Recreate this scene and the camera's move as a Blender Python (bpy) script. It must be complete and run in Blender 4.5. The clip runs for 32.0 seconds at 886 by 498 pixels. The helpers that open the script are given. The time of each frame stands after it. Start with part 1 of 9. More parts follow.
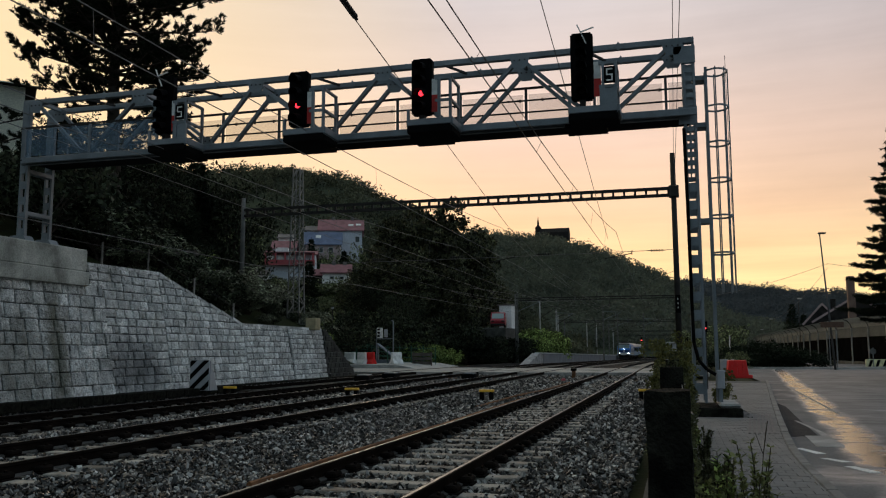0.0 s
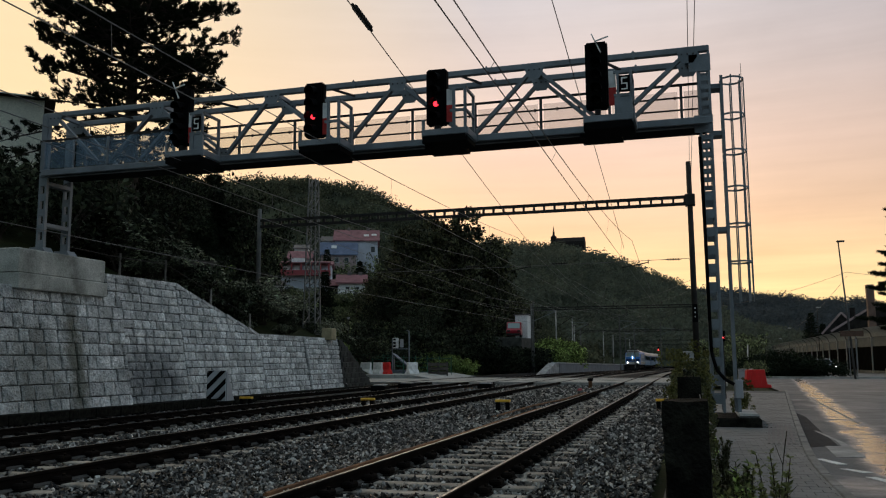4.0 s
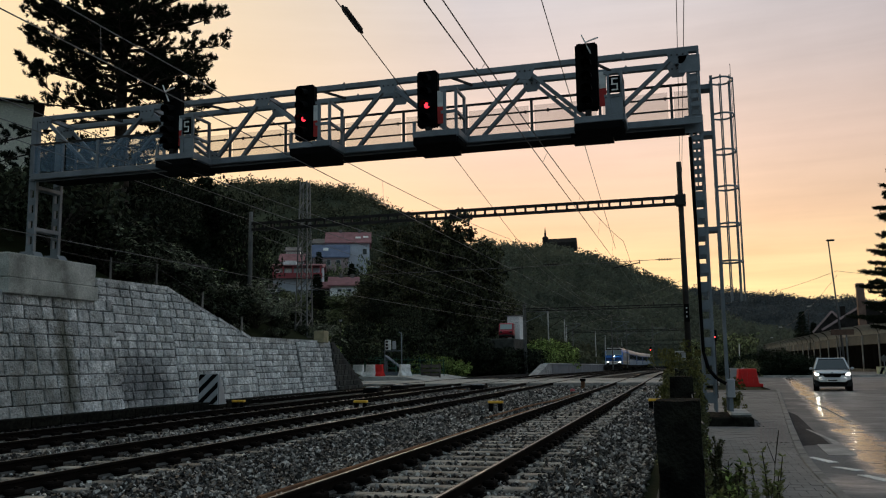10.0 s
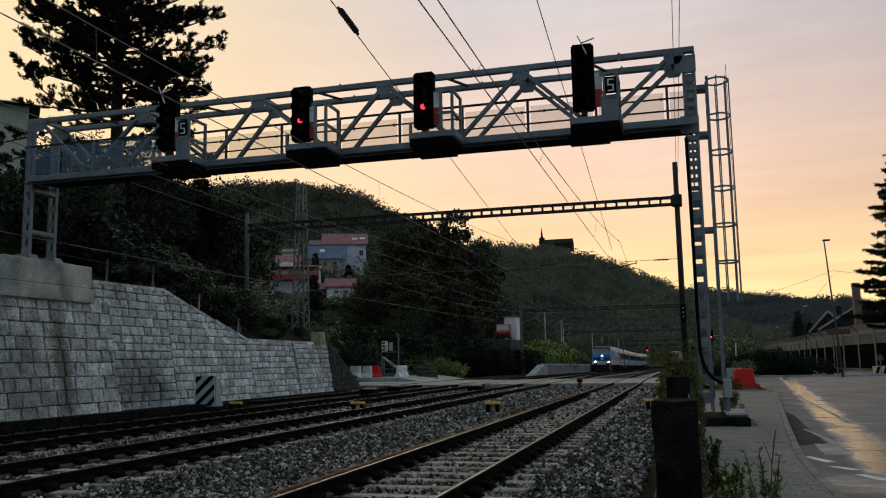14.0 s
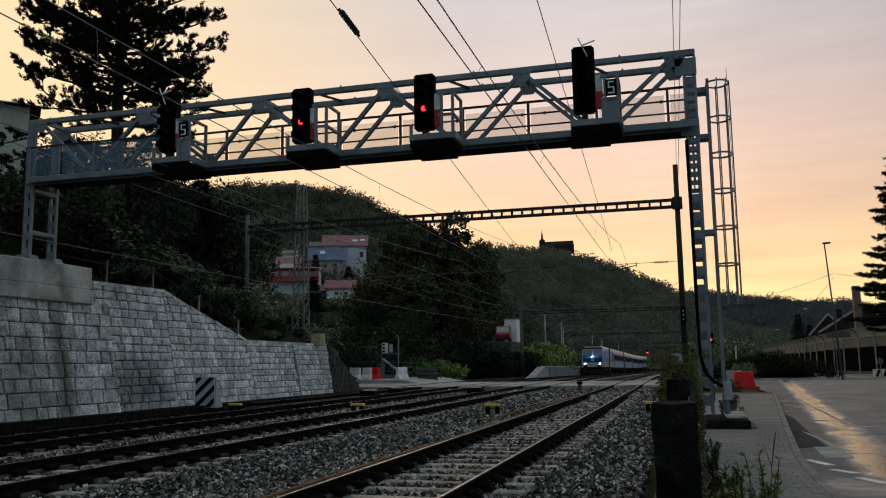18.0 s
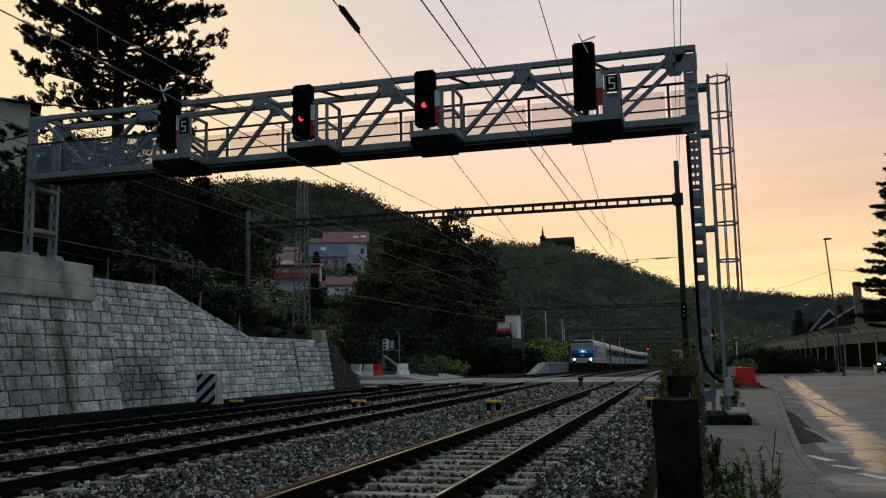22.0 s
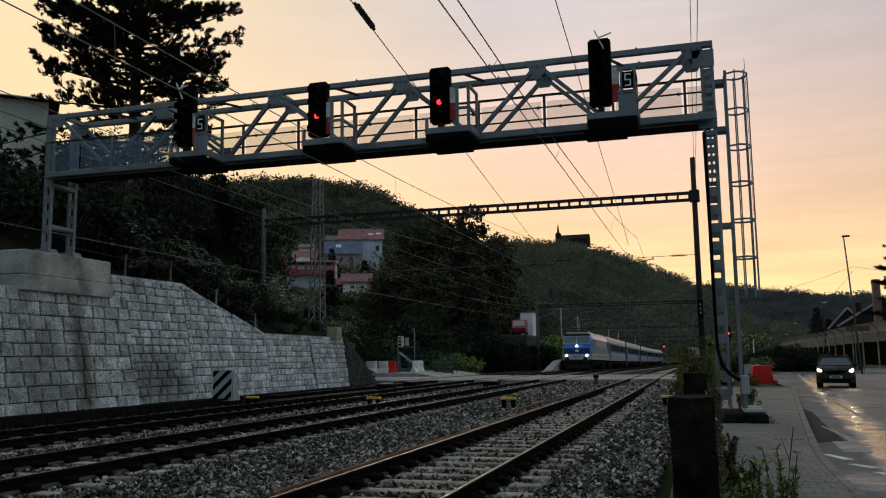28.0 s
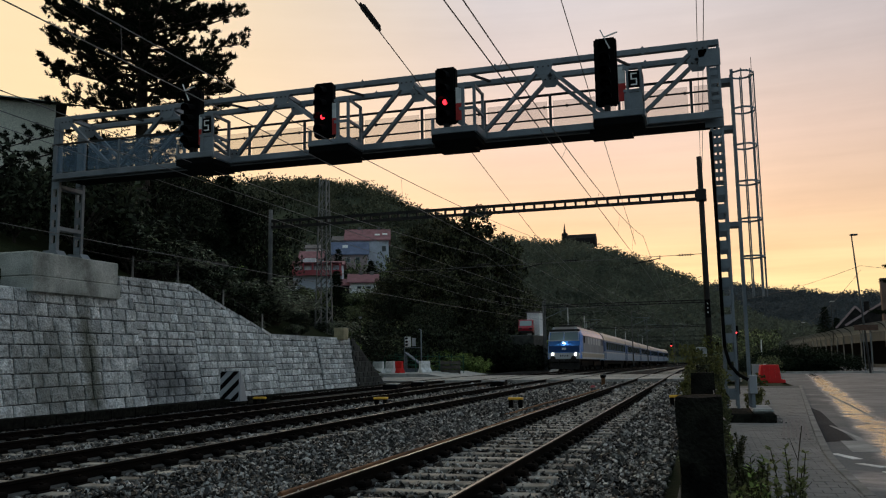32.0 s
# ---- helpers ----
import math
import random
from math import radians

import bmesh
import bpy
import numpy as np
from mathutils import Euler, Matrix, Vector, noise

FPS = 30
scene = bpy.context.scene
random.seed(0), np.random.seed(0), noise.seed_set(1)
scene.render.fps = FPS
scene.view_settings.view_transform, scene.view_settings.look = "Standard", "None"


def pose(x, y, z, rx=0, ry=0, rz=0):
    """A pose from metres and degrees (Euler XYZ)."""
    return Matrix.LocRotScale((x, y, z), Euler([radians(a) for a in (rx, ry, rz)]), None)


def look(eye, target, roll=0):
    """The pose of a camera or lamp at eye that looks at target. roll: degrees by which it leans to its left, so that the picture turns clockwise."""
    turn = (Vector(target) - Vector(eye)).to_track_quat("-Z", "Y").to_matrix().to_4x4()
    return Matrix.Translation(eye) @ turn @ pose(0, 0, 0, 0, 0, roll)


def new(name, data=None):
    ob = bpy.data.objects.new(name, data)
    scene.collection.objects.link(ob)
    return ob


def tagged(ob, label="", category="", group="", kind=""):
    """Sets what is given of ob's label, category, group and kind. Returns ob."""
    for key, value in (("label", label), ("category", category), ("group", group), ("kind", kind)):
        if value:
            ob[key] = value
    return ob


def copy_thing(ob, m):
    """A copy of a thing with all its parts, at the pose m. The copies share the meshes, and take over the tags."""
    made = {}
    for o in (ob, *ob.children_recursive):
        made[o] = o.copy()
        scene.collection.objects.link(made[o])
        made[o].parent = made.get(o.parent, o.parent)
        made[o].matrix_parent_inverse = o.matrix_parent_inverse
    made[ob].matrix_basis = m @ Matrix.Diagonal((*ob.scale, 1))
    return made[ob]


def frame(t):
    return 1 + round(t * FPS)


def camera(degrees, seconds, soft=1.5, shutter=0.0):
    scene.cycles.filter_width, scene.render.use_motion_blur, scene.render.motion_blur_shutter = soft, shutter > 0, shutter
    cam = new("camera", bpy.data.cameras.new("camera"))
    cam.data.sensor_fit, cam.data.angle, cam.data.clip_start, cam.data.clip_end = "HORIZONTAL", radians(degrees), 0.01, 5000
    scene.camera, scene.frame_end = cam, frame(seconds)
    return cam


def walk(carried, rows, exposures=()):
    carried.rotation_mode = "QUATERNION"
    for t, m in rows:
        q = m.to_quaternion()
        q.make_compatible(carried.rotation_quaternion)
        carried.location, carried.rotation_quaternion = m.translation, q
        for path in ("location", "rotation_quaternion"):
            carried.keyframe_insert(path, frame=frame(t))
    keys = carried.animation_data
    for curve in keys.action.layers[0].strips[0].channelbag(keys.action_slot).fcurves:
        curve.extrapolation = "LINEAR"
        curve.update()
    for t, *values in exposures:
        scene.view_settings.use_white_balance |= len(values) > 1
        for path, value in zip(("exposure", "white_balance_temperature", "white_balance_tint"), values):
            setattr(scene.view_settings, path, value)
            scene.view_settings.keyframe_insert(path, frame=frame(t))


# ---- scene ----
# The camera is held in one spot beside a fence and only turns a little.
EYE = (0.0, 0.0, 1.22)
cam = camera(55.19, 32.0, soft=1.15)
TURNS = [
    (0.0, -15.322, 6.796, -0.190), (0.5, -15.516, 6.923, -0.190), (1.0, -15.626, 7.044, -0.202), (1.5, -15.673, 7.176, -0.229),
    (2.0, -15.823, 7.290, -0.250), (2.5, -15.939, 7.406, -0.251), (3.0, -16.099, 7.433, -0.271), (3.5, -16.252, 7.445, -0.273),
    (5.5, -16.533, 7.545, -0.381), (6.0, -16.406, 7.623, -0.418), (6.5, -16.266, 7.702, -0.479), (7.0, -16.139, 7.708, -0.520),
    (7.5, -16.152, 7.635, -0.547), (8.0, -16.145, 7.614, -0.559), (8.5, -16.049, 7.613, -0.609), (9.0, -15.959, 7.602, -0.657),
    (9.5, -15.881, 7.571, -0.702), (10.0, -15.812, 7.570, -0.759), (10.5, -15.837, 7.580, -0.774), (11.0, -15.754, 7.608, -0.807),
    (11.5, -15.682, 7.568, -0.837), (12.0, -15.573, 7.591, -0.863), (12.5, -15.526, 7.629, -0.931), (13.0, -15.580, 7.627, -0.933),
    (13.5, -15.436, 7.675, -0.974), (14.0, -15.580, 7.636, -0.967), (14.5, -15.591, 7.658, -0.995), (16.5, -15.577, 7.721, -0.803),
    (17.0, -15.471, 7.772, -0.761), (17.5, -15.428, 7.780, -0.782), (18.0, -15.592, 7.762, -0.813), (18.5, -15.663, 7.718, -0.833),
    (19.0, -15.635, 7.717, -0.852), (19.5, -15.800, 7.757, -0.853), (20.0, -15.811, 7.746, -0.871), (20.5, -15.673, 7.663, -0.867),
    (21.0, -15.552, 7.607, -0.850), (21.5, -15.574, 7.558, -0.869), (22.0, -15.647, 7.522, -0.888), (22.5, -15.608, 7.542, -0.883),
    (23.0, -15.550, 7.535, -0.854), (23.5, -15.560, 7.538, -0.860), (24.0, -15.485, 7.592, -0.864), (24.5, -15.481, 7.677, -0.727),
    (25.0, -15.733, 7.682, -0.706), (25.5, -16.058, 7.432, -0.639), (27.5, -16.548, 7.441, -0.692), (28.0, -16.679, 7.344, -0.738),
    (28.5, -16.761, 7.252, -0.715), (29.0, -16.835, 7.243, -0.778), (29.5, -16.913, 7.233, -0.783), (30.0, -17.019, 7.210, -0.810),
    (30.5, -17.111, 7.124, -0.779), (31.0, -17.098, 7.128, -0.819), (31.5, -17.039, 7.229, -0.873), (32.0, -17.116, 7.365, -0.894),
]


def eye_pose(yaw, pitch, roll):
    return pose(*EYE, 0, 0, -yaw) @ pose(0, 0, 0, 90 + pitch) @ pose(0, 0, 0, 0, 0, roll)


walk(cam, [(t, eye_pose(a, b, c)) for t, a, b, c in TURNS])
scene.view_settings.exposure = 0.0

# ---- world and sun: a clouded sky after sunset, bright over the hills ----
world = bpy.data.worlds.new("evening_sky")
scene.world = world
world.use_nodes = True
wt = world.node_tree
for n in list(wt.nodes):
    wt.nodes.remove(n)


def wnode(kind, **kw):
    n = wt.nodes.new(kind)
    for k, v in kw.items():
        n.inputs[k].default_value = v
    return n


def wlink(a, b):
    wt.links.new(a, b)


def wmath(op, a, b=None, clamp=False):
    n = wt.nodes.new("ShaderNodeMath")
    n.operation, n.use_clamp = op, clamp
    for i, v in enumerate((a, b)):
        if v is None:
            continue
        if isinstance(v, (int, float)):
            n.inputs[i].default_value = v
        else:
            wlink(v, n.inputs[i])
    return n.outputs[0]


def wmix(kind, fac, a, b):
    n = wt.nodes.new("ShaderNodeMix")
    n.data_type, n.blend_type = "RGBA", kind
    for i, v in ((0, fac), (6, a), (7, b)):
        if isinstance(v, (int, float)):
            n.inputs[i].default_value = v
        elif isinstance(v, tuple):
            n.inputs[i].default_value = (*v, 1)
        else:
            wlink(v, n.inputs[i])
    return n.outputs[2]


wco = wt.nodes.new("ShaderNodeTexCoord")
wsep = wt.nodes.new("ShaderNodeSeparateXYZ")
wlink(wco.outputs["Generated"], wsep.inputs[0])
ramp = wt.nodes.new("ShaderNodeValToRGB")
SKY = [(0.0, (0.95, 0.66, 0.31)), (0.065, (1.0, 0.73, 0.36)), (0.11, (0.96, 0.65, 0.35)), (0.16, (0.90, 0.585, 0.375)), (0.235, (0.83, 0.585, 0.455)),
       (0.32, (0.69, 0.56, 0.51)), (0.42, (0.59, 0.55, 0.565)), (0.54, (0.43, 0.46, 0.49)), (0.75, (0.30, 0.40, 0.46)), (1.0, (0.28, 0.39, 0.46))]
while len(ramp.color_ramp.elements) < len(SKY):
    ramp.color_ramp.elements.new(0.5)
for e, (p, c) in zip(ramp.color_ramp.elements, SKY):
    e.position, e.color = p, (*c, 1)
wlink(wsep.outputs["Z"], ramp.inputs[0])
# long thin cloud streaks
wmap = wt.nodes.new("ShaderNodeMapping")
wmap.inputs["Scale"].default_value = (1.0, 1.0, 22.0)
wlink(wco.outputs["Generated"], wmap.inputs[0])
wnoise = wnode("ShaderNodeTexNoise", Scale=3.0, Detail=5.0, Roughness=0.55)
wlink(wmap.outputs[0], wnoise.inputs["Vector"])
low = wmath("SUBTRACT", 1.0, wmath("MULTIPLY", wsep.outputs["Z"], 5.5), clamp=True)
streak = wmath("MULTIPLY", wmath("SUBTRACT", wnoise.outputs[0], 0.48), wmath("ADD", wmath("MULTIPLY", low, 0.75), 0.20))
wmap2 = wt.nodes.new("ShaderNodeMapping")
wmap2.inputs["Scale"].default_value = (1.6, 1.6, 3.4)
wlink(wco.outputs["Generated"], wmap2.inputs[0])
wnoise2 = wnode("ShaderNodeTexNoise", Scale=2.2, Detail=6.0, Roughness=0.6)
wlink(wmap2.outputs[0], wnoise2.inputs["Vector"])
soft_cloud = wmath("MULTIPLY", wmath("SUBTRACT", wnoise2.outputs[0], 0.5), 0.34)
lum = wmath("ADD", wmath("ADD", streak, soft_cloud), 1.0)
sky1 = wmix("MULTIPLY", 1.0, ramp.outputs[0], lum)
# yellower and brighter to the west of the tracks, cooler to the right
west = wmath("MULTIPLY", wmath("ADD", wmath("MULTIPLY", wsep.outputs["X"], -2.6), -0.55), 1.0, clamp=True)
sky2 = wmix("MIX", wmath("MULTIPLY", west, 0.75), sky1, (1.03, 0.76, 0.39))
# the sky behind the camera is a dull blue grey
back = wmath("ADD", wmath("MULTIPLY", wsep.outputs["Y"], -0.9), 0.35, clamp=True)
sky3 = wmix("MIX", back, sky2, (0.20, 0.28, 0.33))
side = wmath("MULTIPLY", wmath("SUBTRACT", wsep.outputs["X"], 0.3), 1.6, clamp=True)
sky3 = wmix("MIX", side, sky3, (0.38, 0.45, 0.50))
right_dim = wmath("MULTIPLY", wmath("MULTIPLY", wsep.outputs["X"], 4.5, clamp=True), wmath("MULTIPLY", wmath("SUBTRACT", wsep.outputs["Z"], 0.07), 8.0, clamp=True))
sky3 = wmix("MULTIPLY", right_dim, sky3, (0.80, 0.82, 0.86))
nish = wt.nodes.new("ShaderNodeTexSky")
nish.sky_type, nish.sun_disc, nish.sun_elevation, nish.sun_rotation = "NISHITA", False, radians(2), radians(-20)
sky4 = wmix("ADD", 0.02, sky3, nish.outputs[0])
bg = wnode("ShaderNodeBackground", Strength=1.07)
wlink(sky4, bg.inputs[0])
wout = wt.nodes.new("ShaderNodeOutputWorld")
wlink(bg.outputs[0], wout.inputs[0])

sun = new("sun", bpy.data.lights.new("sun", "SUN"))
sun.data.energy, sun.data.angle, sun.data.color = 0.5, radians(14), (1.0, 0.78, 0.55)
sun.matrix_world = look((-90, 250, 45), (0, 0, 0))


# ---- materials ----
def mat(name, color, rough=0.8, metal=0.0, scale=4.0, vary=0.25, fine=40.0, bump=0.15, spot=None, spot_amount=0.35, each=0.0, coat=0.0, transmission=0.0, spec=0.3, grain=0.6, veins=0.0, damp=0.0, skew=1.0, depth=0.02):
    """Base colour with large stains, fine grain, bump, and a shade of its own for each piece."""
    m = bpy.data.materials.new(name)
    m.use_nodes = True
    t = m.node_tree
    b = t.nodes["Principled BSDF"]
    b.inputs["Roughness"].default_value, b.inputs["Metallic"].default_value = rough, metal
    b.inputs["Coat Weight"].default_value = coat
    b.inputs["Specular IOR Level"].default_value = spec
    b.inputs["Transmission Weight"].default_value = transmission
    co = t.nodes.new("ShaderNodeTexCoord")
    geo = t.nodes.new("ShaderNodeNewGeometry")
    big = t.nodes.new("ShaderNodeTexNoise")
    big.inputs["Scale"].default_value, big.inputs["Detail"].default_value = scale, 5
    small = t.nodes.new("ShaderNodeTexNoise")
    small.inputs["Scale"].default_value, small.inputs["Detail"].default_value = fine, 3
    for n in (big, small):
        t.links.new(geo.outputs["Position"], n.inputs["Vector"])
    if isinstance(color[0], tuple):
        dark, light = color
    else:
        dark = tuple(max(0.0, c * (1 - vary)) for c in color)
        light = tuple(min(1.0, c * (1 + vary)) for c in color)

    def mixc(kind, fac, a, c):
        n = t.nodes.new("ShaderNodeMix")
        n.data_type, n.blend_type = "RGBA", kind
        for i, v in ((0, fac), (6, a), (7, c)):
            if isinstance(v, (int, float)):
                n.inputs[i].default_value = v
            elif isinstance(v, tuple):
                n.inputs[i].default_value = (*v, 1)
            else:
                t.links.new(v, n.inputs[i])
        return n.outputs[2]

    def ranged(v, a, c, lo, hi):
        n = t.nodes.new("ShaderNodeMapRange")
        n.inputs[1].default_value, n.inputs[2].default_value, n.inputs[3].default_value, n.inputs[4].default_value = a, c, lo, hi
        t.links.new(v, n.inputs[0])
        return n.outputs[0]

    col = mixc("MIX", ranged(big.outputs[0], 0.3, 0.7, 0, 1), dark, light)
    col = mixc("MULTIPLY", grain, col, mixc("MIX", ranged(small.outputs[0], 0.3, 0.7, 0, 1), (0.55, 0.55, 0.55), (1.3, 1.3, 1.3)))
    if spot:
        n = t.nodes.new("ShaderNodeTexNoise")
        n.inputs["Scale"].default_value, n.inputs["Detail"].default_value, n.inputs["Roughness"].default_value = scale * 0.6, 8, 0.7
        t.links.new(geo.outputs["Position"], n.inputs["Vector"])
        col = mixc("MIX", ranged(n.outputs[0], 0.52, 0.68, 0, spot_amount), col, spot)
    for amount, size, lo, hi, tone in ((veins, 7.0, 0.50, 0.60, (0.03, 0.031, 0.03)), (damp, 0.35, 0.50, 0.66, (0.05, 0.051, 0.048))):
        if amount:
            n = t.nodes.new("ShaderNodeTexNoise")
            n.inputs["Scale"].default_value, n.inputs["Detail"].default_value, n.inputs["Roughness"].default_value = size, 9, 0.72
            n.inputs["Distortion"].default_value = 0.6
            t.links.new(geo.outputs["Position"], n.inputs["Vector"])
            col = mixc("MIX", ranged(n.outputs[0], lo, hi, 0, amount), col, tone)
    if each:
        oi = t.nodes.new("ShaderNodeObjectInfo")
        r = t.nodes.new("ShaderNodeMath")
        r.operation = "ADD"
        t.links.new(oi.outputs["Random"], r.inputs[0])
        t.links.new(geo.outputs["Random Per Island"], r.inputs[1])
        f = t.nodes.new("ShaderNodeMath")
        f.operation = "FRACT"
        t.links.new(r.outputs[0], f.inputs[0])
        if skew != 1.0:
            pw = t.nodes.new("ShaderNodeMath")
            pw.operation = "POWER"
            pw.inputs[1].default_value = skew
            t.links.new(f.outputs[0], pw.inputs[0])
            f = pw
        lo, hi = 1 - each, 1 + each * skew
        col = mixc("MULTIPLY", 1.0, col, mixc("MIX", f.outputs[0], (lo, lo, lo), (hi, hi, hi)))
    t.links.new(col, b.inputs["Base Color"])
    t.links.new(ranged(small.outputs[0], 0.3, 0.7, max(0.02, rough - 0.12), min(1, rough + 0.1)), b.inputs["Roughness"])
    if bump:
        bp = t.nodes.new("ShaderNodeBump")
        bp.inputs["Strength"].default_value, bp.inputs["Distance"].default_value = bump, depth
        t.links.new(small.outputs[0], bp.inputs["Height"])
        t.links.new(bp.outputs[0], b.inputs["Normal"])
    return m


def glow(name, color, strength):
    m = bpy.data.materials.new(name)
    m.use_nodes = True
    b = m.node_tree.nodes["Principled BSDF"]
    b.inputs["Base Color"].default_value = (*color, 1)
    b.inputs["Emission Color"].default_value = (*color, 1)
    b.inputs["Emission Strength"].default_value = strength
    return m


def glass(name, color=(0.02, 0.025, 0.03), rough=0.05):
    m = bpy.data.materials.new(name)
    m.use_nodes = True
    b = m.node_tree.nodes["Principled BSDF"]
    b.inputs["Base Color"].default_value = (*color, 1)
    b.inputs["Roughness"].default_value = rough
    b.inputs["Specular IOR Level"].default_value = 0.6
    return m


def leaf_mat(name, dark, light, through_light=0.25, each=0.4, scale=0.8, fine=9.0, rough=0.75, spec=0.08, skew=1.0):
    m = mat(name, (dark, light), rough, scale=scale, fine=fine, bump=0.0, each=each, spec=spec, skew=skew)
    t = m.node_tree
    b = t.nodes["Principled BSDF"]
    tr = t.nodes.new("ShaderNodeBsdfTranslucent")
    t.links.new(b.inputs["Base Color"].links[0].from_socket, tr.inputs[0])
    mx = t.nodes.new("ShaderNodeMixShader")
    mx.inputs[0].default_value = through_light
    t.links.new(b.outputs[0], mx.inputs[1])
    t.links.new(tr.outputs[0], mx.inputs[2])
    t.links.new(mx.outputs[0], t.nodes["Material Output"].inputs[0])
    return m


M_GROUND = mat("dry_earth_and_grass", ((0.012, 0.018, 0.007), (0.036, 0.040, 0.018)), 0.95, scale=0.5, fine=14, bump=0.6, spec=0.05)
# bed under the loose stones, coloured near black for the shade in their gaps
M_BALLAST = mat("shaded_stone_bed", ((0.005, 0.005, 0.005), (0.013, 0.013, 0.013)), 0.95, scale=1.2, fine=22, bump=1.0, spec=0.1)
M_STONE = mat("ballast_stone", ((0.062, 0.060, 0.056), (0.195, 0.188, 0.176)), 0.5, scale=1.2, fine=30, bump=0.25, each=0.95, skew=3.4, spec=0.3)
M_SLEEPER = mat("concrete_sleeper", ((0.12, 0.110, 0.096), (0.42, 0.385, 0.335)), 0.8, scale=3, fine=40, each=0.25, spot=(0.10, 0.06, 0.035), spot_amount=0.6)
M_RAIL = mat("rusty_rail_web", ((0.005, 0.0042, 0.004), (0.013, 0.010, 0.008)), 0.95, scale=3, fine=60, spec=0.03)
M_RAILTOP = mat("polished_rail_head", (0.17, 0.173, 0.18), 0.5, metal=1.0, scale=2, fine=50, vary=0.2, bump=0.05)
M_RAILFOOT = mat("light_rail_foot", ((0.06, 0.055, 0.05), (0.15, 0.14, 0.128)), 0.85, scale=3, fine=40, spec=0.1)
M_GALV = mat("galvanised_steel", ((0.132, 0.153, 0.172), (0.225, 0.252, 0.275)), 0.5, metal=0.3, scale=1.6, fine=35, bump=0.08, grain=0.3, spot=(0.09, 0.075, 0.065), spot_amount=0.35)
M_GALVDARK = mat("dull_galvanised_steel", ((0.06, 0.065, 0.07), (0.12, 0.125, 0.13)), 0.6, metal=0.2, scale=2, fine=40, bump=0.05)
M_DARKSTEEL = mat("dark_steel", ((0.014, 0.013, 0.013), (0.035, 0.030, 0.027)), 0.65, metal=0.2, scale=3, fine=50)
M_BLACK = mat("black_paint", (0.004, 0.004, 0.0043), 0.8, spec=0.05, scale=4, fine=60, bump=0.05, grain=0.12)
M_WHITE = mat("white_paint", (0.72, 0.72, 0.70), 0.5, scale=4, fine=50, bump=0.05, grain=0.12)
M_RED = mat("red_paint", (0.50, 0.025, 0.02), 0.5, scale=4, fine=50, bump=0.05, grain=0.12)
M_YELLOW = mat("yellow_plastic", (0.95, 0.48, 0.05), 0.5, scale=6, fine=50, grain=0.12)
M_CONC = mat("concrete", ((0.26, 0.26, 0.25), (0.50, 0.50, 0.48)), 0.85, scale=1.3, fine=30, bump=0.3, spot=(0.10, 0.098, 0.09), spot_amount=0.7)
M_GRANITE = mat("granite_block", ((0.46, 0.475, 0.47), (0.92, 0.92, 0.90)), 0.8, scale=2.6, fine=17, bump=1.0, each=0.26, veins=0.45, damp=0.32, spot=(0.15, 0.155, 0.10), spot_amount=0.4, depth=0.07)


def stain(m, y, z, ry, rz, tone, amount):
    """An old seepage mark with a ragged edge, centred at (y, z) on a wall along the line."""
    t = m.node_tree
    b = t.nodes["Principled BSDF"]
    geo = t.nodes.new("ShaderNodeNewGeometry")
    n = t.nodes.new("ShaderNodeTexNoise")
    n.inputs["Scale"].default_value, n.inputs["Detail"].default_value, n.inputs["Roughness"].default_value = 3.0, 6, 0.7
    t.links.new(geo.outputs["Position"], n.inputs["Vector"])
    mp = t.nodes.new("ShaderNodeMapping")
    mp.inputs["Location"].default_value = (0, -y / ry, -z / rz)
    mp.inputs["Scale"].default_value = (0, 1 / ry, 1 / rz)
    t.links.new(geo.outputs["Position"], mp.inputs[0])
    ln = t.nodes.new("ShaderNodeVectorMath")
    ln.operation = "LENGTH"
    t.links.new(mp.outputs[0], ln.inputs[0])
    s = t.nodes.new("ShaderNodeMath")
    s.operation = "MULTIPLY_ADD"
    s.inputs[1].default_value = 1.6
    t.links.new(n.outputs[0], s.inputs[0])
    t.links.new(ln.outputs["Value"], s.inputs[2])
    r = t.nodes.new("ShaderNodeMapRange")
    r.inputs[1].default_value, r.inputs[2].default_value, r.inputs[3].default_value, r.inputs[4].default_value = 1.2, 1.9, amount, 0.0
    t.links.new(s.outputs[0], r.inputs[0])
    mx = t.nodes.new("ShaderNodeMix")
    mx.data_type = "RGBA"
    mx.inputs[7].default_value = (*tone, 1)
    t.links.new(r.outputs[0], mx.inputs[0])
    t.links.new(b.inputs["Base Color"].links[0].from_socket, mx.inputs[6])
    t.links.new(mx.outputs[2], b.inputs["Base Color"])


stain(M_GRANITE, 18.85, 1.3, 0.42, 2.2, (0.085, 0.088, 0.055), 0.75)
stain(M_GRANITE, 17.4, 0.9, 1.7, 1.8, (0.12, 0.125, 0.10), 0.6)
stain(M_GRANITE, 22.6, 0.7, 1.9, 1.0, (0.07, 0.078, 0.085), 0.75)
M_MORTAR = mat("dark_joint", ((0.02, 0.02, 0.02), (0.06, 0.06, 0.057)), 0.95, scale=3, fine=40, bump=0.4)
M_PAVE = mat("paving_stone", ((0.125, 0.123, 0.119), (0.195, 0.192, 0.186)), 0.75, scale=0.9, fine=40, bump=0.2, each=0.07, spec=0.3)
M_ASPHALT = mat("wet_asphalt", ((0.085, 0.086, 0.088), (0.165, 0.166, 0.168)), 0.3, scale=0.5, fine=45, bump=0.1)


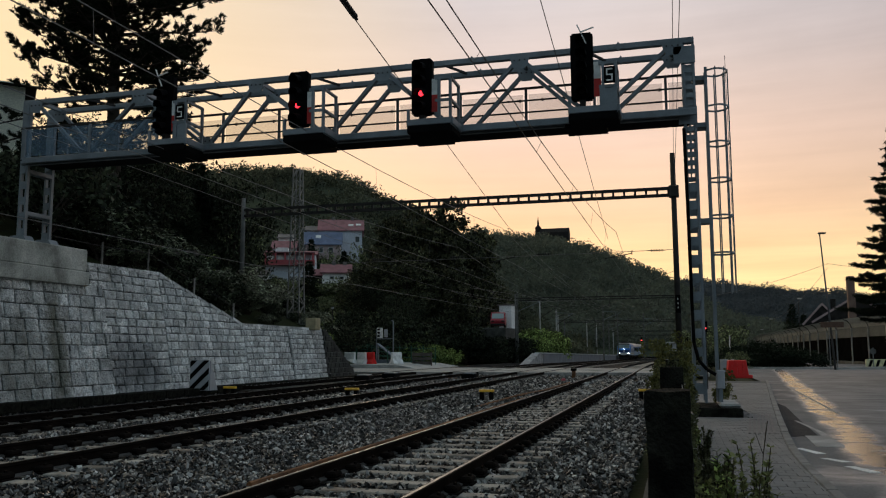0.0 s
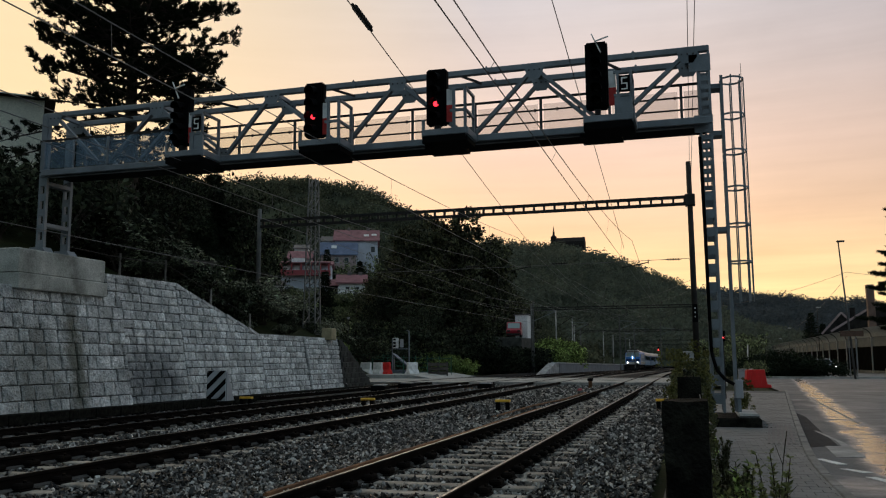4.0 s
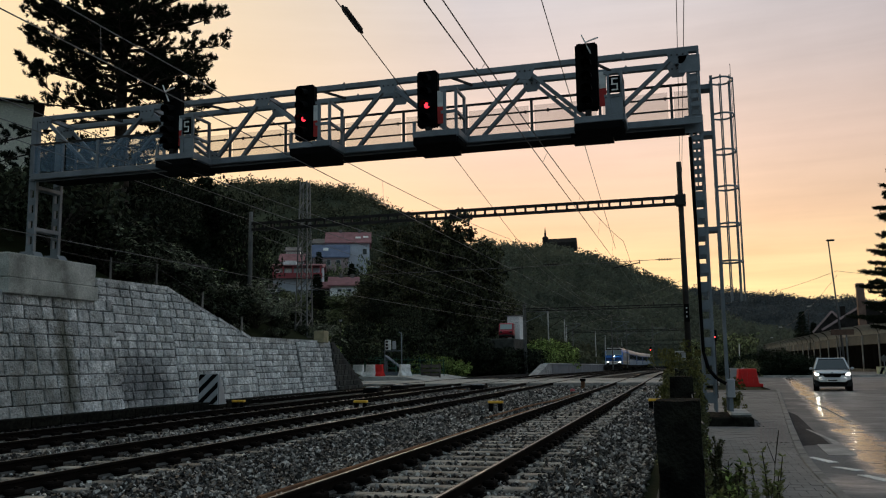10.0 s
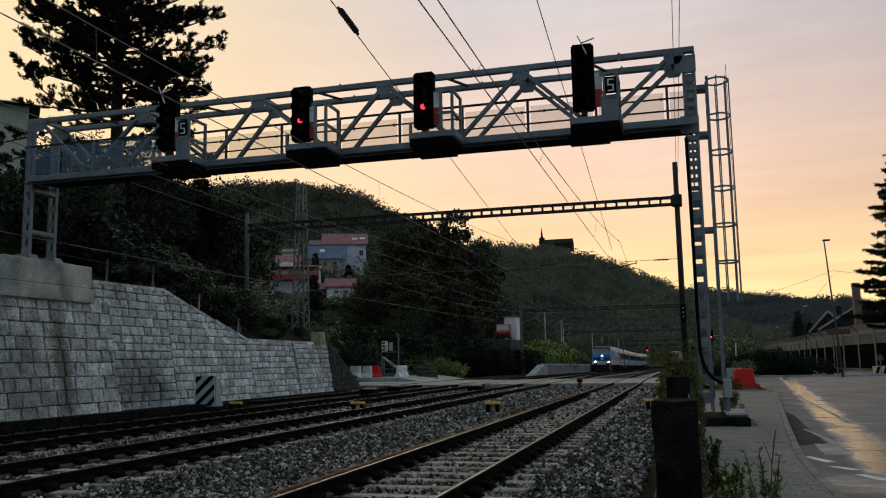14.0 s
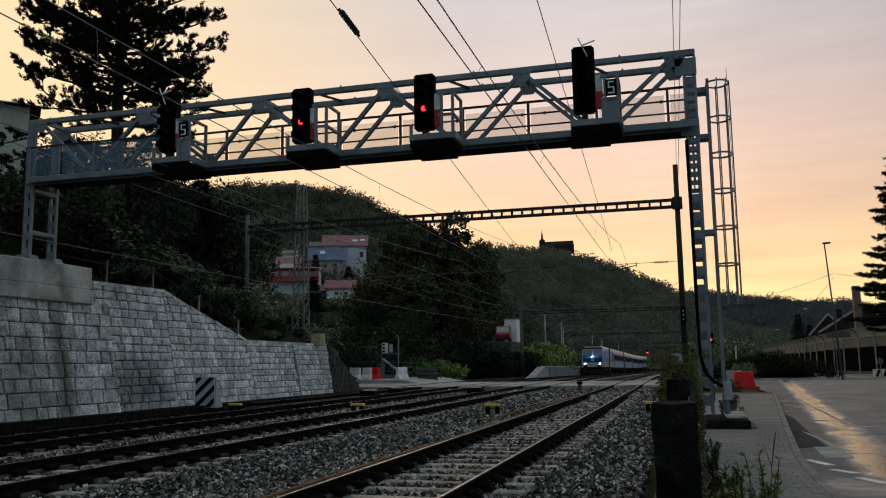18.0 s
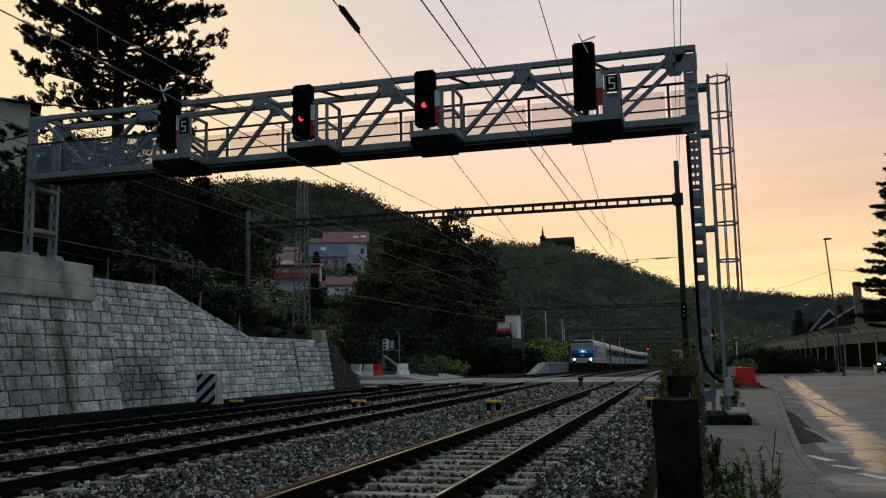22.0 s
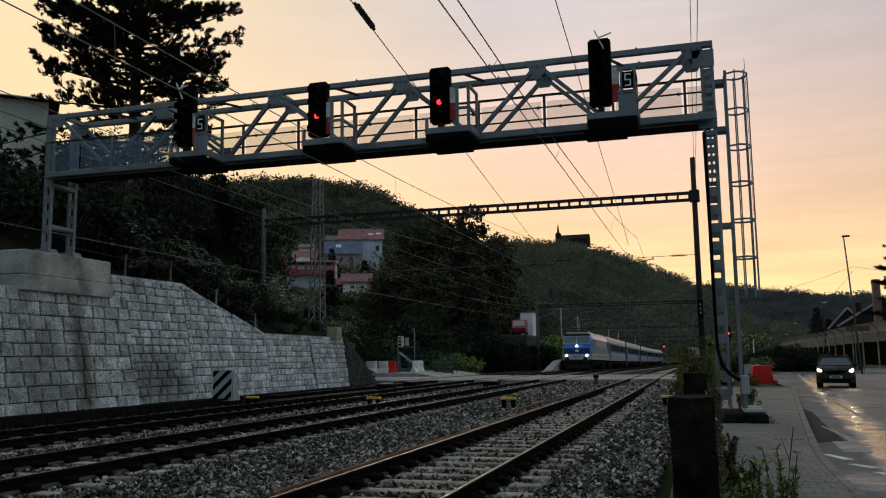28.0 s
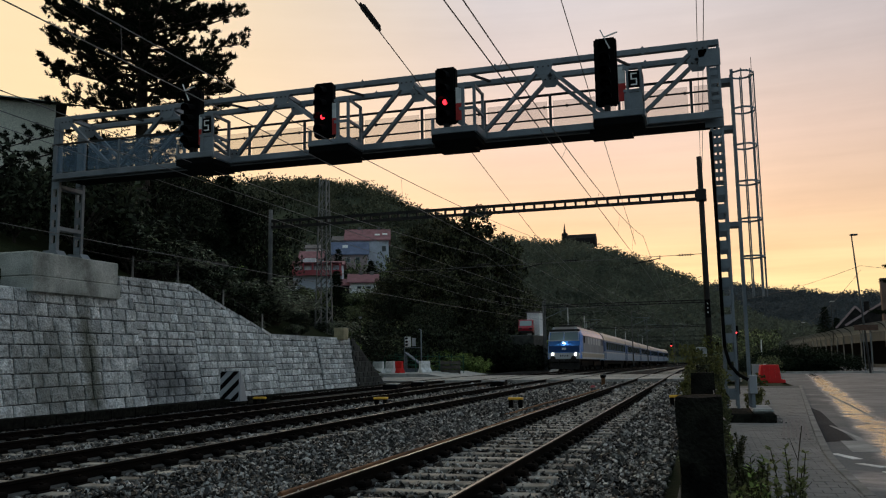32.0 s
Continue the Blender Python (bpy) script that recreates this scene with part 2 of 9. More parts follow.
def wet_streaks(m):
    """Water lies in a long band along the wheel tracks; the rest is only damp."""
    t = m.node_tree
    b = t.nodes["Principled BSDF"]
    geo = t.nodes.new("ShaderNodeNewGeometry")

    def op(kind, a, c=0.0, clamp=False):
        n = t.nodes.new("ShaderNodeMath")
        n.operation, n.use_clamp = kind, clamp
        for i, v in enumerate((a, c)):
            if isinstance(v, (int, float)):
                n.inputs[i].default_value = v
            else:
                t.links.new(v, n.inputs[i])
        return n.outputs[0]

    def cloud(scale, detail, rough):
        mp = t.nodes.new("ShaderNodeMapping")
        mp.inputs["Rotation"].default_value = (0, 0, radians(-5))
        mp.inputs["Scale"].default_value = scale
        t.links.new(geo.outputs["Position"], mp.inputs[0])
        n = t.nodes.new("ShaderNodeTexNoise")
        n.inputs["Scale"].default_value, n.inputs["Detail"].default_value, n.inputs["Roughness"].default_value = 1.0, detail, rough
        t.links.new(mp.outputs[0], n.inputs["Vector"])
        return n.outputs[0]
    sep = t.nodes.new("ShaderNodeSeparateXYZ")
    t.links.new(geo.outputs["Position"], sep.inputs[0])
    # the band runs from (2.5, 15) to (4.3, 38) and widens to the right
    off = op("SUBTRACT", sep.outputs["X"], op("ADD", op("MULTIPLY", sep.outputs["Y"], 0.083), 1.22))
    noisy = op("ADD", off, op("MULTIPLY", op("SUBTRACT", cloud((0.9, 0.35, 1), 5, 0.6), 0.5), 0.8))
    left = op("MULTIPLY", op("ADD", noisy, 0.2), 2.8, True)
    right = op("MAXIMUM", op("MULTIPLY", op("SUBTRACT", 0.80, noisy), 2.2, True), 0.16)
    band = op("MULTIPLY", left, right)
    puddle = op("MULTIPLY", op("SUBTRACT", cloud((0.3, 0.5, 1), 7, 0.66), 0.54), 6.0, True)
    wet = op("MAXIMUM", op("MULTIPLY", band, op("ADD", op("MULTIPLY", cloud((0.9, 1.7, 1), 9, 0.8), 7.5), -2.65)), op("MULTIPLY", puddle, 0.75), True)

    def ranged(lo, hi):
        r = t.nodes.new("ShaderNodeMapRange")
        r.inputs[1].default_value, r.inputs[2].default_value, r.inputs[3].default_value, r.inputs[4].default_value = 0.0, 0.85, lo, hi
        t.links.new(wet, r.inputs[0])
        return r.outputs[0]
    t.links.new(ranged(0.72, 0.15), b.inputs["Roughness"])
    t.links.new(ranged(0.15, 1.0), b.inputs["Specular IOR Level"])


wet_streaks(M_ASPHALT)
M_TACTILE = mat("red_tactile_paving", ((0.12, 0.11, 0.107), (0.18, 0.163, 0.158)), 0.8, scale=3, fine=40)
M_WOOD = mat("weathered_wood", ((0.05, 0.042, 0.035), (0.13, 0.115, 0.10)), 0.85, scale=3, fine=50, bump=0.4, each=0.2)
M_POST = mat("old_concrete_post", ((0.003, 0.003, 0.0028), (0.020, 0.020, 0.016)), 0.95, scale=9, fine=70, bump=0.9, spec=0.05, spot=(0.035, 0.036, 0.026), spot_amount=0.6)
M_PLASTIC_RED = mat("red_plastic", (0.70, 0.020, 0.018), 0.4, scale=3, fine=40, vary=0.15, bump=0.03, grain=0.12)
M_BARK = mat("bark", ((0.02, 0.016, 0.012), (0.055, 0.042, 0.032)), 0.95, scale=5, fine=30, bump=0.8)
M_PINE = leaf_mat("pine_needles", (0.006, 0.010, 0.005), (0.018, 0.024, 0.012), 0.08)
M_LEAF = leaf_mat("dark_green_leaves", (0.036, 0.05, 0.022), (0.20, 0.235, 0.11), 0.25, 0.75, rough=0.55, spec=0.25, skew=2.4)
# leaf green lowered so that the bank's shade sits in the colour
M_LEAF_SHADE = leaf_mat("shaded_green_leaves", (0.008, 0.011, 0.007), (0.046, 0.056, 0.034), 0.15, 0.75, scale=0.35, fine=3.0, skew=2.2)
M_LIME = leaf_mat("brownish_green_leaves", (0.018, 0.0215, 0.011), (0.080, 0.085, 0.044), 0.2, 0.75, scale=0.35, fine=3.0, rough=0.6, spec=0.2, skew=2.2)
M_LEAF2 = leaf_mat("fresh_green_leaves", (0.08, 0.12, 0.035), (0.32, 0.41, 0.13), 0.25, 0.75, skew=2.2)
M_LEAF3 = leaf_mat("dry_olive_leaves", (0.026, 0.032, 0.017), (0.125, 0.13, 0.066))
M_LEAF4 = leaf_mat("grey_green_leaves", (0.05, 0.062, 0.040), (0.36, 0.41, 0.28), 0.2, 0.8, rough=0.5, spec=0.3, scale=1.6, skew=2.4)
M_SPRUCE = leaf_mat("spruce_needles", (0.006, 0.011, 0.006), (0.020, 0.030, 0.016), 0.06)
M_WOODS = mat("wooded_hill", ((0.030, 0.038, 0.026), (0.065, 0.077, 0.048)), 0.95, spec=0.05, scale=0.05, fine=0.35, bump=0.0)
# aerial haze is mixed into this paler, bluer hill colour
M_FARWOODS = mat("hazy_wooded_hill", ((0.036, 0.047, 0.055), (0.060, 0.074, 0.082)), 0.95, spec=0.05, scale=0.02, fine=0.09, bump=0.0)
M_PLASTER_RED = mat("red_plaster", (0.38, 0.085, 0.095), 0.9, scale=0.6, fine=20, vary=0.15)
M_PLASTER_YEL = mat("cream_plaster", (0.80, 0.79, 0.66), 0.9, scale=0.6, fine=20, vary=0.12)
M_ROOF = mat("red_roof_tiles", ((0.22, 0.10, 0.11), (0.33, 0.155, 0.168)), 0.85, scale=1.0, fine=12, bump=0.4)
M_ROOFDARK = mat("brown_roof_tiles", ((0.018, 0.017, 0.017), (0.040, 0.036, 0.035)), 0.95, scale=1.0, fine=12, bump=0.4, spec=0.05)
M_PANE = glass("window_glass")
M_TRAINBLUE = mat("blue_train_paint", (0.035, 0.20, 0.62), 0.4, scale=0.8, fine=8, vary=0.1, bump=0.02, coat=0.3, grain=0.12)
M_TRAINDARK = mat("dark_blue_train_paint", (0.012, 0.05, 0.17), 0.4, scale=0.8, fine=8, vary=0.1, bump=0.02, coat=0.3, grain=0.12)
M_TRAINGREY = mat("light_grey_train_paint", (0.50, 0.52, 0.54), 0.4, scale=0.8, fine=8, vary=0.12, bump=0.02, grain=0.12)
M_TRAINROOF = mat("grey_train_roof", (0.42, 0.39, 0.37), 0.45, scale=0.8, fine=8, vary=0.15, bump=0.02, grain=0.12)
M_CARSILVER = mat("silver_car_paint", (0.50, 0.52, 0.55), 0.35, metal=0.3, scale=0.5, fine=2, vary=0.05, bump=0.0, coat=0.8, grain=0.12)
M_CARBROWN = mat("dark_brown_car_paint", (0.012, 0.0105, 0.010), 0.55, scale=0.5, fine=2, vary=0.05, bump=0.0, coat=0.0, spec=0.2, grain=0.12)
M_RUBBER = mat("rubber", (0.015, 0.015, 0.015), 0.85, scale=6, fine=60, grain=0.12)
M_LAMP_WHITE = glow("white_headlight", (1.0, 0.93, 0.80), 70.0)
M_LAMP_WARM = glow("warm_headlight", (1.0, 0.80, 0.48), 80.0)
M_LAMP_TRAIN = glow("train_headlight", (1.0, 0.95, 0.86), 14.0)
M_LAMP_RED = glow("red_signal_light", (1.0, 0.03, 0.05), 2.6)
M_LENS_OFF = glass("dark_signal_lens", (0.02, 0.018, 0.016), 0.15)
M_WIRE = mat("copper_wire", (0.17, 0.16, 0.155), 0.6, metal=0.4, scale=4, fine=40, bump=0.0)
M_GREENPAINT = mat("green_fence_paint", (0.03, 0.11, 0.07), 0.6, scale=4, fine=40)
M_BARRIER = mat("barrier_panel", ((0.004, 0.004, 0.004), (0.009, 0.009, 0.0088)), 1.0, scale=1, fine=20, spec=0.0)


# ---- building helpers ----
def link_mesh(name, bm, material):
    me = bpy.data.meshes.new(name)
    bm.to_mesh(me)
    bm.free()
    if isinstance(material, (list, tuple)):
        for m in material:
            me.materials.append(m)
    else:
        me.materials.append(material)
    return me


def part(name, bm, material, parent, label="", smooth=False):
    """One mesh object under a thing or a part."""
    me = link_mesh(name, bm, material)
    if smooth:
        for p in me.polygons:
            p.use_smooth = True
    ob = new(name, me)
    ob.parent = parent
    if label:
        ob["label"] = label
    return ob


def shared(name, me, parent, m=None):
    ob = new(name, me)
    ob.parent = parent
    if m is not None:
        ob.matrix_basis = m
    return ob


def thing(name, at, label, category, group="", kind="", turn=0.0):
    ob = new(name)
    ob.empty_display_size = 0.2
    ob.matrix_basis = pose(*at, 0, 0, turn)
    return tagged(ob, label, category, group, kind)


def single(name, bm, material, label, category="", group="", kind="", at=(0, 0, 0), turn=0.0, smooth=False):
    me = link_mesh(name, bm, material)
    if smooth:
        for p in me.polygons:
            p.use_smooth = True
    ob = new(name, me)
    ob.matrix_basis = pose(*at, 0, 0, turn)
    return tagged(ob, label, category, group, kind)


def box(bm, x0, x1, y0, y1, z0, z1, bevel=0.0, slot=0):
    vs = [bm.verts.new((x, y, z)) for z in (z0, z1) for y in (y0, y1) for x in (x0, x1)]
    fs = [bm.faces.new([vs[i] for i in f]) for f in ((0, 2, 3, 1), (4, 5, 7, 6), (0, 1, 5, 4), (2, 6, 7, 3), (0, 4, 6, 2), (1, 3, 7, 5))]
    for f in fs:
        f.material_index = slot
    if bevel:
        bmesh.ops.bevel(bm, geom=list({e for f in fs for e in f.edges}), offset=bevel, segments=1, affect="EDGES", clamp_overlap=True)
    return bm


def quick_box(*a, bevel=0.0):
    return box(bmesh.new(), *a, bevel=bevel)


def prism(bm, outline, y0, y1, axis="y", slot=0):
    """A closed outline of (a, b) pairs pulled along an axis."""
    def at(p, v):
        return {"y": (p[0], v, p[1]), "x": (v, p[0], p[1]), "z": (p[0], p[1], v)}[axis]
    lo = [bm.verts.new(at(p, y0)) for p in outline]
    hi = [bm.verts.new(at(p, y1)) for p in outline]
    n = len(outline)
    fs = [bm.faces.new(lo), bm.faces.new(list(reversed(hi)))]
    for i in range(n):
        fs.append(bm.faces.new((lo[i], hi[i], hi[(i + 1) % n], lo[(i + 1) % n])))
    for f in fs:
        f.material_index = slot
    bmesh.ops.recalc_face_normals(bm, faces=fs)
    return bm


def tube(bm, p, q, r, r2=None, seg=8, slot=0):
    p, q = Vector(p), Vector(q)
    r2 = r if r2 is None else r2
    d = (q - p).normalized()
    u = d.orthogonal().normalized()
    v = d.cross(u)
    a, b = [], []
    for i in range(seg):
        w = u * math.cos(2 * math.pi * i / seg) + v * math.sin(2 * math.pi * i / seg)
        a.append(bm.verts.new(p + w * r))
        b.append(bm.verts.new(q + w * r2))
    fs = [bm.faces.new((a[i], a[(i + 1) % seg], b[(i + 1) % seg], b[i])) for i in range(seg)]
    fs += [bm.faces.new(list(reversed(a))), bm.faces.new(b)]
    for f in fs:
        f.material_index = slot
    return bm


def beam(bm, p, q, w, h, slot=0, up=(0, 0, 1)):
    """A square bar from p to q, w wide and h high."""
    p, q = Vector(p), Vector(q)
    d = (q - p).normalized()
    up = Vector(up)
    if abs(d.dot(up)) > 0.98:
        up = Vector((0, 1, 0))
    s = d.cross(up).normalized()
    n = s.cross(d)
    a = [bm.verts.new(p + s * sx * w / 2 + n * sz * h / 2) for sx, sz in ((-1, -1), (1, -1), (1, 1), (-1, 1))]
    b = [bm.verts.new(q + s * sx * w / 2 + n * sz * h / 2) for sx, sz in ((-1, -1), (1, -1), (1, 1), (-1, 1))]
    fs = [bm.faces.new((a[i], a[(i + 1) % 4], b[(i + 1) % 4], b[i])) for i in range(4)]
    fs += [bm.faces.new(list(reversed(a))), bm.faces.new(b)]
    for f in fs:
        f.material_index = slot
    bmesh.ops.recalc_face_normals(bm, faces=fs)
    return bm


def np_mesh(name, verts, faces, material):
    me = bpy.data.meshes.new(name)
    me.from_pydata(verts.tolist() if hasattr(verts, "tolist") else verts, [], faces.tolist() if hasattr(faces, "tolist") else faces)
    me.materials.append(material)
    return me


def smoothstep(a, b, x):
    t = min(1.0, max(0.0, (x - a) / (b - a)))
    return t * t * (3 - 2 * t)


def leaf_cloud(rng, centres, radii, per, size, flat=0.75, droop=0.0, shape="leaf"):
    """Small leaf faces scattered in clumps; most lie near the clump's skin."""
    cs, rs = np.asarray(centres, float), np.asarray(radii, float)
    k = len(cs) * per
    idx = np.repeat(np.arange(len(cs)), per)
    d = rng.normal(size=(k, 3))
    d /= np.linalg.norm(d, axis=1, keepdims=True)
    rad = rs[idx] * rng.uniform(0.25, 1.08, k) ** 0.5
    c = cs[idx] + d * rad[:, None] * np.array([1, 1, flat])
    a = rng.normal(size=(k, 3))
    a[:, 2] -= droop
    a /= np.linalg.norm(a, axis=1, keepdims=True)
    b = np.cross(a, rng.normal(size=(k, 3)))
    b /= np.maximum(1e-6, np.linalg.norm(b, axis=1, keepdims=True))
    s = size * rng.uniform(0.6, 1.4, k)[:, None]
    wide = 0.5
    if shape == "needle":
        a = d + 0.4 * rng.normal(size=(k, 3)) + np.array([0, 0, 0.4 - droop])
        a /= np.linalg.norm(a, axis=1, keepdims=True)
        b = np.cross(a, rng.normal(size=(k, 3)))
        b /= np.maximum(1e-6, np.linalg.norm(b, axis=1, keepdims=True))
        v = np.stack([c - a * s * 0.5 + b * s * 0.09, c - a * s * 0.5 - b * s * 0.09, c + a * s * 0.5], axis=1).reshape(-1, 3)
        return v, np.arange(k * 3).reshape(-1, 3)
    v = np.stack([c - a * s * 0.5, c + b * s * wide * 0.5, c + a * s * 0.5, c - b * s * wide * 0.5], axis=1).reshape(-1, 3)
    f = np.arange(k * 4).reshape(-1, 4)
    return v, f


# ---- the ground ----
def wall_top(y):
    """Height of the land's edge behind the stone wall, along the line."""
    if y < 24.0:
        return 3.6
    if y < 29.2:
        return 3.6 + (2.15 - 3.6) * (y - 24.0) / 5.2
    if y < 38:
        return 2.15
    return 2.15 + (-0.25 - 2.15) * smoothstep(38, 44, y)


def rail_z(y):
    """The line falls gently beyond the crossing and runs level again far off."""
    return -0.0085 * min(max(y - 72.0, 0.0), 140.0)


def land(x, y):
    h = -0.34 + rail_z(y) * (1 - smoothstep(1.0, 5.0, x))
    edge = -16.75 - 4.5 * smoothstep(42, 56, y)
    s = edge - x
    if s > 0:
        slope = 0.42 - 0.11 * smoothstep(50, 75, y)
        h = wall_top(y) + slope * min(s, 55) + 0.12 * max(0, s - 55)
        h = min(h, 30 + 4 * noise.noise((x * 0.01, y * 0.01, 0)))
        h += 0.35 * noise.noise((x * 0.25, y * 0.25, 3.1)) * min(1, s)
        h += rail_z(y) * (1 - smoothstep(0.0, 8.0, s))
    elif x > 20:
        h += 0.06 * min(x - 20, 30)
    return h


def make_ground():
    xs = [-900, -600, -400, -250, -160, -120, -90, -75, -62, -54, -47, -41, -36, -32, -29, -26.5, -24.5, -23, -21.8, -20.8, -19.9, -19, -18.2, -17.5, -17.0, -16.8, -16.7, -16.2,
          -14, -10, -6, -2, 0, 2, 6, 12, 20, 30, 45, 70, 110, 170, 260, 400, 600, 900]
    ys = [-300, -150, -80, -40, -20, -8, 0, 5, 9, 12, 14, 16, 18, 19.5, 21, 22.5, 24, 25.3, 26.6, 27.9, 29.2, 31, 33, 35, 36.5, 38, 39, 40, 41, 42.5, 44, 46, 49, 52, 56, 60, 66, 72, 80, 90,
          100, 112, 126, 142, 160, 185, 220, 280, 380, 550, 800, 1300, 2200]
    vs = [(x, y, land(x, y)) for y in ys for x in xs]
    n = len(xs)
    fs = [(j * n + i, j * n + i + 1, (j + 1) * n + i + 1, (j + 1) * n + i) for j in range(len(ys) - 1) for i in range(n - 1)]
    ob = new("ground", np_mesh("ground", vs, fs, M_GROUND))
    tagged(ob, "dark earth and grass, rising into a bank beside the railway", "ground", kind="structure")


make_ground()


# ---- tracks ----
def track_x(k, y):
    """Centre line of each track."""
    if k == 1:
        return -3.0
    if k == 2:
        return -7.93
    return -11.63


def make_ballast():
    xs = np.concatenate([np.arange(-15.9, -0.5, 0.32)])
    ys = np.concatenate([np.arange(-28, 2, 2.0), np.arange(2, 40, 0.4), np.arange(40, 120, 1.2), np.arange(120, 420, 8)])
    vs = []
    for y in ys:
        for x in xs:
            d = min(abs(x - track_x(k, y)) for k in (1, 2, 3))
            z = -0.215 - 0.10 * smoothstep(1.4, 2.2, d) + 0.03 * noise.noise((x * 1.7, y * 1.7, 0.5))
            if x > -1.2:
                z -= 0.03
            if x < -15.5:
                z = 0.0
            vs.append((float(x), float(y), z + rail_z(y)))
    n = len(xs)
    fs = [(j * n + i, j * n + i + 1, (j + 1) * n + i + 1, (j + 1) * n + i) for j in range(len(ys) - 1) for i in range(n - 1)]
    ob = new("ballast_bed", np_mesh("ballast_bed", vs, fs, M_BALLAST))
    tagged(ob, "bed of crushed stone, blackened like the shade between stones", "ballast", kind="structure")


make_ballast()


def make_ballast_stones():
    """Loose broken stones over the bed, thickest where the camera stands: uneven blocks turned every way."""
    rng = np.random.default_rng(4)
    corners = np.array([(x, y, z) for z in (-1, 1) for y in (-1, 1) for x in (-1, 1)], float)
    quads = np.array([(0, 2, 3, 1), (4, 5, 7, 6), (0, 1, 5, 4), (2, 6, 7, 3), (0, 4, 6, 2), (1, 3, 7, 5)])
    pts = []
    for y0, y1, n, size in ((5.5, 12, 66000, 0.0168), (12, 20, 64000, 0.0195), (20, 34, 46000, 0.026), (34, 50, 17000, 0.04)):
        y = rng.uniform(y0, y1, n)
        x = rng.uniform(-15.4, -0.55, n)
        s = size * rng.uniform(0.6, 1.45, n)
        pts.append(np.stack([x, y, s], 1))
    p = np.concatenate(pts)
    p = p[p[:, 1] > -0.98 * p[:, 0] - 0.5]
    d = np.min([np.abs(p[:, 0] - c) for c in (-3.0, -7.93, -11.63)], axis=0)
    keep = np.abs(d - 0.75) > 0.10
    near = np.argmin([np.abs(p[:, 0] - c) for c in (-3.0, -7.93, -11.63)], axis=0) + 1
    off = np.abs((p[:, 1] - 2.0 - 0.21 * near + 0.3) % 0.6 - 0.3)
    keep &= ~((off < 0.15) & (d < 1.36) & (rng.random(len(p)) < 0.76))
    p, d = p[keep], d[keep]
    z = -0.205 - 0.10 * np.clip((d - 1.4) / 0.8, 0, 1) + rng.uniform(-0.05, 0.055, len(p)) - np.where(d < 1.36, 0.02, 0.0)
    k = len(p)
    v = corners[None] * rng.uniform(0.45, 1.25, (k, 8, 3)) * rng.uniform([1.0, 0.65, 0.45], [1.6, 1.05, 0.8], (k, 3))[:, None, :]
    az, tx, ty = rng.uniform(0, 6.283, k), rng.normal(0, 0.5, k), rng.normal(0, 0.5, k)
    one, nil = np.ones(k), np.zeros(k)
    spin = np.stack([np.stack([np.cos(az), -np.sin(az), nil], 1), np.stack([np.sin(az), np.cos(az), nil], 1), np.stack([nil, nil, one], 1)], 1)
    tilt = np.stack([np.stack([one, nil, ty], 1), np.stack([nil, one, tx], 1), np.stack([-ty, -tx, one], 1)], 1)
    turn = np.einsum("kij,kjl->kil", tilt, spin)
    v = np.einsum("kij,kvj->kvi", turn, v) * p[:, 2][:, None, None]
    v += np.stack([p[:, 0], p[:, 1], z], 1)[:, None, :]
    f = (quads[None] + (np.arange(k) * 8)[:, None, None]).reshape(-1, 4)
    ob = new("ballast_stones", np_mesh("ballast_stones", v.reshape(-1, 3), f, M_STONE))
    tagged(ob, "loose grey crushed stones between and beside the tracks", "ballast", kind="stuff")


make_ballast_stones()

RAIL_OUTLINE = [(-0.018, 0.0), (0.018, 0.0), (0.036, -0.006), (0.036, -0.035), (0.010, -0.05), (0.010, -0.135), (0.07, -0.152), (0.07, -0.165), (-0.07, -0.165), (-0.07, -0.152), (-0.010, -0.135), (-0.010, -0.05), (-0.036, -0.035), (-0.036, -0.006)]


def rail_mesh(path):
    """A rail of real section swept along (x, y) stations."""
    bm = bmesh.new()
    rings = [[bm.verts.new((x + a, y, b + rail_z(y))) for a, b in RAIL_OUTLINE] for x, y in path]
    n = len(RAIL_OUTLINE)
    for r0, r1 in zip(rings, rings[1:]):
        for i in range(n):
            f = bm.faces.new((r0[i], r1[i], r1[(i + 1) % n], r0[(i + 1) % n]))
            # one material per band: bright head top, lighter foot, near-black web
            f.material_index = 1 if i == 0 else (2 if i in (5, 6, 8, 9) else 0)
    bmesh.ops.recalc_face_normals(bm, faces=bm.faces)
    return bm


def sleeper_mesh():
    bm = bmesh.new()
    prism(bm, [(-0.13, -0.34), (0.13, -0.34), (0.105, -0.168), (-0.105, -0.168)], -1.28, 1.28, axis="x")
    bmesh.ops.bevel(bm, geom=list(bm.edges), offset=0.012, segments=1, affect="EDGES")
    return link_mesh("sleeper", bm, M_SLEEPER)


def clip_mesh():
    """A ribbed base plate with its two clamps and screws."""
    bm = bmesh.new()
    box(bm, -0.17, 0.17, -0.115, 0.115, -0.172, -0.150, bevel=0.006)
    for s in (-1, 1):
        box(bm, s * 0.09 - 0.065, s * 0.09 + 0.065, -0.11, 0.11, -0.155, -0.085, bevel=0.02)
        tube(bm, (s * 0.115, 0, -0.11), (s * 0.115, 0, -0.06), 0.022, seg=6)
    return link_mesh("rail_clip", bm, M_RAIL)


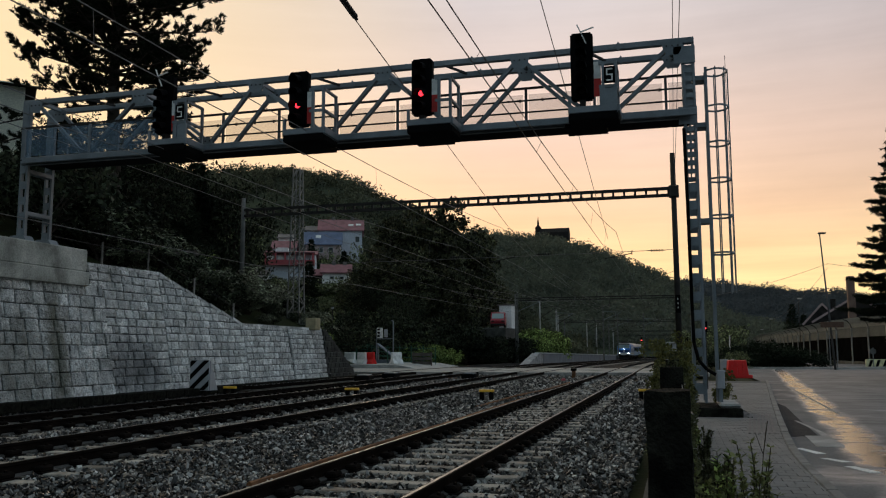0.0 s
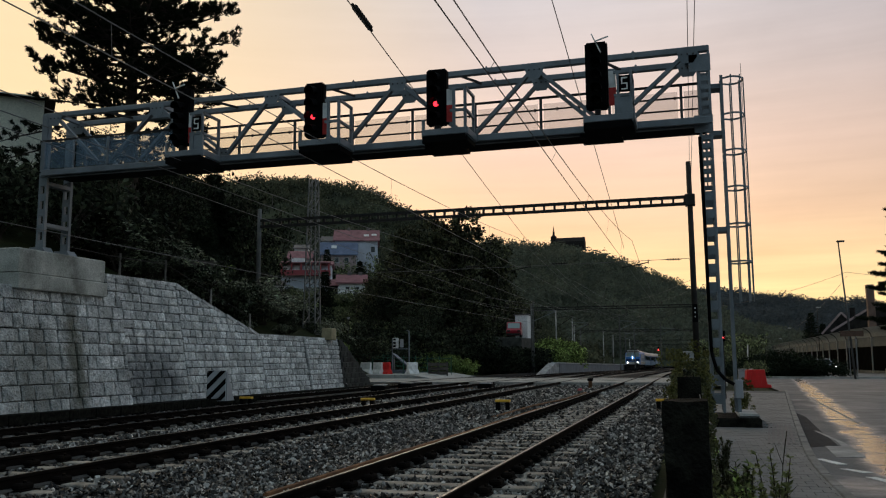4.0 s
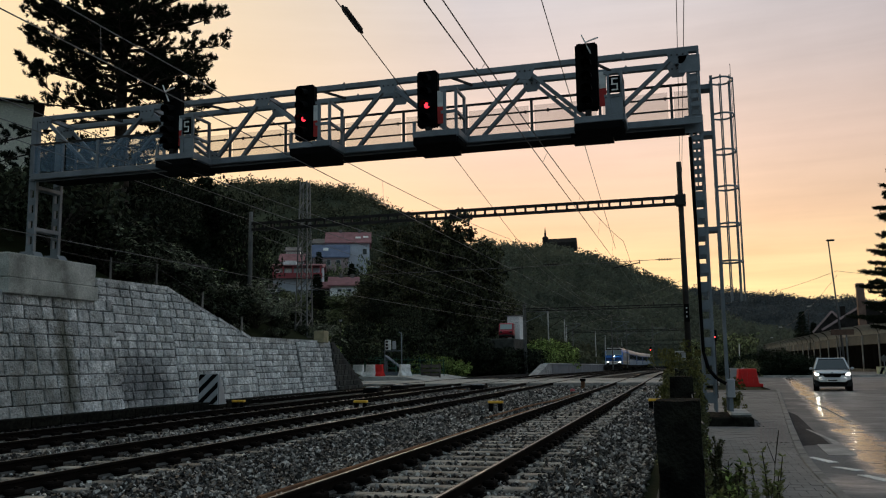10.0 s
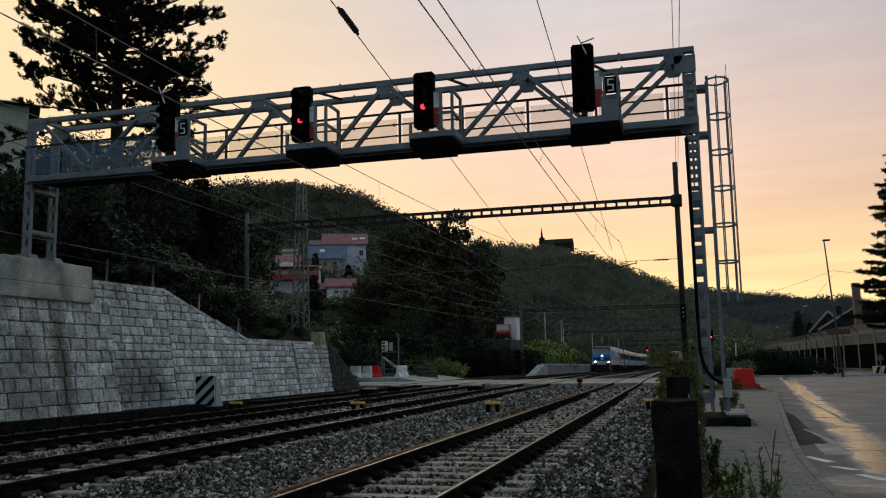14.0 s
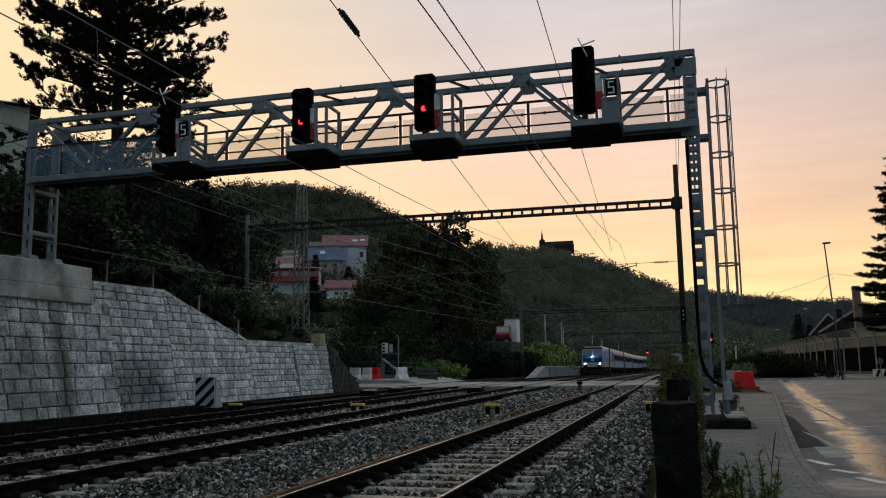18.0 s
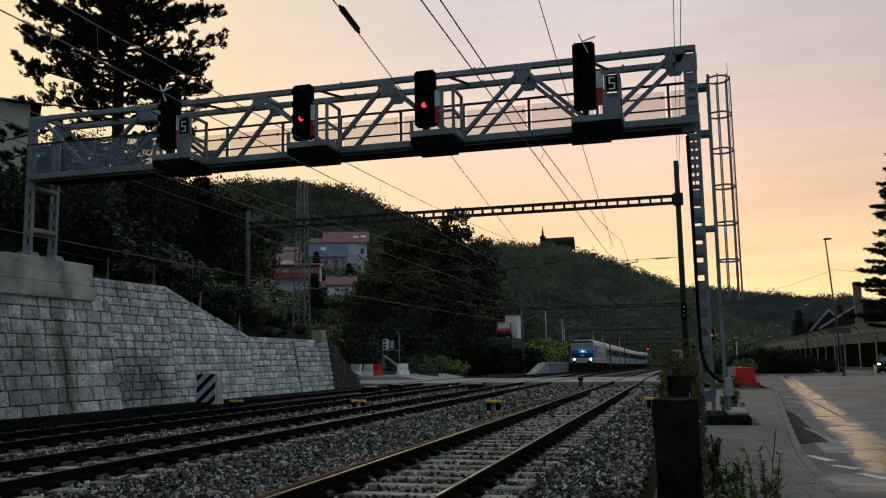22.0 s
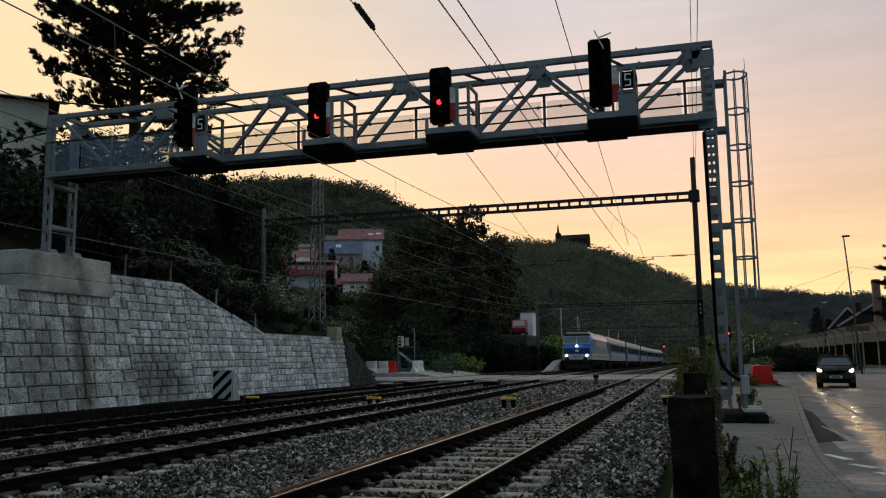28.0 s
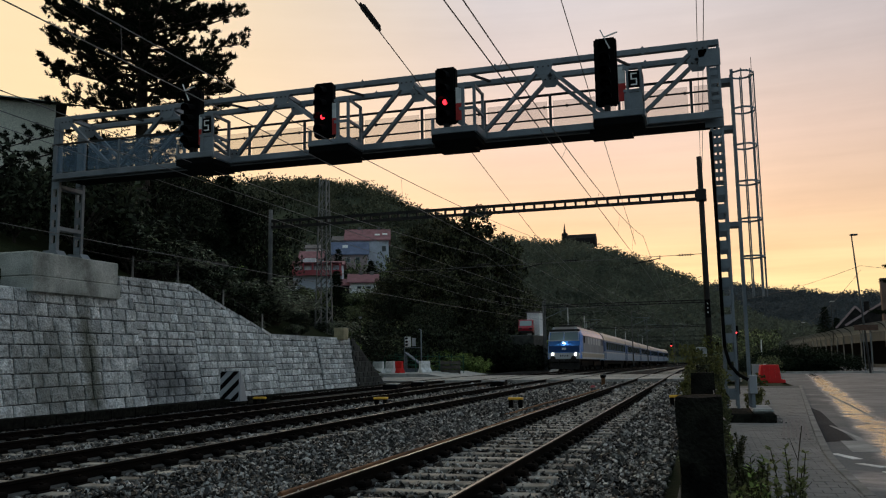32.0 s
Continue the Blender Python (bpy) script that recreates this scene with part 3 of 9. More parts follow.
def make_tracks():
    sl, cl = sleeper_mesh(), clip_mesh()
    labels = {1: "railway track with rusty rails on weathered concrete sleepers", 2: "middle railway track on concrete sleepers in dark ballast",
              3: "outer railway track on which the train comes in"}
    for k in (1, 2, 3):
        tr = thing("railway_track", (0, 0, 0), labels[k], "railway track", "tracks of the line")
        ys = list(np.arange(-27.0, 44.0, 4.0)) + list(np.arange(44, 100, 3.0)) + [100, 115, 130, 150, 170, 190, 212, 220, 300, 420]
        for s in (-0.7525, 0.7525):
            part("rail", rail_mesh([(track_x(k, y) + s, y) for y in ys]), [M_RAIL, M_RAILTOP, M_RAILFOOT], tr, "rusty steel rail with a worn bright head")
        y = 2.0 + 0.21 * k - 27.0
        far = bmesh.new()
        while y < 160:
            if y < 46.5 or y > 58.6:
                x = track_x(k, y)
                if y < 46:
                    shared("sleeper", sl, tr, pose(x, y, random.uniform(-0.006, 0.004), 0, 0, random.uniform(-0.6, 0.6)))
                    for s in (-0.7525, 0.7525):
                        if 2 < y < 34:
                            shared("rail_clip", cl, tr, pose(x + s, y, 0))
                else:
                    box(far, x - 1.28, x + 1.28, y - 0.12, y + 0.12, -0.3 + rail_z(y), -0.17 + rail_z(y))
            y += 0.6
        part("far_sleepers", far, M_SLEEPER, tr)["kind"] = "stuff"


make_tracks()


# ---- level crossing ----
M_CROSS = mat("dirty_crossing_concrete", ((0.20, 0.194, 0.18), (0.46, 0.445, 0.415)), 0.85, scale=0.8, fine=14, bump=0.3, each=0.2, spot=(0.05, 0.048, 0.045), spot_amount=0.7)


def make_crossing():
    cr = thing("level_crossing", (0, 0, 0), "pale concrete level crossing panels laid across the tracks", "level crossing", kind="structure")
    rng = random.Random(5)
    xs = [-22.0]
    for k in (3, 2, 1):
        c = track_x(k, 52)
        xs += [c - 0.84, c - 0.66, c + 0.66, c + 0.84]
    xs += [1.6]
    for i in range(0, len(xs), 2):
        a, b = xs[i], xs[i + 1]
        for y in np.arange(46.8, 58.0, 1.9):
            w = rng.uniform(-0.006, 0.006)
            part("crossing_panel", quick_box(a, b, y + 0.012, y + 1.888, -0.2, -0.012 + w, bevel=0.02), M_CROSS, cr)
    return cr


make_crossing()


# ---- stone retaining wall ----
BATTER = 0.20


def wall_panel(y0, y1, x_base, top0, top1, seed, parts_left, parent, z0=-0.05, course=0.265):
    """Coursed granite blocks between y0 and y1 below a straight top edge; the face leans back."""
    rng = random.Random(seed)
    core = bmesh.new()
    pts = [(y0, z0), (y1, z0), (y1, top1 - 0.03), (y0, top0 - 0.03)]
    lo = [core.verts.new((x_base - 0.07 - BATTER * (z - z0), y, z)) for y, z in pts]
    hi = [core.verts.new((x_base - 1.0 - BATTER * 0.4 * (z - z0), y, z)) for y, z in pts]
    core.faces.new(lo), core.faces.new(list(reversed(hi)))
    for i in range(4):
        core.faces.new((lo[i], hi[i], hi[(i + 1) % 4], lo[(i + 1) % 4]))
    bmesh.ops.recalc_face_normals(core, faces=core.faces)
    part("wall_core", core, M_MORTAR, parent)
    z = z0
    stones = []
    while z < max(top0, top1) - 0.05:
        h = course * rng.uniform(0.9, 1.12)
        y = y0 - rng.uniform(0, 0.3)
        while y < y1:
            w = rng.uniform(0.32, 0.64)
            a, b = max(y, y0), min(y + w, y1)
            if y1 - b < 0.15:
                b = y1
            m = (a + b) / 2
            ta, tb = (top0 + (top1 - top0) * (v - y0) / (y1 - y0) for v in (a, b))
            za, zb = min(z + h, ta), min(z + h, tb)
            if b - a > 0.08 and max(za, zb) - z > 0.13:
                stones.append((a, b, z, max(za, z + 0.03), max(zb, z + 0.03)))
            y = max(b, y + 0.05)
        z += h
    return [(s, x_base, z0) for s in stones]


def stone_bmesh(bm, s, x_base, z0, rng):
    """A roughly dressed block: chamfered front, uneven face."""
    a, b, z, za, zb = s
    g, e = 0.010, 0.021
    proud = rng.uniform(0.0, 0.03)
    face = lambda v: x_base + proud - BATTER * (v - z0)
    c = min(0.024, (min(za, zb) - z) * 0.3)
    j = lambda: rng.uniform(-0.007, 0.007)
    rim = [(a + e, z + g), (b - e, z + g), (b - e, zb - g), (a + e, za - g)]
    inner = [(a + e + c, z + g + c), (b - e - c, z + g + c), (b - e - c, zb - g - c), (a + e + c, za - g - c)]
    back = [bm.verts.new((face(v) - 0.14, y, v)) for y, v in rim]
    mid = [bm.verts.new((face(v) - 0.024 + j(), y + j(), v + j())) for y, v in rim]
    fr = [bm.verts.new((face(v) + j(), y + j(), v + j())) for y, v in inner]
    n = 5 if b - a > 0.45 else 4
    cy, cz = (a + b) / 2 + rng.uniform(-0.06, 0.06), (z + (za + zb) / 2) / 2 + rng.uniform(-0.03, 0.03)
    ctr = bm.verts.new((face(cz) + rng.uniform(-0.004, 0.03), cy, cz))
    for i in range(4):
        k = (i + 1) % 4
        bm.faces.new((back[i], back[k], mid[k], mid[i]))
        bm.faces.new((mid[i], mid[k], fr[k], fr[i]))
        bm.faces.new((fr[i], fr[k], ctr))
    return bm


M_DARKSTONE = mat("mossy_dark_stone", ((0.02, 0.021, 0.019), (0.06, 0.062, 0.055)), 0.95, scale=2, fine=20, bump=0.8, each=0.3)


def make_wall():
    wall = thing("stone_wall", (0, 0, 0), "long battered retaining wall of grey granite blocks with dark joints", "retaining wall", kind="structure")
    stones = []
    stones += wall_panel(-20.0, 9.0, -15.35, 3.12, 3.12, 10, 0, wall, course=0.37)
    stones += wall_panel(9.0, 21.0, -15.35, 3.12, 3.12, 11, 0, wall, course=0.345)
    stones += wall_panel(21.0, 24.5, -15.75, 3.73, 3.76, 12, 0, wall, course=0.255)
    stones += wall_panel(24.5, 29.7, -15.75, 3.76, 2.22, 13, 0, wall, course=0.255)
    stones += wall_panel(29.7, 33.6, -15.75, 2.22, 2.22, 14, 0, wall, course=0.235)
    stones += wall_panel(33.6, 37.4, -15.68, 2.22, 2.2, 15, 0, wall, course=0.215)
    rng = random.Random(8)
    rest = bmesh.new()
    n = 0
    for s, xb, z0 in stones:
        if 16.0 < s[0] < 26 and n < 300:
            part("stone", stone_bmesh(bmesh.new(), s, xb, z0, rng), M_GRANITE, wall)
            n += 1
        else:
            stone_bmesh(rest, s, xb, z0, rng)
    part("stonework", rest, M_GRANITE, wall, "grey granite blocks")["kind"] = "stuff"
    # the wall's slanting end
    end = bmesh.new()
    prism(end, [(36.9, -0.35), (40.5, -0.35), (40.3, 0.25), (37.55, 2.2), (37.2, 2.2)], -17.4, -15.6, axis="x")
    for v in end.verts:
        if v.co.x > -16:
            v.co.x -= 0.19 * (v.co.z + 0.35)
    part("wall_end", end, M_MORTAR, wall, "dark overgrown end of the wall")
    for j in range(9):
        z = -0.1 + j * 0.25
        y, y_end = 37.1 + (0.2 if j % 2 else 0), 40.2 - max(0.0, z - 0.1) * 1.36
        while y + 0.3 < y_end:
            w = rng.uniform(0.34, 0.5)
            x = -15.6 - 0.19 * (z + 0.35)
            part("dark_stone", quick_box(x - 0.12, x + rng.uniform(0.0, 0.03), y + 0.012, min(y + w, y_end) - 0.012, z + 0.012, z + 0.238, bevel=0.02), M_DARKSTONE, wall)
            y += w
    # capping course along the top edge, level, sloping, then level again
    run = [(21.0, 3.74), (24.5, 3.76), (29.7, 2.22), (37.2, 2.2)]
    for (ya, za), (yb, zb) in zip(run, run[1:]):
        n = max(1, round(math.dist((ya, za), (yb, zb)) / 0.78))
        for i in range(n):
            f0, f1 = i / n, (i + 1) / n
            a = (ya + (yb - ya) * f0 + 0.008, za + (zb - za) * f0)
            b = (ya + (yb - ya) * f1 - 0.008, za + (zb - za) * f1)
            xf = -15.72 - BATTER * (a[1] + 0.05) + rng.uniform(0.0, 0.03)
            part("coping_stone", prism(bmesh.new(), [(a[0], a[1] - 0.05), (b[0], b[1] - 0.05), (b[0], b[1] + 0.05), (a[0], a[1] + 0.05)], xf - 0.55, xf, axis="x"), M_GRANITE, wall)


make_wall()


# ---- signal gantry ----
def make_gantry():
    y0, y1 = 18.5, 19.42
    xl, xr = -16.75, 0.57
    zt, zb = 7.88, 6.16
    g = thing("signal_gantry", (0, 0, 0), "galvanised steel signal gantry with a railed walkway spanning the tracks", "signal gantry")
    for y in (y0, y1):
        bm = bmesh.new()
        box(bm, xl, xr, y - 0.065, y + 0.065, zt - 0.085, zt + 0.05, bevel=0.012)
        part("top_chord", bm, M_GALV, g)
        bm = bmesh.new()
        box(bm, xl, xr, y - 0.05, y + 0.05, zb - 0.02 if y == y0 else zb + 0.09, zb + 0.20 if y == y0 else zb + 0.25, bevel=0.01)
        part("bottom_chord", bm, M_GALV, g)
    tops = [-16.35, -13.16, -9.84, -6.52, -3.23, 0.12]
    lows = [-14.75, -11.2, -7.95, -4.75, -1.6]
    for y in (y0, y1):
        for i, x in enumerate(tops):
            bm = bmesh.new()
            w = 0.23
            prism(bm, [(x - w, zt - 0.02), (x + w, zt - 0.02), (x + w * 0.8, zt - 0.22), (x + 0.12, zt - 0.32), (x - 0.12, zt - 0.32), (x - w * 0.8, zt - 0.22)], y - 0.075, y - 0.06)
            part("gusset_plate", bm, M_GALV, g)
            for b in (lows[i - 1] if i > 0 else None, lows[i] if i < len(lows) else None):
                if b is None:
                    continue
                bm = bmesh.new()
                beam(bm, (x + (0.1 if b > x else -0.1), y, zt - 0.15), (b + (-0.08 if b > x else 0.08), y, zb + 0.2), 0.08, 0.11, up=(0, 1, 0))
                part("diagonal", bm, M_GALV, g)
    # cross bars between the two top chords
    for i, x in enumerate(tops):
        bm = bmesh.new()
        beam(bm, (x, y0, zt), (x, y1, zt), 0.1, 0.1)
        part("cross_bar", bm, M_GALV, g)
    for a, b in zip(tops, tops[1:]):
        m = (a + b) / 2
        bm = bmesh.new()
        beam(bm, (m - 0.25, y0, zt), (m + 0.2, y1, zt), 0.05, 0.05)
        part("wind_brace", bm, M_DARKSTEEL, g)
        for yy, dz in ((y0 - 0.07, -0.02), (y1 - 0.07, -0.02)):
            bm = bmesh.new()
            prism(bm, [(m + 0.45, zt - 0.02), (m + 0.53, zt + 0.085), (m + 0.61, zt - 0.02), (m + 0.53, zt - 0.125)], yy - 0.012, yy + 0.002)
            part("splice_plate", bm, M_GALV, g)
    for y in (y0, y1):
        for x in lows:
            part("lower_gusset", prism(bmesh.new(), [(x - 0.2, zb + 0.19), (x + 0.2, zb + 0.19), (x + 0.12, zb + 0.36), (x - 0.12, zb + 0.36)], y - 0.068, y - 0.055), M_GALV, g)
        for x in (*tops, *lows):
            for dx in (-0.12, 0.0, 0.12):
                zz = zt - 0.12 if x in tops else zb + 0.26
                part("bolt", quick_box(x + dx - 0.015, x + dx + 0.015, y - 0.09, y - 0.075, zz - 0.015, zz + 0.015), M_DARKSTEEL, g)
    # end posts of the truss
    for y in (y0, y1):
        for x in (xl + 0.1,):
            bm = bmesh.new()
            box(bm, x - 0.08, x + 0.08, y - 0.08, y + 0.08, zb, zt, bevel=0.01)
            part("end_post", bm, M_GALV, g)
    # walkway; its floor is coloured black to stand for the shaded underside
    bm = bmesh.new()
    box(bm, xl + 0.2, xr - 0.1, y0 - 0.30, y1 + 0.04, zb + 0.055, zb + 0.08)
    part("walkway_floor", bm, M_BLACK, g, "steel grating floor, black for its shaded underside")
    bm = bmesh.new()
    box(bm, xl + 0.3, xr, y0 - 0.36, y0 - 0.31, zb - 0.04, zb + 0.11, bevel=0.01)
    part("edge_beam", bm, M_GALV, g)
    bm = bmesh.new()
    box(bm, xl, xr, y1 + 0.06, y1 + 0.10, zb + 0.10, zb + 0.24, bevel=0.01)
    part("edge_beam", bm, M_GALV, g)
    # railing on the far side with bars and bolts, coloured dark as if backlit
    for z, r in ((zb + 1.29, 0.035), (zb + 0.99, 0.022), (zb + 0.70, 0.022), (zb + 0.42, 0.022)):
        bm = bmesh.new()
        box(bm, xl + 0.2, xr - 0.05, y1 + 0.15, y1 + 0.18, z - r * 0.8, z + r * 0.8)
        part("hand_rail" if r == 0.035 else "rail_bar", bm, M_DARKSTEEL, g)
    for x in np.arange(xl + 0.5, xr - 0.1, 1.62):
        bm = bmesh.new()
        box(bm, x - 0.03, x + 0.03, y1 + 0.145, y1 + 0.2, zb + 0.1, zb + 1.31)
        part("railing_post", bm, M_GALVDARK, g)
        bm = bmesh.new()
        box(bm, x + 0.06, min(x + 1.54, xr - 0.1), y1 + 0.205, y1 + 0.212, zb + 0.36, zb + 1.15)
        me = part("mesh_panel", bm, M_MESHPANEL, g, "fine wire mesh panel")
    for x in np.arange(xl + 0.9, xr - 0.2, 0.54):
        for z in (zb + 0.99, zb + 0.42):
            part("rail_clamp", quick_box(x - 0.022, x + 0.022, y1 + 0.135, y1 + 0.15, z - 0.05, z + 0.03), M_DARKSTEEL, g)
    # front rail with mesh panels along the first bay
    part("hand_rail", quick_box(xl + 0.25, -12.38, y0 - 0.345, y0 - 0.315, zb + 0.88, zb + 0.93), M_DARKSTEEL, g, "dark hand rail")
    for x in (xl + 0.35, xl + 2.35, -12.42):
        part("railing_post", quick_box(x - 0.03, x + 0.03, y0 - 0.36, y0 - 0.31, zb + 0.11, zb + 0.88), M_GALV, g)
    for x in np.arange(xl + 0.36, -12.6, 0.99):
        part("mesh_panel", quick_box(x + 0.03, x + 0.96, y0 - 0.335, y0 - 0.328, zb + 0.14, zb + 0.86), M_BLUEMESH, g, "bluish fine mesh panel")
    # right leg: battened twin columns with holes between the plates
    for y in (y0, y1):
        for x in (0.335, 0.545):
            part("leg_column", quick_box(x - 0.028, x + 0.028, y - 0.05, y + 0.05, 0.12, zt + 0.02, bevel=0.006), M_GALV, g)
        z = 0.3
        while z < zt - 0.2:
            close = z > 4.55
            part("batten_plate", quick_box(0.363, 0.517, y - 0.056, y - 0.04, z, z + (0.105 if close else 0.19)), M_GALV, g)
            if close and z < 6.1:
                part("middle_strip", quick_box(0.425, 0.455, y - 0.052, y - 0.044, z + 0.106, z + 0.184), M_GALV, g)
            z += 0.185 if close else 0.385
    for z, w in ((7.55, 0.3), (6.2, 0.24)):
        part("corner_plate", quick_box(0.44 - w, 0.585, y0 - 0.075, y0 - 0.06, z - 0.2, z + 0.18), M_GALV, g)
    for x in (0.335, 0.545):
        z = 0.5
        i = 0
        while z < zt - 0.8:
            bm = bmesh.new()
            a, b = (y0 + 0.05, y1 - 0.05) if i % 2 == 0 else (y1 - 0.05, y0 + 0.05)
            beam(bm, (x, a, z), (x, b, z + 0.75), 0.04, 0.04, up=(1, 0, 0))
            part("lacing_bar", bm, M_GALV, g)
            z += 0.75
            i += 1
    # left leg: the same battened columns on their concrete block
    zf = 4.05
    for y in (y0, y1):
        for x in (-16.74, -16.55):
            part("leg_column", quick_box(x - 0.03, x + 0.03, y - 0.05, y + 0.05, zf + 0.05, zt, bevel=0.006), M_GALV, g)
        z = zf + 0.2
        while z < zt - 0.15:
            part("batten_plate", quick_box(-16.71, -16.58, y - 0.056, y - 0.04, z, z + 0.2), M_GALV, g)
            z += 0.42
        part("base_plate", prism(bmesh.new(), [(-17.0, zf), (-16.3, zf), (-16.45, zf + 0.2), (-16.85, zf + 0.2)], y - 0.16, y + 0.16), M_GALV, g)
    for x in (-16.74, -16.55):
        for z in (zf + 0.82, zf + 1.95):
            part("tie_bar", quick_box(x - 0.03, x + 0.03, y0 + 0.05, y1 - 0.05, z - 0.05, z + 0.05), M_GALV, g)
    return g


def mesh_mat(name, color, clear):
    m = mat(name, color, 0.5, scale=3, fine=60, vary=0.1, bump=0.0)
    t = m.node_tree
    tr = t.nodes.new("ShaderNodeBsdfTransparent")
    mx = t.nodes.new("ShaderNodeMixShader")
    mx.inputs[0].default_value = clear
    t.links.new(t.nodes["Principled BSDF"].outputs[0], mx.inputs[1])
    t.links.new(tr.outputs[0], mx.inputs[2])
    t.links.new(mx.outputs[0], t.nodes["Material Output"].inputs[0])
    return m


M_BLUEMESH = mesh_mat("blue_grey_mesh", (0.15, 0.25, 0.35), 0.72)
M_MESHPANEL = mat("wire_mesh_panel", (0.26, 0.26, 0.26), 0.5, scale=3, fine=60, vary=0.1, bump=0.0)
_t = M_MESHPANEL.node_tree
_tr = _t.nodes.new("ShaderNodeBsdfTransparent")
_mx = _t.nodes.new("ShaderNodeMixShader")
_mx.inputs[0].default_value = 0.80
_t.links.new(_t.nodes["Principled BSDF"].outputs[0], _mx.inputs[1])
_t.links.new(_tr.outputs[0], _mx.inputs[2])
_t.links.new(_mx.outputs[0], _t.nodes["Material Output"].inputs[0])

make_gantry()


def make_gantry_feet():
    # the near-black post colour stands for the shaded sides of the plinth
    bm = bmesh.new()
    box(bm, -0.05, 1.22, 17.95, 19.9, -0.3, 0.05, bevel=0.03)
    single("gantry_plinth", bm, M_POST, "low concrete plinth under the gantry leg, blackened as in shade", "plinth")
    # separate pale cap stands for the plinth's lit top
    bm = bmesh.new()
    box(bm, 0.78, 1.2, 18.1, 19.7, 0.05, 0.13, bevel=0.04)
    single("plinth_cap", bm, M_CONC, "rounded concrete cap, pale as the plinth's lit top", "concrete pad")
    bm = bmesh.new()
    box(bm, -17.6, -15.85, 16.9, 20.15, 3.42, 4.04, bevel=0.03)
    box(bm, -17.6, -15.79, 16.9, 20.2, 3.02, 3.415, bevel=0.02)
    single("gantry_block", bm, mat("stained_concrete", ((0.30, 0.31, 0.275), (0.62, 0.62, 0.57)), 0.85, scale=1.0, fine=30, bump=0.4, spot=(0.11, 0.105, 0.085), spot_amount=0.85, damp=0.5), "stained pale concrete block bearing the gantry on the wall", "concrete block")


make_gantry_feet()


def make_board_fence():
    """Dark upright boards on two rails, along the garden above the wall."""
    fn = thing("board_fence", (0, 0, 0), "dark weathered fence of upright boards above the wall", "fence")
    p, q = Vector((-19.6, 24.6, 3.9)), Vector((-20.4, 31.6, 3.6))
    way = (q - p).normalized()
    n = int((q - p).length / 0.17)
    for i in range(n):
        c = p + way * (i * 0.17)
        h = 1.55 + 0.05 * math.sin(i * 2.7)
        part("board", beam(bmesh.new(), (c.x, c.y, c.z - 0.4), (c.x, c.y, c.z + h), 0.022, 0.145), M_BOARDS, fn)
    for dz in (0.3, 1.2):
        part("rail", beam(bmesh.new(), p + Vector((-0.05, 0, dz)), q + Vector((-0.05, 0, dz)), 0.05, 0.09), M_BOARDS, fn)


M_BOARDS = mat("weathered_dark_boards", ((0.022, 0.02, 0.018), (0.06, 0.055, 0.05)), 0.9, scale=2, fine=30, bump=0.3, each=0.4)
make_board_fence()


def make_ladder():
    lad = thing("caged_ladder", (0.87, 18.95, 0), "steel access ladder with a round safety cage", "ladder")
    z0, z1 = 2.5, 7.3
    for y in (-0.2, 0.2):
        part("stringer", quick_box(-0.10, -0.04, y - 0.03, y + 0.03, 0.13, z1 + 0.02), M_GALV, lad)
    for z in np.arange(z0, z1, 0.3):
        part("rung", tube(bmesh.new(), (-0.07, -0.2, z), (-0.07, 0.2, z), 0.014, seg=6), M_GALV, lad)
    r = 0.30
    for z in np.arange(z1 - 0.05, z0 + 0.2, -0.80):
        bm = bmesh.new()
        pts = [(-0.07 + 0.08, -r), *[(0.12 + r * math.cos(a) * 0.9, r * math.sin(a)) for a in np.linspace(-math.pi / 2, math.pi / 2, 11)], (-0.07 + 0.08, r)]
        pts = [(-0.07, -0.2)] + pts[1:-1] + [(-0.07, 0.2)]
        ring = [[bm.verts.new((u * k2 + (1 - k2) * 0.02, w * k2, z + dz)) for u, w in pts] for k2, dz in ((1.0, -0.02), (1.0, 0.02), (0.96, 0.02), (0.96, -0.02))]
        for r0, r1 in zip(ring, ring[1:] + ring[:1]):
            for j in range(len(pts) - 1):
                bm.faces.new((r0[j], r0[j + 1], r1[j + 1], r1[j]))
        part("cage_hoop", bm, M_GALV, lad)
    for a in np.linspace(-math.pi / 2, math.pi / 2, 5):
        x, y = 0.12 + r * math.cos(a) * 0.9, r * math.sin(a)
        part("cage_bar", quick_box(x - 0.013, x + 0.013, y - 0.01, y + 0.01, z0 - 0.1, z1), M_GALV, lad)
    for z in (6.05, 3.95, 7.1):
        part("bracket", quick_box(-0.36, -0.07, -0.18, 0.18, z - 0.05, z + 0.05), M_GALV, lad)


make_ladder()


# ---- colour light signals on the gantry ----
M_GREYBOX0 = mat("pale_grey_plate", (0.45, 0.46, 0.47), 0.5, scale=3, fine=40, vary=0.1, grain=0.1)


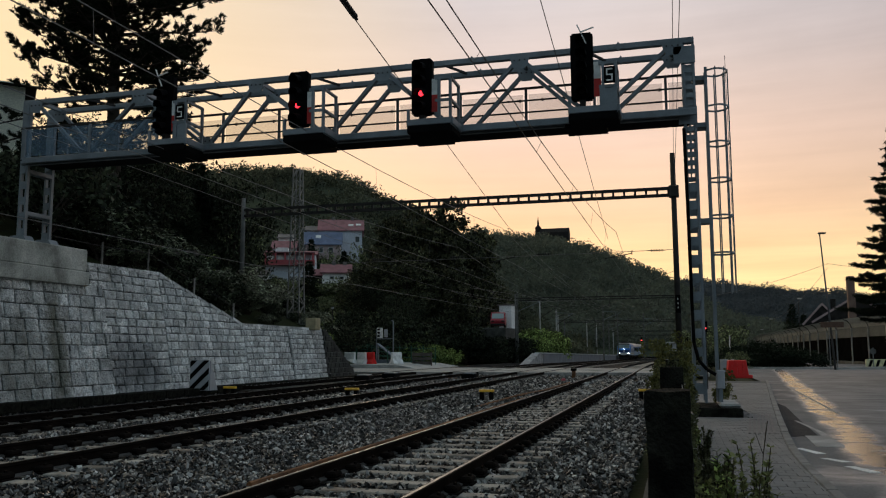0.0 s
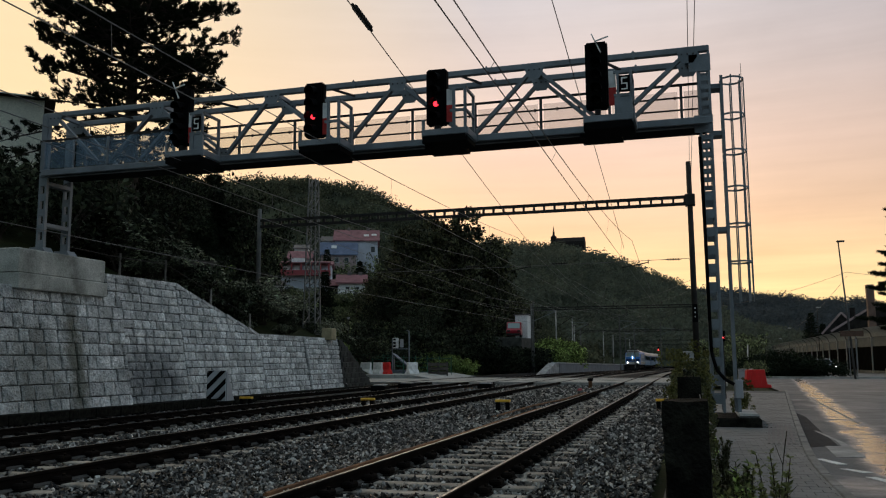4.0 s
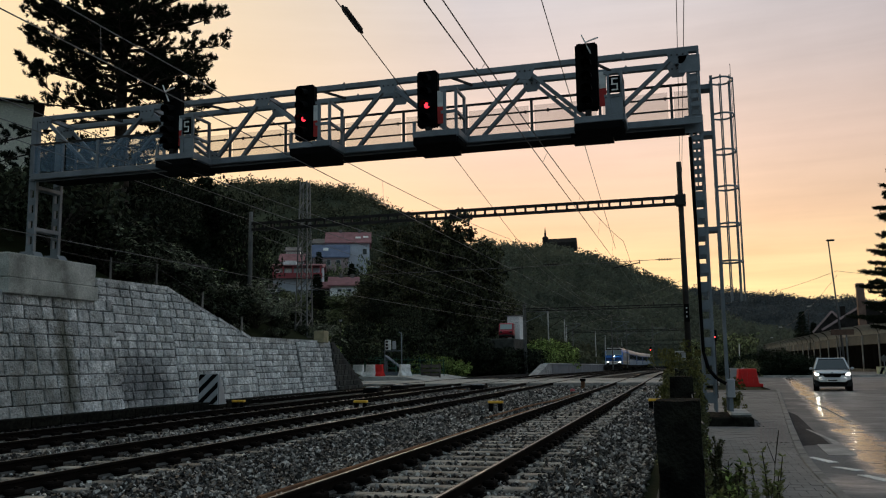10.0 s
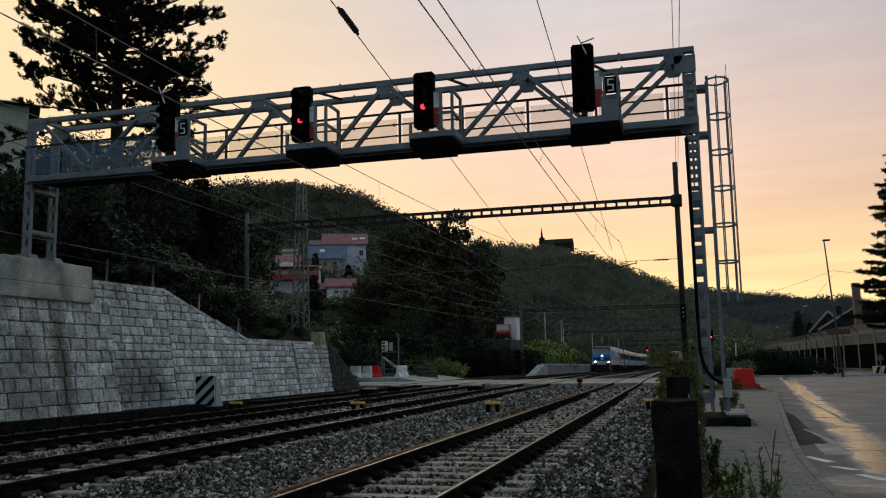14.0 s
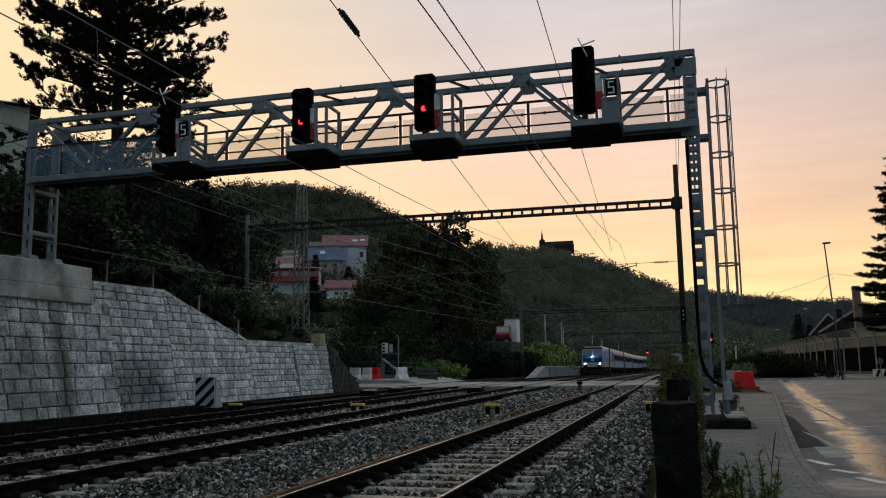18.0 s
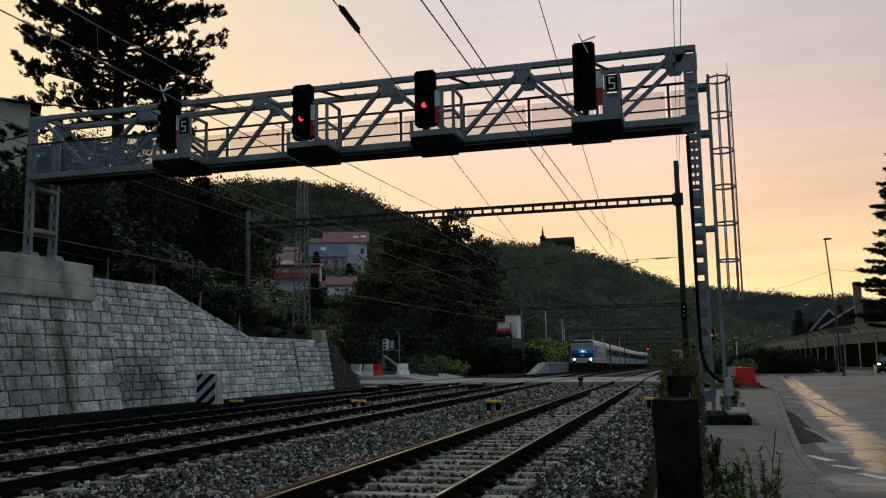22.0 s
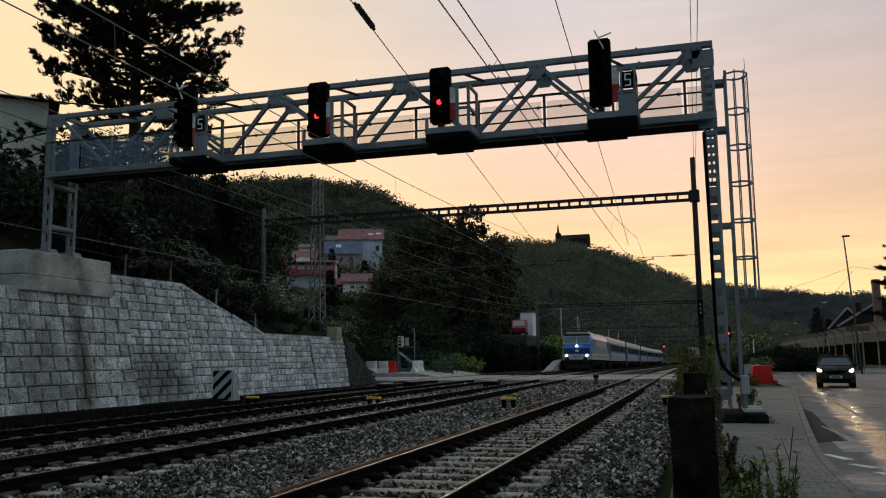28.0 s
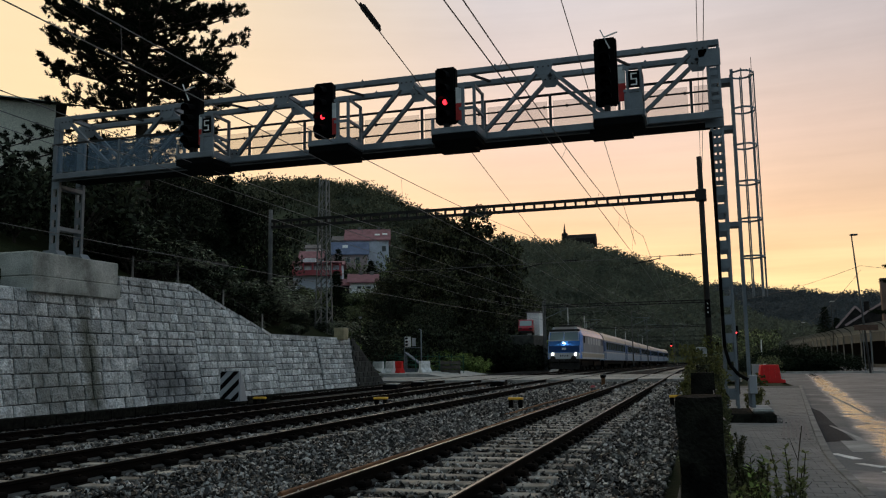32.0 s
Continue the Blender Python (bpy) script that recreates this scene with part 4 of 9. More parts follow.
def make_signal(x, top, bottom, lit, plate, cross):
    """A tall black signal head with hooded lenses on a small railed platform."""
    yf = 17.55
    label = "black multi-lamp railway signal head " + ("showing red" if lit else "marked with a white cross")
    s = thing("railway_signal", (x, yf, 0), label, "railway signal", "signals on the gantry")
    w = 0.235
    bm = bmesh.new()
    n = 12
    out = [(-w, 0.0), (w, 0.0), (w, 0.24), (-w, 0.24)]
    prism(bm, out, bottom, top - 0.04, axis="z")
    bmesh.ops.bevel(bm, geom=list(bm.edges), offset=0.035, segments=2, affect="EDGES")
    part("signal_head", bm, M_BLACK, s)
    count = 5 if top - bottom > 1.4 else 4
    step = (top - bottom - 0.12) / count
    for i in range(count):
        z = top - 0.10 - step * (i + 0.5)
        on = lit == i + 1
        bm = bmesh.new()
        tube(bm, (0, 0.0, z), (0, -0.012, z), 0.062, seg=16)
        part("lens", bm, M_LAMP_RED if on else M_LENS_OFF, s, "glowing red lens" if on else "unlit dark lens")
        bm = bmesh.new()
        for a0 in np.linspace(-0.25, math.pi + 0.25, 10)[:-1]:
            a1 = a0 + (math.pi + 0.5) / 9
            p0, p1 = (0.115 * math.cos(a0), 0.115 * math.sin(a0)), (0.115 * math.cos(a1), 0.115 * math.sin(a1))
            q = [(p0[0], 0.0, z + p0[1]), (p1[0], 0.0, z + p1[1]), (p1[0], -0.27 - 0.5 * p1[1], z + p1[1] - 0.07), (p0[0], -0.27 - 0.5 * p0[1], z + p0[1] - 0.07)]
            bm.faces.new([bm.verts.new(v) for v in q])
        bmesh.ops.remove_doubles(bm, verts=list(bm.verts), dist=1e-4)
        bmesh.ops.solidify(bm, geom=list(bm.faces), thickness=0.008)
        part("hood", bm, M_BLACK, s)
    if cross:
        bm = bmesh.new()
        beam(bm, (-0.05, -0.30, top + 0.02), (0.13, -0.30, top - 0.40), 0.024, 0.024)
        beam(bm, (0.02, -0.33, top - 0.16), (0.30, -0.33, top - 0.08), 0.024, 0.024)
        part("white_cross", bm, M_WHITE, s, "white slats fixed in a cross")
    # mast plate: white above red
    px = w + 0.07
    zp = bottom + 0.05
    part("mast_plate_white", quick_box(px - 0.05, px + 0.10, -0.035, -0.02, zp + 0.36, zp + 0.72), M_WHITE, s)
    part("mast_plate_red", quick_box(px - 0.05, px + 0.10, -0.035, -0.02, zp - 0.03, zp + 0.355), M_RED, s)
    # platform box
    zb = 6.0
    x0, x1 = -0.28, 0.74
    # platform floor coloured black in place of the shade beneath it
    part("platform_floor", quick_box(x0, x1, -0.15, 0.62, zb - 0.03, zb + 0.09), M_BLACK, s)
    part("platform_edge", quick_box(x0, x1, -0.20, -0.155, zb + 0.12, zb + 0.26, bevel=0.01), M_GALV, s)
    part("platform_edge", quick_box(x1, x1 + 0.045, -0.20, 0.62, zb + 0.10, zb + 0.26, bevel=0.01), M_GALV, s)
    part("platform_skirt", quick_box(x0 + 0.02, x1 - 0.02, -0.19, -0.151, zb - 0.03, zb + 0.115), M_BLACK, s)
    for px2, py in ((x1 - 0.03, -0.15), (x1 - 0.03, 0.58), (x0 + 0.03, -0.15), (px + 0.15, -0.15)):
        part("platform_post", quick_box(px2 - 0.03, px2 + 0.03, py - 0.03, py + 0.03, zb + 0.09, zb + (1.18 if px2 > 0 else 0.5)), M_GALV, s)
    if plate:
        part("platform_panel", quick_box(px + 0.07, x1 - 0.06, -0.16, -0.145, zb + 0.27, zb + 0.62), M_GALV, s)
    for z in (1.16, 0.66):
        part("platform_rail", quick_box(px + 0.06, x1, -0.175, -0.125, zb + z - 0.03, zb + z + 0.03), M_GALV, s)
        part("platform_rail", quick_box(x1 - 0.05, x1, -0.125, 0.60, zb + z - 0.03, zb + z + 0.03), M_GALV, s)
    part("signal_bracket", quick_box(-0.1, 0.1, 0.24, 0.75, bottom + 0.2, bottom + 0.32), M_DARKSTEEL, s)
    for dx in (-0.42, 0.30):
        part("platform_bearer", quick_box(dx - 0.03, dx + 0.13, 0.63, 1.36, 6.03, 6.135), M_BLACK, s)
    # thin black sheet standing for the shaded underside between the bearers
    part("platform_pan", quick_box(-0.45, 0.43, 0.62, 1.33, 6.02, 6.028), M_BLACK, s)
    part("signal_foot", quick_box(-0.06, 0.06, 0.05, 0.2, zb + 0.09, bottom + 0.02), M_DARKSTEEL, s)
    if plate:
        a, b, z = px + 0.17, px + 0.40, zb + 0.70
        pl = part("number_plate", quick_box(a, b, -0.225, -0.21, z, z + 0.36, bevel=0.004), M_BLACK, s, "black plate with a white digit five")
        c, h0 = (a + b) / 2, z + 0.05
        bm = bmesh.new()
        for u0, u1, w0, w1 in ((-0.065, 0.065, 0.235, 0.262), (-0.065, -0.038, 0.146, 0.2345), (-0.065, 0.065, 0.12, 0.1455), (0.038, 0.065, 0.027, 0.1195), (-0.065, 0.065, 0.0, 0.0265)):
            box(bm, c + u0, c + u1, -0.231, -0.2255, h0 + w0, h0 + w1)
        part("digit", bm, M_WHITE, pl, "white digit five")
    return s


make_signal(-1.75, 7.97, 6.47, 0, True, True)
make_signal(-5.30, 7.74, 6.42, 3, False, False)
make_signal(-8.29, 7.72, 6.38, 3, False, False)
make_signal(-11.84, 7.93, 6.46, 0, True, True)


# ---- overhead line: portals, masts and wires ----
M_CONCDARK = mat("weathered_dark_concrete", ((0.07, 0.072, 0.07), (0.16, 0.16, 0.155)), 0.9, scale=1.5, fine=25, bump=0.3)


def make_portal(y, xr, xl, zbeam, zl, near):
    p = thing("catenary_portal", (0, y, rail_z(y)), "dark steel catenary portal with a flat lattice beam over the tracks", "catenary portal", "portals of the overhead line")
    k = 1.25 if near else 1.0
    r = 0.11 * k
    part("mast", tube(bmesh.new(), (xr, 0, -0.3), (xr - 0.02, 0, zbeam + 1.35 * k), r, r * 0.8, seg=12), M_DARKSTEEL, p, smooth=True)
    part("mast", tube(bmesh.new(), (xl, 0, zl), (xl, 0, zbeam + 0.6 * k), r * 0.9, r * 0.75, seg=12), M_CONCDARK, p, "weathered grey concrete mast", smooth=True)
    for dz in (0.05, 0.29):
        part("beam_chord", quick_box(xl, xr, -0.06 * k, 0.06 * k, zbeam + (dz - 0.22) * k, zbeam + (dz - 0.12) * k), M_DARKSTEEL, p)
    n = 44 if near else 16
    for i in range(n):
        x = xl + (xr - xl) * (i + 0.5) / n
        part("beam_batten", quick_box(x - 0.035 * k, x + 0.035 * k, -0.05 * k, 0.05 * k, zbeam - 0.14 * k, zbeam + 0.14 * k), M_DARKSTEEL, p)
    part("beam_collar", quick_box(xr - 0.18 * k, xr + 0.16 * k, -0.16 * k, 0.16 * k, zbeam - 0.2 * k, zbeam + 0.2 * k, bevel=0.03), M_DARKSTEEL, p)
    for k in (1, 2, 3):
        x = track_x(k, y)
        if near:
            continue
        bm = bmesh.new()
        tube(bm, (x, 0, zbeam + 0.17), (x, 0, zbeam + 0.55), 0.03, seg=8)
        for j in range(4):
            tube(bm, (x, 0, zbeam + 0.2 + j * 0.08), (x, 0, zbeam + 0.24 + j * 0.08), 0.06, seg=8)
        part("insulator", bm, M_DARKSTEEL, p)
        bm = bmesh.new()
        tube(bm, (x + 1.3, 0, zbeam - 0.8), (x - 0.2, 0, zbeam - 1.15), 0.022, seg=6)
        tube(bm, (x + 1.3, 0, zbeam - 0.2), (x + 1.3, 0, zbeam - 0.85), 0.025, seg=6)
        part("steady_arm", bm, M_DARKSTEEL, p)


for y, xr, xl, zl in ((37.4, 0.10, -20.5, 3.6), (90.0, 0.33, -16.6, -0.3), (150.0, 0.4, -19.0, 0.0), (210.0, 0.4, -19.0, 0.0), (270.0, 0.4, -19.0, 0.0)):
    make_portal(y, xr, xl, 7.98 if y < 50 else 6.74, zl, y < 50)


def make_cross_span():
    """A cross wire below the near portal, with insulators and the steady arms it carries."""
    c = thing("cross_span", (0, 37.4, 0), "thin cross wire with insulators and steady arms below the portal", "cross span")
    wire("span_wire", (0.1, 0, 5.47), (-20.4, 0, 5.35), 0.012, 0.05, "", n=12, thing_of=c)
    for x in (-0.7, -5.6, -9.6, -13.4):
        bm = bmesh.new()
        tube(bm, (x - 0.35, 0, 5.45), (x + 0.35, 0, 5.45), 0.02, seg=6)
        for i in range(5):
            tube(bm, (x - 0.24 + i * 0.11, 0, 5.45), (x - 0.20 + i * 0.11, 0, 5.45), 0.055, seg=8)
        part("insulator", bm, M_DARKSTEEL, c)
    for x in (-1.75, -6.9, -10.6):
        bm = bmesh.new()
        tube(bm, (x, 0, 5.48), (x, 0, 5.30), 0.02, seg=6)
        tube(bm, (x, 0, 5.36), (x - 1.15, 0, 5.16), 0.022, seg=6)
        part("steady_arm", bm, M_DARKSTEEL, c)


def mast(x, y, z0, z1, label, arm=0.0):
    m = thing("catenary_mast", (x, y, z0), label, "catenary mast", "single masts of the overhead line")
    part("pole", tube(bmesh.new(), (0, 0, -0.2), (0, 0, z1 - z0), 0.11, 0.07, seg=10), M_CONC, m, smooth=True)
    if arm:
        bm = bmesh.new()
        tube(bm, (0, 0, z1 - z0 - 1.0), (arm, 0, z1 - z0 - 0.7), 0.04, seg=6)
        tube(bm, (0, 0, z1 - z0 - 2.2), (arm, 0, z1 - z0 - 0.8), 0.04, seg=6)
        part("bracket_arm", bm, M_DARKSTEEL, m)


for x, y, z1, arm in ((-16.3, 105, 7.6, 2.2), (-16.6, 122, 7.4, 2.4), (-18.5, 138, 7.4, 2.4), (-16.9, 168, 7.6, 2.4), (-17, 190, 7.6, 2.4), (-17, 240, 7.8, 2.4)):
    mast(x, y, -0.3 + rail_z(y), z1 + rail_z(y), "slim concrete catenary mast beside the tracks", arm)


M_MASTSTEEL = mat("weathered_steel", ((0.12, 0.125, 0.125), (0.24, 0.245, 0.24)), 0.6, metal=0.2, scale=2, fine=30)


def make_lattice_mast():
    m = thing("lattice_mast", (-17.86, 38.0, 2.45), "tall narrow square lattice steel mast behind the wall's end", "lattice mast")
    h, w0, w1 = 7.75, 0.32, 0.17
    for sx in (-1, 1):
        for sy in (-1, 1):
            part("corner_angle", beam(bmesh.new(), (sx * w0, sy * w0, 0), (sx * w1, sy * w1, h), 0.055, 0.055), M_MASTSTEEL, m)
    n = 16
    for i in range(n):
        za, zb = h * i / n, h * (i + 1) / n
        wa, wb = w0 + (w1 - w0) * i / n, w0 + (w1 - w0) * (i + 1) / n
        d = 1 if i % 2 else -1
        for s in (-1, 1):
            part("lacing", beam(bmesh.new(), (-wa * d, s * wa, za), (wb * d, s * wb, zb), 0.032, 0.032), M_MASTSTEEL, m)
            part("lacing", beam(bmesh.new(), (s * wa, -wa * d, za), (s * wb, wb * d, zb), 0.032, 0.032), M_MASTSTEEL, m)
    part("foot", quick_box(-0.42, 0.42, -0.42, 0.42, -0.8, 0.06, bevel=0.04), M_CONCDARK, m)
    single("yellow_cabinet", quick_box(-16.35, -15.85, 35.85, 36.4, 2.16, 2.7, bevel=0.02), mat("yellowish_concrete", (0.36, 0.31, 0.19), 0.85), "pale yellow cabinet standing on the wall's end", "cabinet")


make_lattice_mast()


def wire(name, p, q, r, sag, label, n=14, thing_of=None):
    p, q = Vector(p), Vector(q)
    pts = [p.lerp(q, i / n) - Vector((0, 0, sag * 4 * (i / n) * (1 - i / n))) for i in range(n + 1)]
    bm = bmesh.new()
    rings = []
    ax = (q - p).normalized()
    u = ax.cross(Vector((0, 0, 1)))
    u = (u if u.length > 1e-3 else Vector((1, 0, 0))).normalized()
    w = ax.cross(u)
    for c in pts:
        rings.append([bm.verts.new(c + (u * math.cos(1.2566 * j) + w * math.sin(1.2566 * j)) * r) for j in range(5)])
    for ra, rb in zip(rings, rings[1:]):
        for j in range(5):
            bm.faces.new((ra[j], ra[(j + 1) % 5], rb[(j + 1) % 5], rb[j]))
    bm.faces.new(rings[0][::-1])
    bm.faces.new(rings[-1])
    if thing_of:
        return part(name, bm, M_WIRE, thing_of)
    return single(name, bm, M_WIRE, label, "wire")


def make_catenary(x0, zc, rise, low, sag=0.94, side=-0.04):
    """A contact wire with its carrying cable, lowest at y = low, supported every 60 m."""
    c = thing("contact_line", (0, 0, 0), "thin overhead contact wire hung from a carrying cable", "overhead wire", "overhead wires")
    for i in range(5):
        a = low - 30.0 + 60.0 * i
        b = a + 60.0
        da, db = rail_z(a), rail_z(b)
        wire("contact_wire", (x0, a, zc + da), (x0, b, zc + db), 0.010, 0.0, "", n=4, thing_of=c)
        wire("carrying_cable", (x0 + side, a, zc + rise + sag + da), (x0 + side, b, zc + rise + sag + db), 0.010, sag, "", n=20, thing_of=c)
        for n in range(1, 10):
            f = n / 10
            y = a + 60 * f
            if 3 < y < 120:
                part("dropper", tube(bmesh.new(), (x0, y, zc + da + (db - da) * f), (x0 + side, y, zc + da + (db - da) * f + rise + sag - sag * 4 * f * (1 - f)), 0.004, seg=4), M_WIRE, c)


make_catenary(-2.81, 5.5, 0.17, 12.0, 1.3, 0.11)
make_catenary(-7.93, 5.61, 0.52, 10.0)
make_catenary(-11.63, 5.65, 0.36, 16.0)


def make_lines():
    """Feeders and anchor wires that hang freely between the supports."""
    single_wires = [((0.25, -30, 8.35), (0.12, 37.4, 9.2), 0.009, 0.3), ((0.62, -30, 8.5), (0.14, 37.4, 8.4), 0.009, 0.3),
                    ((-3.92, -4, 7.34), (-6.83, 35.4, 6.5), 0.010, 0.05), ((-6.83, 35.4, 6.5), (-7.9, 90, 5.9), 0.009, 0.4),
                    ((-1.85, 4, 8.01), (-2.8, 38, 6.1), 0.009, 0.0), ((-16.3, -30, 5.15), (-16.4, 90, 5.15), 0.012, 0.5), ((-15.9, 30, 6.2), (-16.4, 90, 6.0), 0.010, 0.5),
                    ((-12.9, -30, 6.6), (-16.4, 90, 6.5), 0.009, 0.3), ((0.1, 37.4, 4.6), (-3.4, 60, 5.35), 0.009, 0.1), ((1.22, 18.9, 7.6), (1.24, 18.9, 2.6), 0.006, 0.0)]
    for p, q, r, sag in single_wires:
        wire("feeder_wire", p, q, r, sag, "thin dark overhead wire between the masts", n=24)
    ins = thing("wire_insulator", (-5.16, 12.8, 6.98), "dark ribbed rod insulator in an anchor wire", "insulator")
    bm = bmesh.new()
    d = Vector((-2.91, 39.4, -0.84)).normalized()
    tube(bm, -d * 0.55, d * 0.55, 0.022, seg=8)
    for i in range(9):
        c = d * (i - 4) * 0.1
        tube(bm, c - d * 0.014, c + d * 0.014, 0.055, seg=10)
    part("ribbed_rod", bm, M_DARKSTEEL, ins)


make_lines()
make_cross_span()



# ---- pavement, kerb and road ----
def kerb_x(y):
    """The kerb line: along the fence, then bending away to the right."""
    d = y - 12.0
    return 1.31 + 0.0843 * (0.5 * (d + math.sqrt(d * d + 3.0)) if d > -6 else 0.0)


M_WORNPATCH = mat("faded_road_paint", ((0.16, 0.16, 0.156), (0.36, 0.36, 0.35)), 0.7, scale=2, fine=30, bump=0.05)
M_WORNWHITE = mat("worn_road_paint", ((0.50, 0.50, 0.49), (0.82, 0.82, 0.80)), 0.7, scale=3, fine=40, bump=0.05)
M_KERB = mat("grey_kerb_stone", ((0.12, 0.118, 0.112), (0.24, 0.235, 0.225)), 0.8, scale=2, fine=40, bump=0.2, spec=0.25)


def make_road():
    ys = [-60, -30, -10, 0, 4, 7, 10, 13, 16, 19, 22, 25, 28, 31, 34, 37, 40, 44, 48, 52, 56, 60, 64, 67.5]
    # road surface: from the kerb far out to the right, closing the junction ahead
    vs, fs = [], []
    for y in ys:
        a = kerb_x(min(y, 38.0)) + 0.10
        for f in np.linspace(0, 1, 12):
            x = a + (30 - a) * f ** 1.5
            vs.append((x, y, -0.235 + 0.01 * noise.noise((x * 0.3, y * 0.3, 0))))
    for j in range(len(ys) - 1):
        for i in range(11):
            fs.append((j * 12 + i, j * 12 + i + 1, (j + 1) * 12 + i + 1, (j + 1) * 12 + i))
    k = len(vs)
    for y in (67.5, 72, 78, 84, 92, 110, 140, 170):
        a = 10.0 - smoothstep(76, 96, y) * 4.0
        b = 30 - smoothstep(70, 100, y) * 20.0
        vs += [(a, y, -0.235), (b, y, -0.235)]
    for i in range(7):
        fs.append((k + 2 * i, k + 2 * i + 1, k + 2 * i + 3, k + 2 * i + 2))
    ob = new("road", np_mesh("road", vs, fs, M_ASPHALT))
    tagged(ob, "wet dark asphalt road shining with the evening sky", "road", kind="structure")
    # pavement slab under the paving stones
    bm = bmesh.new()
    yy = np.arange(-20, 38.6, 1.3)
    lo = [(bm.verts.new((-0.35, y, -0.134)), bm.verts.new((kerb_x(y) + 0.01, y, -0.134))) for y in yy]
    for (a, b), (c, d) in zip(lo, lo[1:]):
        bm.faces.new((a, b, d, c))
    pv = thing("pavement", (0, 0, 0), "narrow pavement of grey paving stones beside the fence", "pavement", kind="structure")
    part("bed", bm, mat("sandy_joint", ((0.07, 0.069, 0.066), (0.115, 0.113, 0.11)), 0.95, scale=3, fine=40), pv)
    # kerb stones
    rng = random.Random(3)
    y = -20.0
    while y < 39.0:
        a, b = kerb_x(y), kerb_x(y + 1.0)
        bm = bmesh.new()
        q = [(a, y + 0.008), (a + 0.12, y + 0.008), (b + 0.12, y + 0.992), (b, y + 0.992)]
        prism(bm, q, -0.34, -0.118 + rng.uniform(-0.004, 0.004), axis="z")
        bmesh.ops.bevel(bm, geom=list(bm.edges), offset=0.014, segments=1, affect="EDGES")
        part("kerb_stone", bm, M_KERB, pv)
        y += 1.0
    # paving stones
    rest = bmesh.new()
    count = 0
    j = 0
    y = 5.0
    me = link_mesh("paving_stone", box(bmesh.new(), -0.0982, 0.0982, -0.0982, 0.0982, -0.05, 0.0, bevel=0.005), M_PAVE)
    while y < 36:
        x = -0.2 + (0.1 if j % 2 else 0)
        while x - 0.0982 < kerb_x(y) - 0.016:
            edge = min(x + 0.0982, kerb_x(y) - 0.006)
            if not (17.8 < y < 20 and x < 1.3):
                z = -0.122 + rng.uniform(-0.002, 0.002)
                if 7.0 < y < 15.5 and x > 0.25 and count < 300 and edge > x + 0.09:
                    shared("paving_stone", me, pv, pose(x, y, z, rng.uniform(-0.4, 0.4), rng.uniform(-0.4, 0.4)))
                    count += 1
                else:
                    box(rest, x - 0.0982, edge, y - 0.0982, y + 0.0982, -0.16, z)
            x += 0.2
        y += 0.2
        j += 1
    part("paving", rest, M_PAVE, pv)["kind"] = "stuff"
    # tactile strip of ribbed red stones
    for jj in range(11):
        y, y2 = 14.6 + jj * 0.4, 14.997 + jj * 0.4
        for i in range(6):
            x, x2 = kerb_x(y) - 0.50 + i * 0.075, kerb_x(y2) - 0.50 + i * 0.075
            part("tactile_rib", prism(bmesh.new(), [(x, y), (x + 0.042, y), (x2 + 0.042, y2), (x2, y2)], -0.124, -0.114, axis="z"), M_TACTILE, pv)
    # worn road markings
    rm = thing("road_marking", (0, 0, 0), "worn white paint dashes on the wet road", "road marking", kind="structure")
    for q in ([(1.60, 13.62), (1.72, 13.64), (1.95, 13.02), (1.82, 12.98)], [(1.77, 12.48), (1.88, 12.50), (2.12, 12.18), (1.99, 12.12)], [(1.95, 11.70), (2.07, 11.72), (2.27, 11.24), (2.13, 11.18)],
              [(2.26, 10.7), (2.40, 10.72), (2.52, 10.3), (2.36, 10.27)]):
        part("dash", prism(bmesh.new(), q, -0.24, -0.2268, axis="z"), M_WORNWHITE, rm)
    part("worn_patch", prism(bmesh.new(), [(2.02, 15.6), (2.28, 15.62), (2.33, 16.6), (2.24, 18.8), (2.30, 18.8), (2.42, 16.2), (2.36, 13.97), (1.95, 13.92)], -0.24, -0.2268, axis="z"), M_WORNPATCH, rm, "broad patch of worn white paint")
    part("line", prism(bmesh.new(), [(3.99, 35.0), (4.07, 34.98), (3.48, 20.67), (3.42, 20.67)], -0.24, -0.2268, axis="z"), M_WORNPATCH, rm)
    # a darker patch of repaired asphalt
    bm = bmesh.new()
    prism(bm, [(kerb_x(25) + 0.12, 25), (2.6, 23.2), (2.36, 18.7), (2.24, 15.74), (kerb_x(15.2) + 0.12, 15.3), (kerb_x(18) + 0.12, 18), (kerb_x(21) + 0.12, 21)], -0.24, -0.2285, axis="z")
    single("asphalt_patch", bm, mat("rough_asphalt", ((0.02, 0.02, 0.021), (0.04, 0.04, 0.042)), 0.85, scale=1.0, fine=60, bump=0.4, spec=0.1), "dark rough patch of older asphalt by the kerb", "asphalt", kind="structure")
    # kerb of the island ahead
    bm = bmesh.new()
    prism(bm, [(3.2, 67.0), (14.0, 66.0), (22, 73.5), (22, 73.8), (13.9, 66.4), (3.2, 67.4)], -0.3, -0.10, axis="z")
    single("island_kerb", bm, M_CONC, "pale kerb along the planted island", "kerb", kind="structure")


make_road()


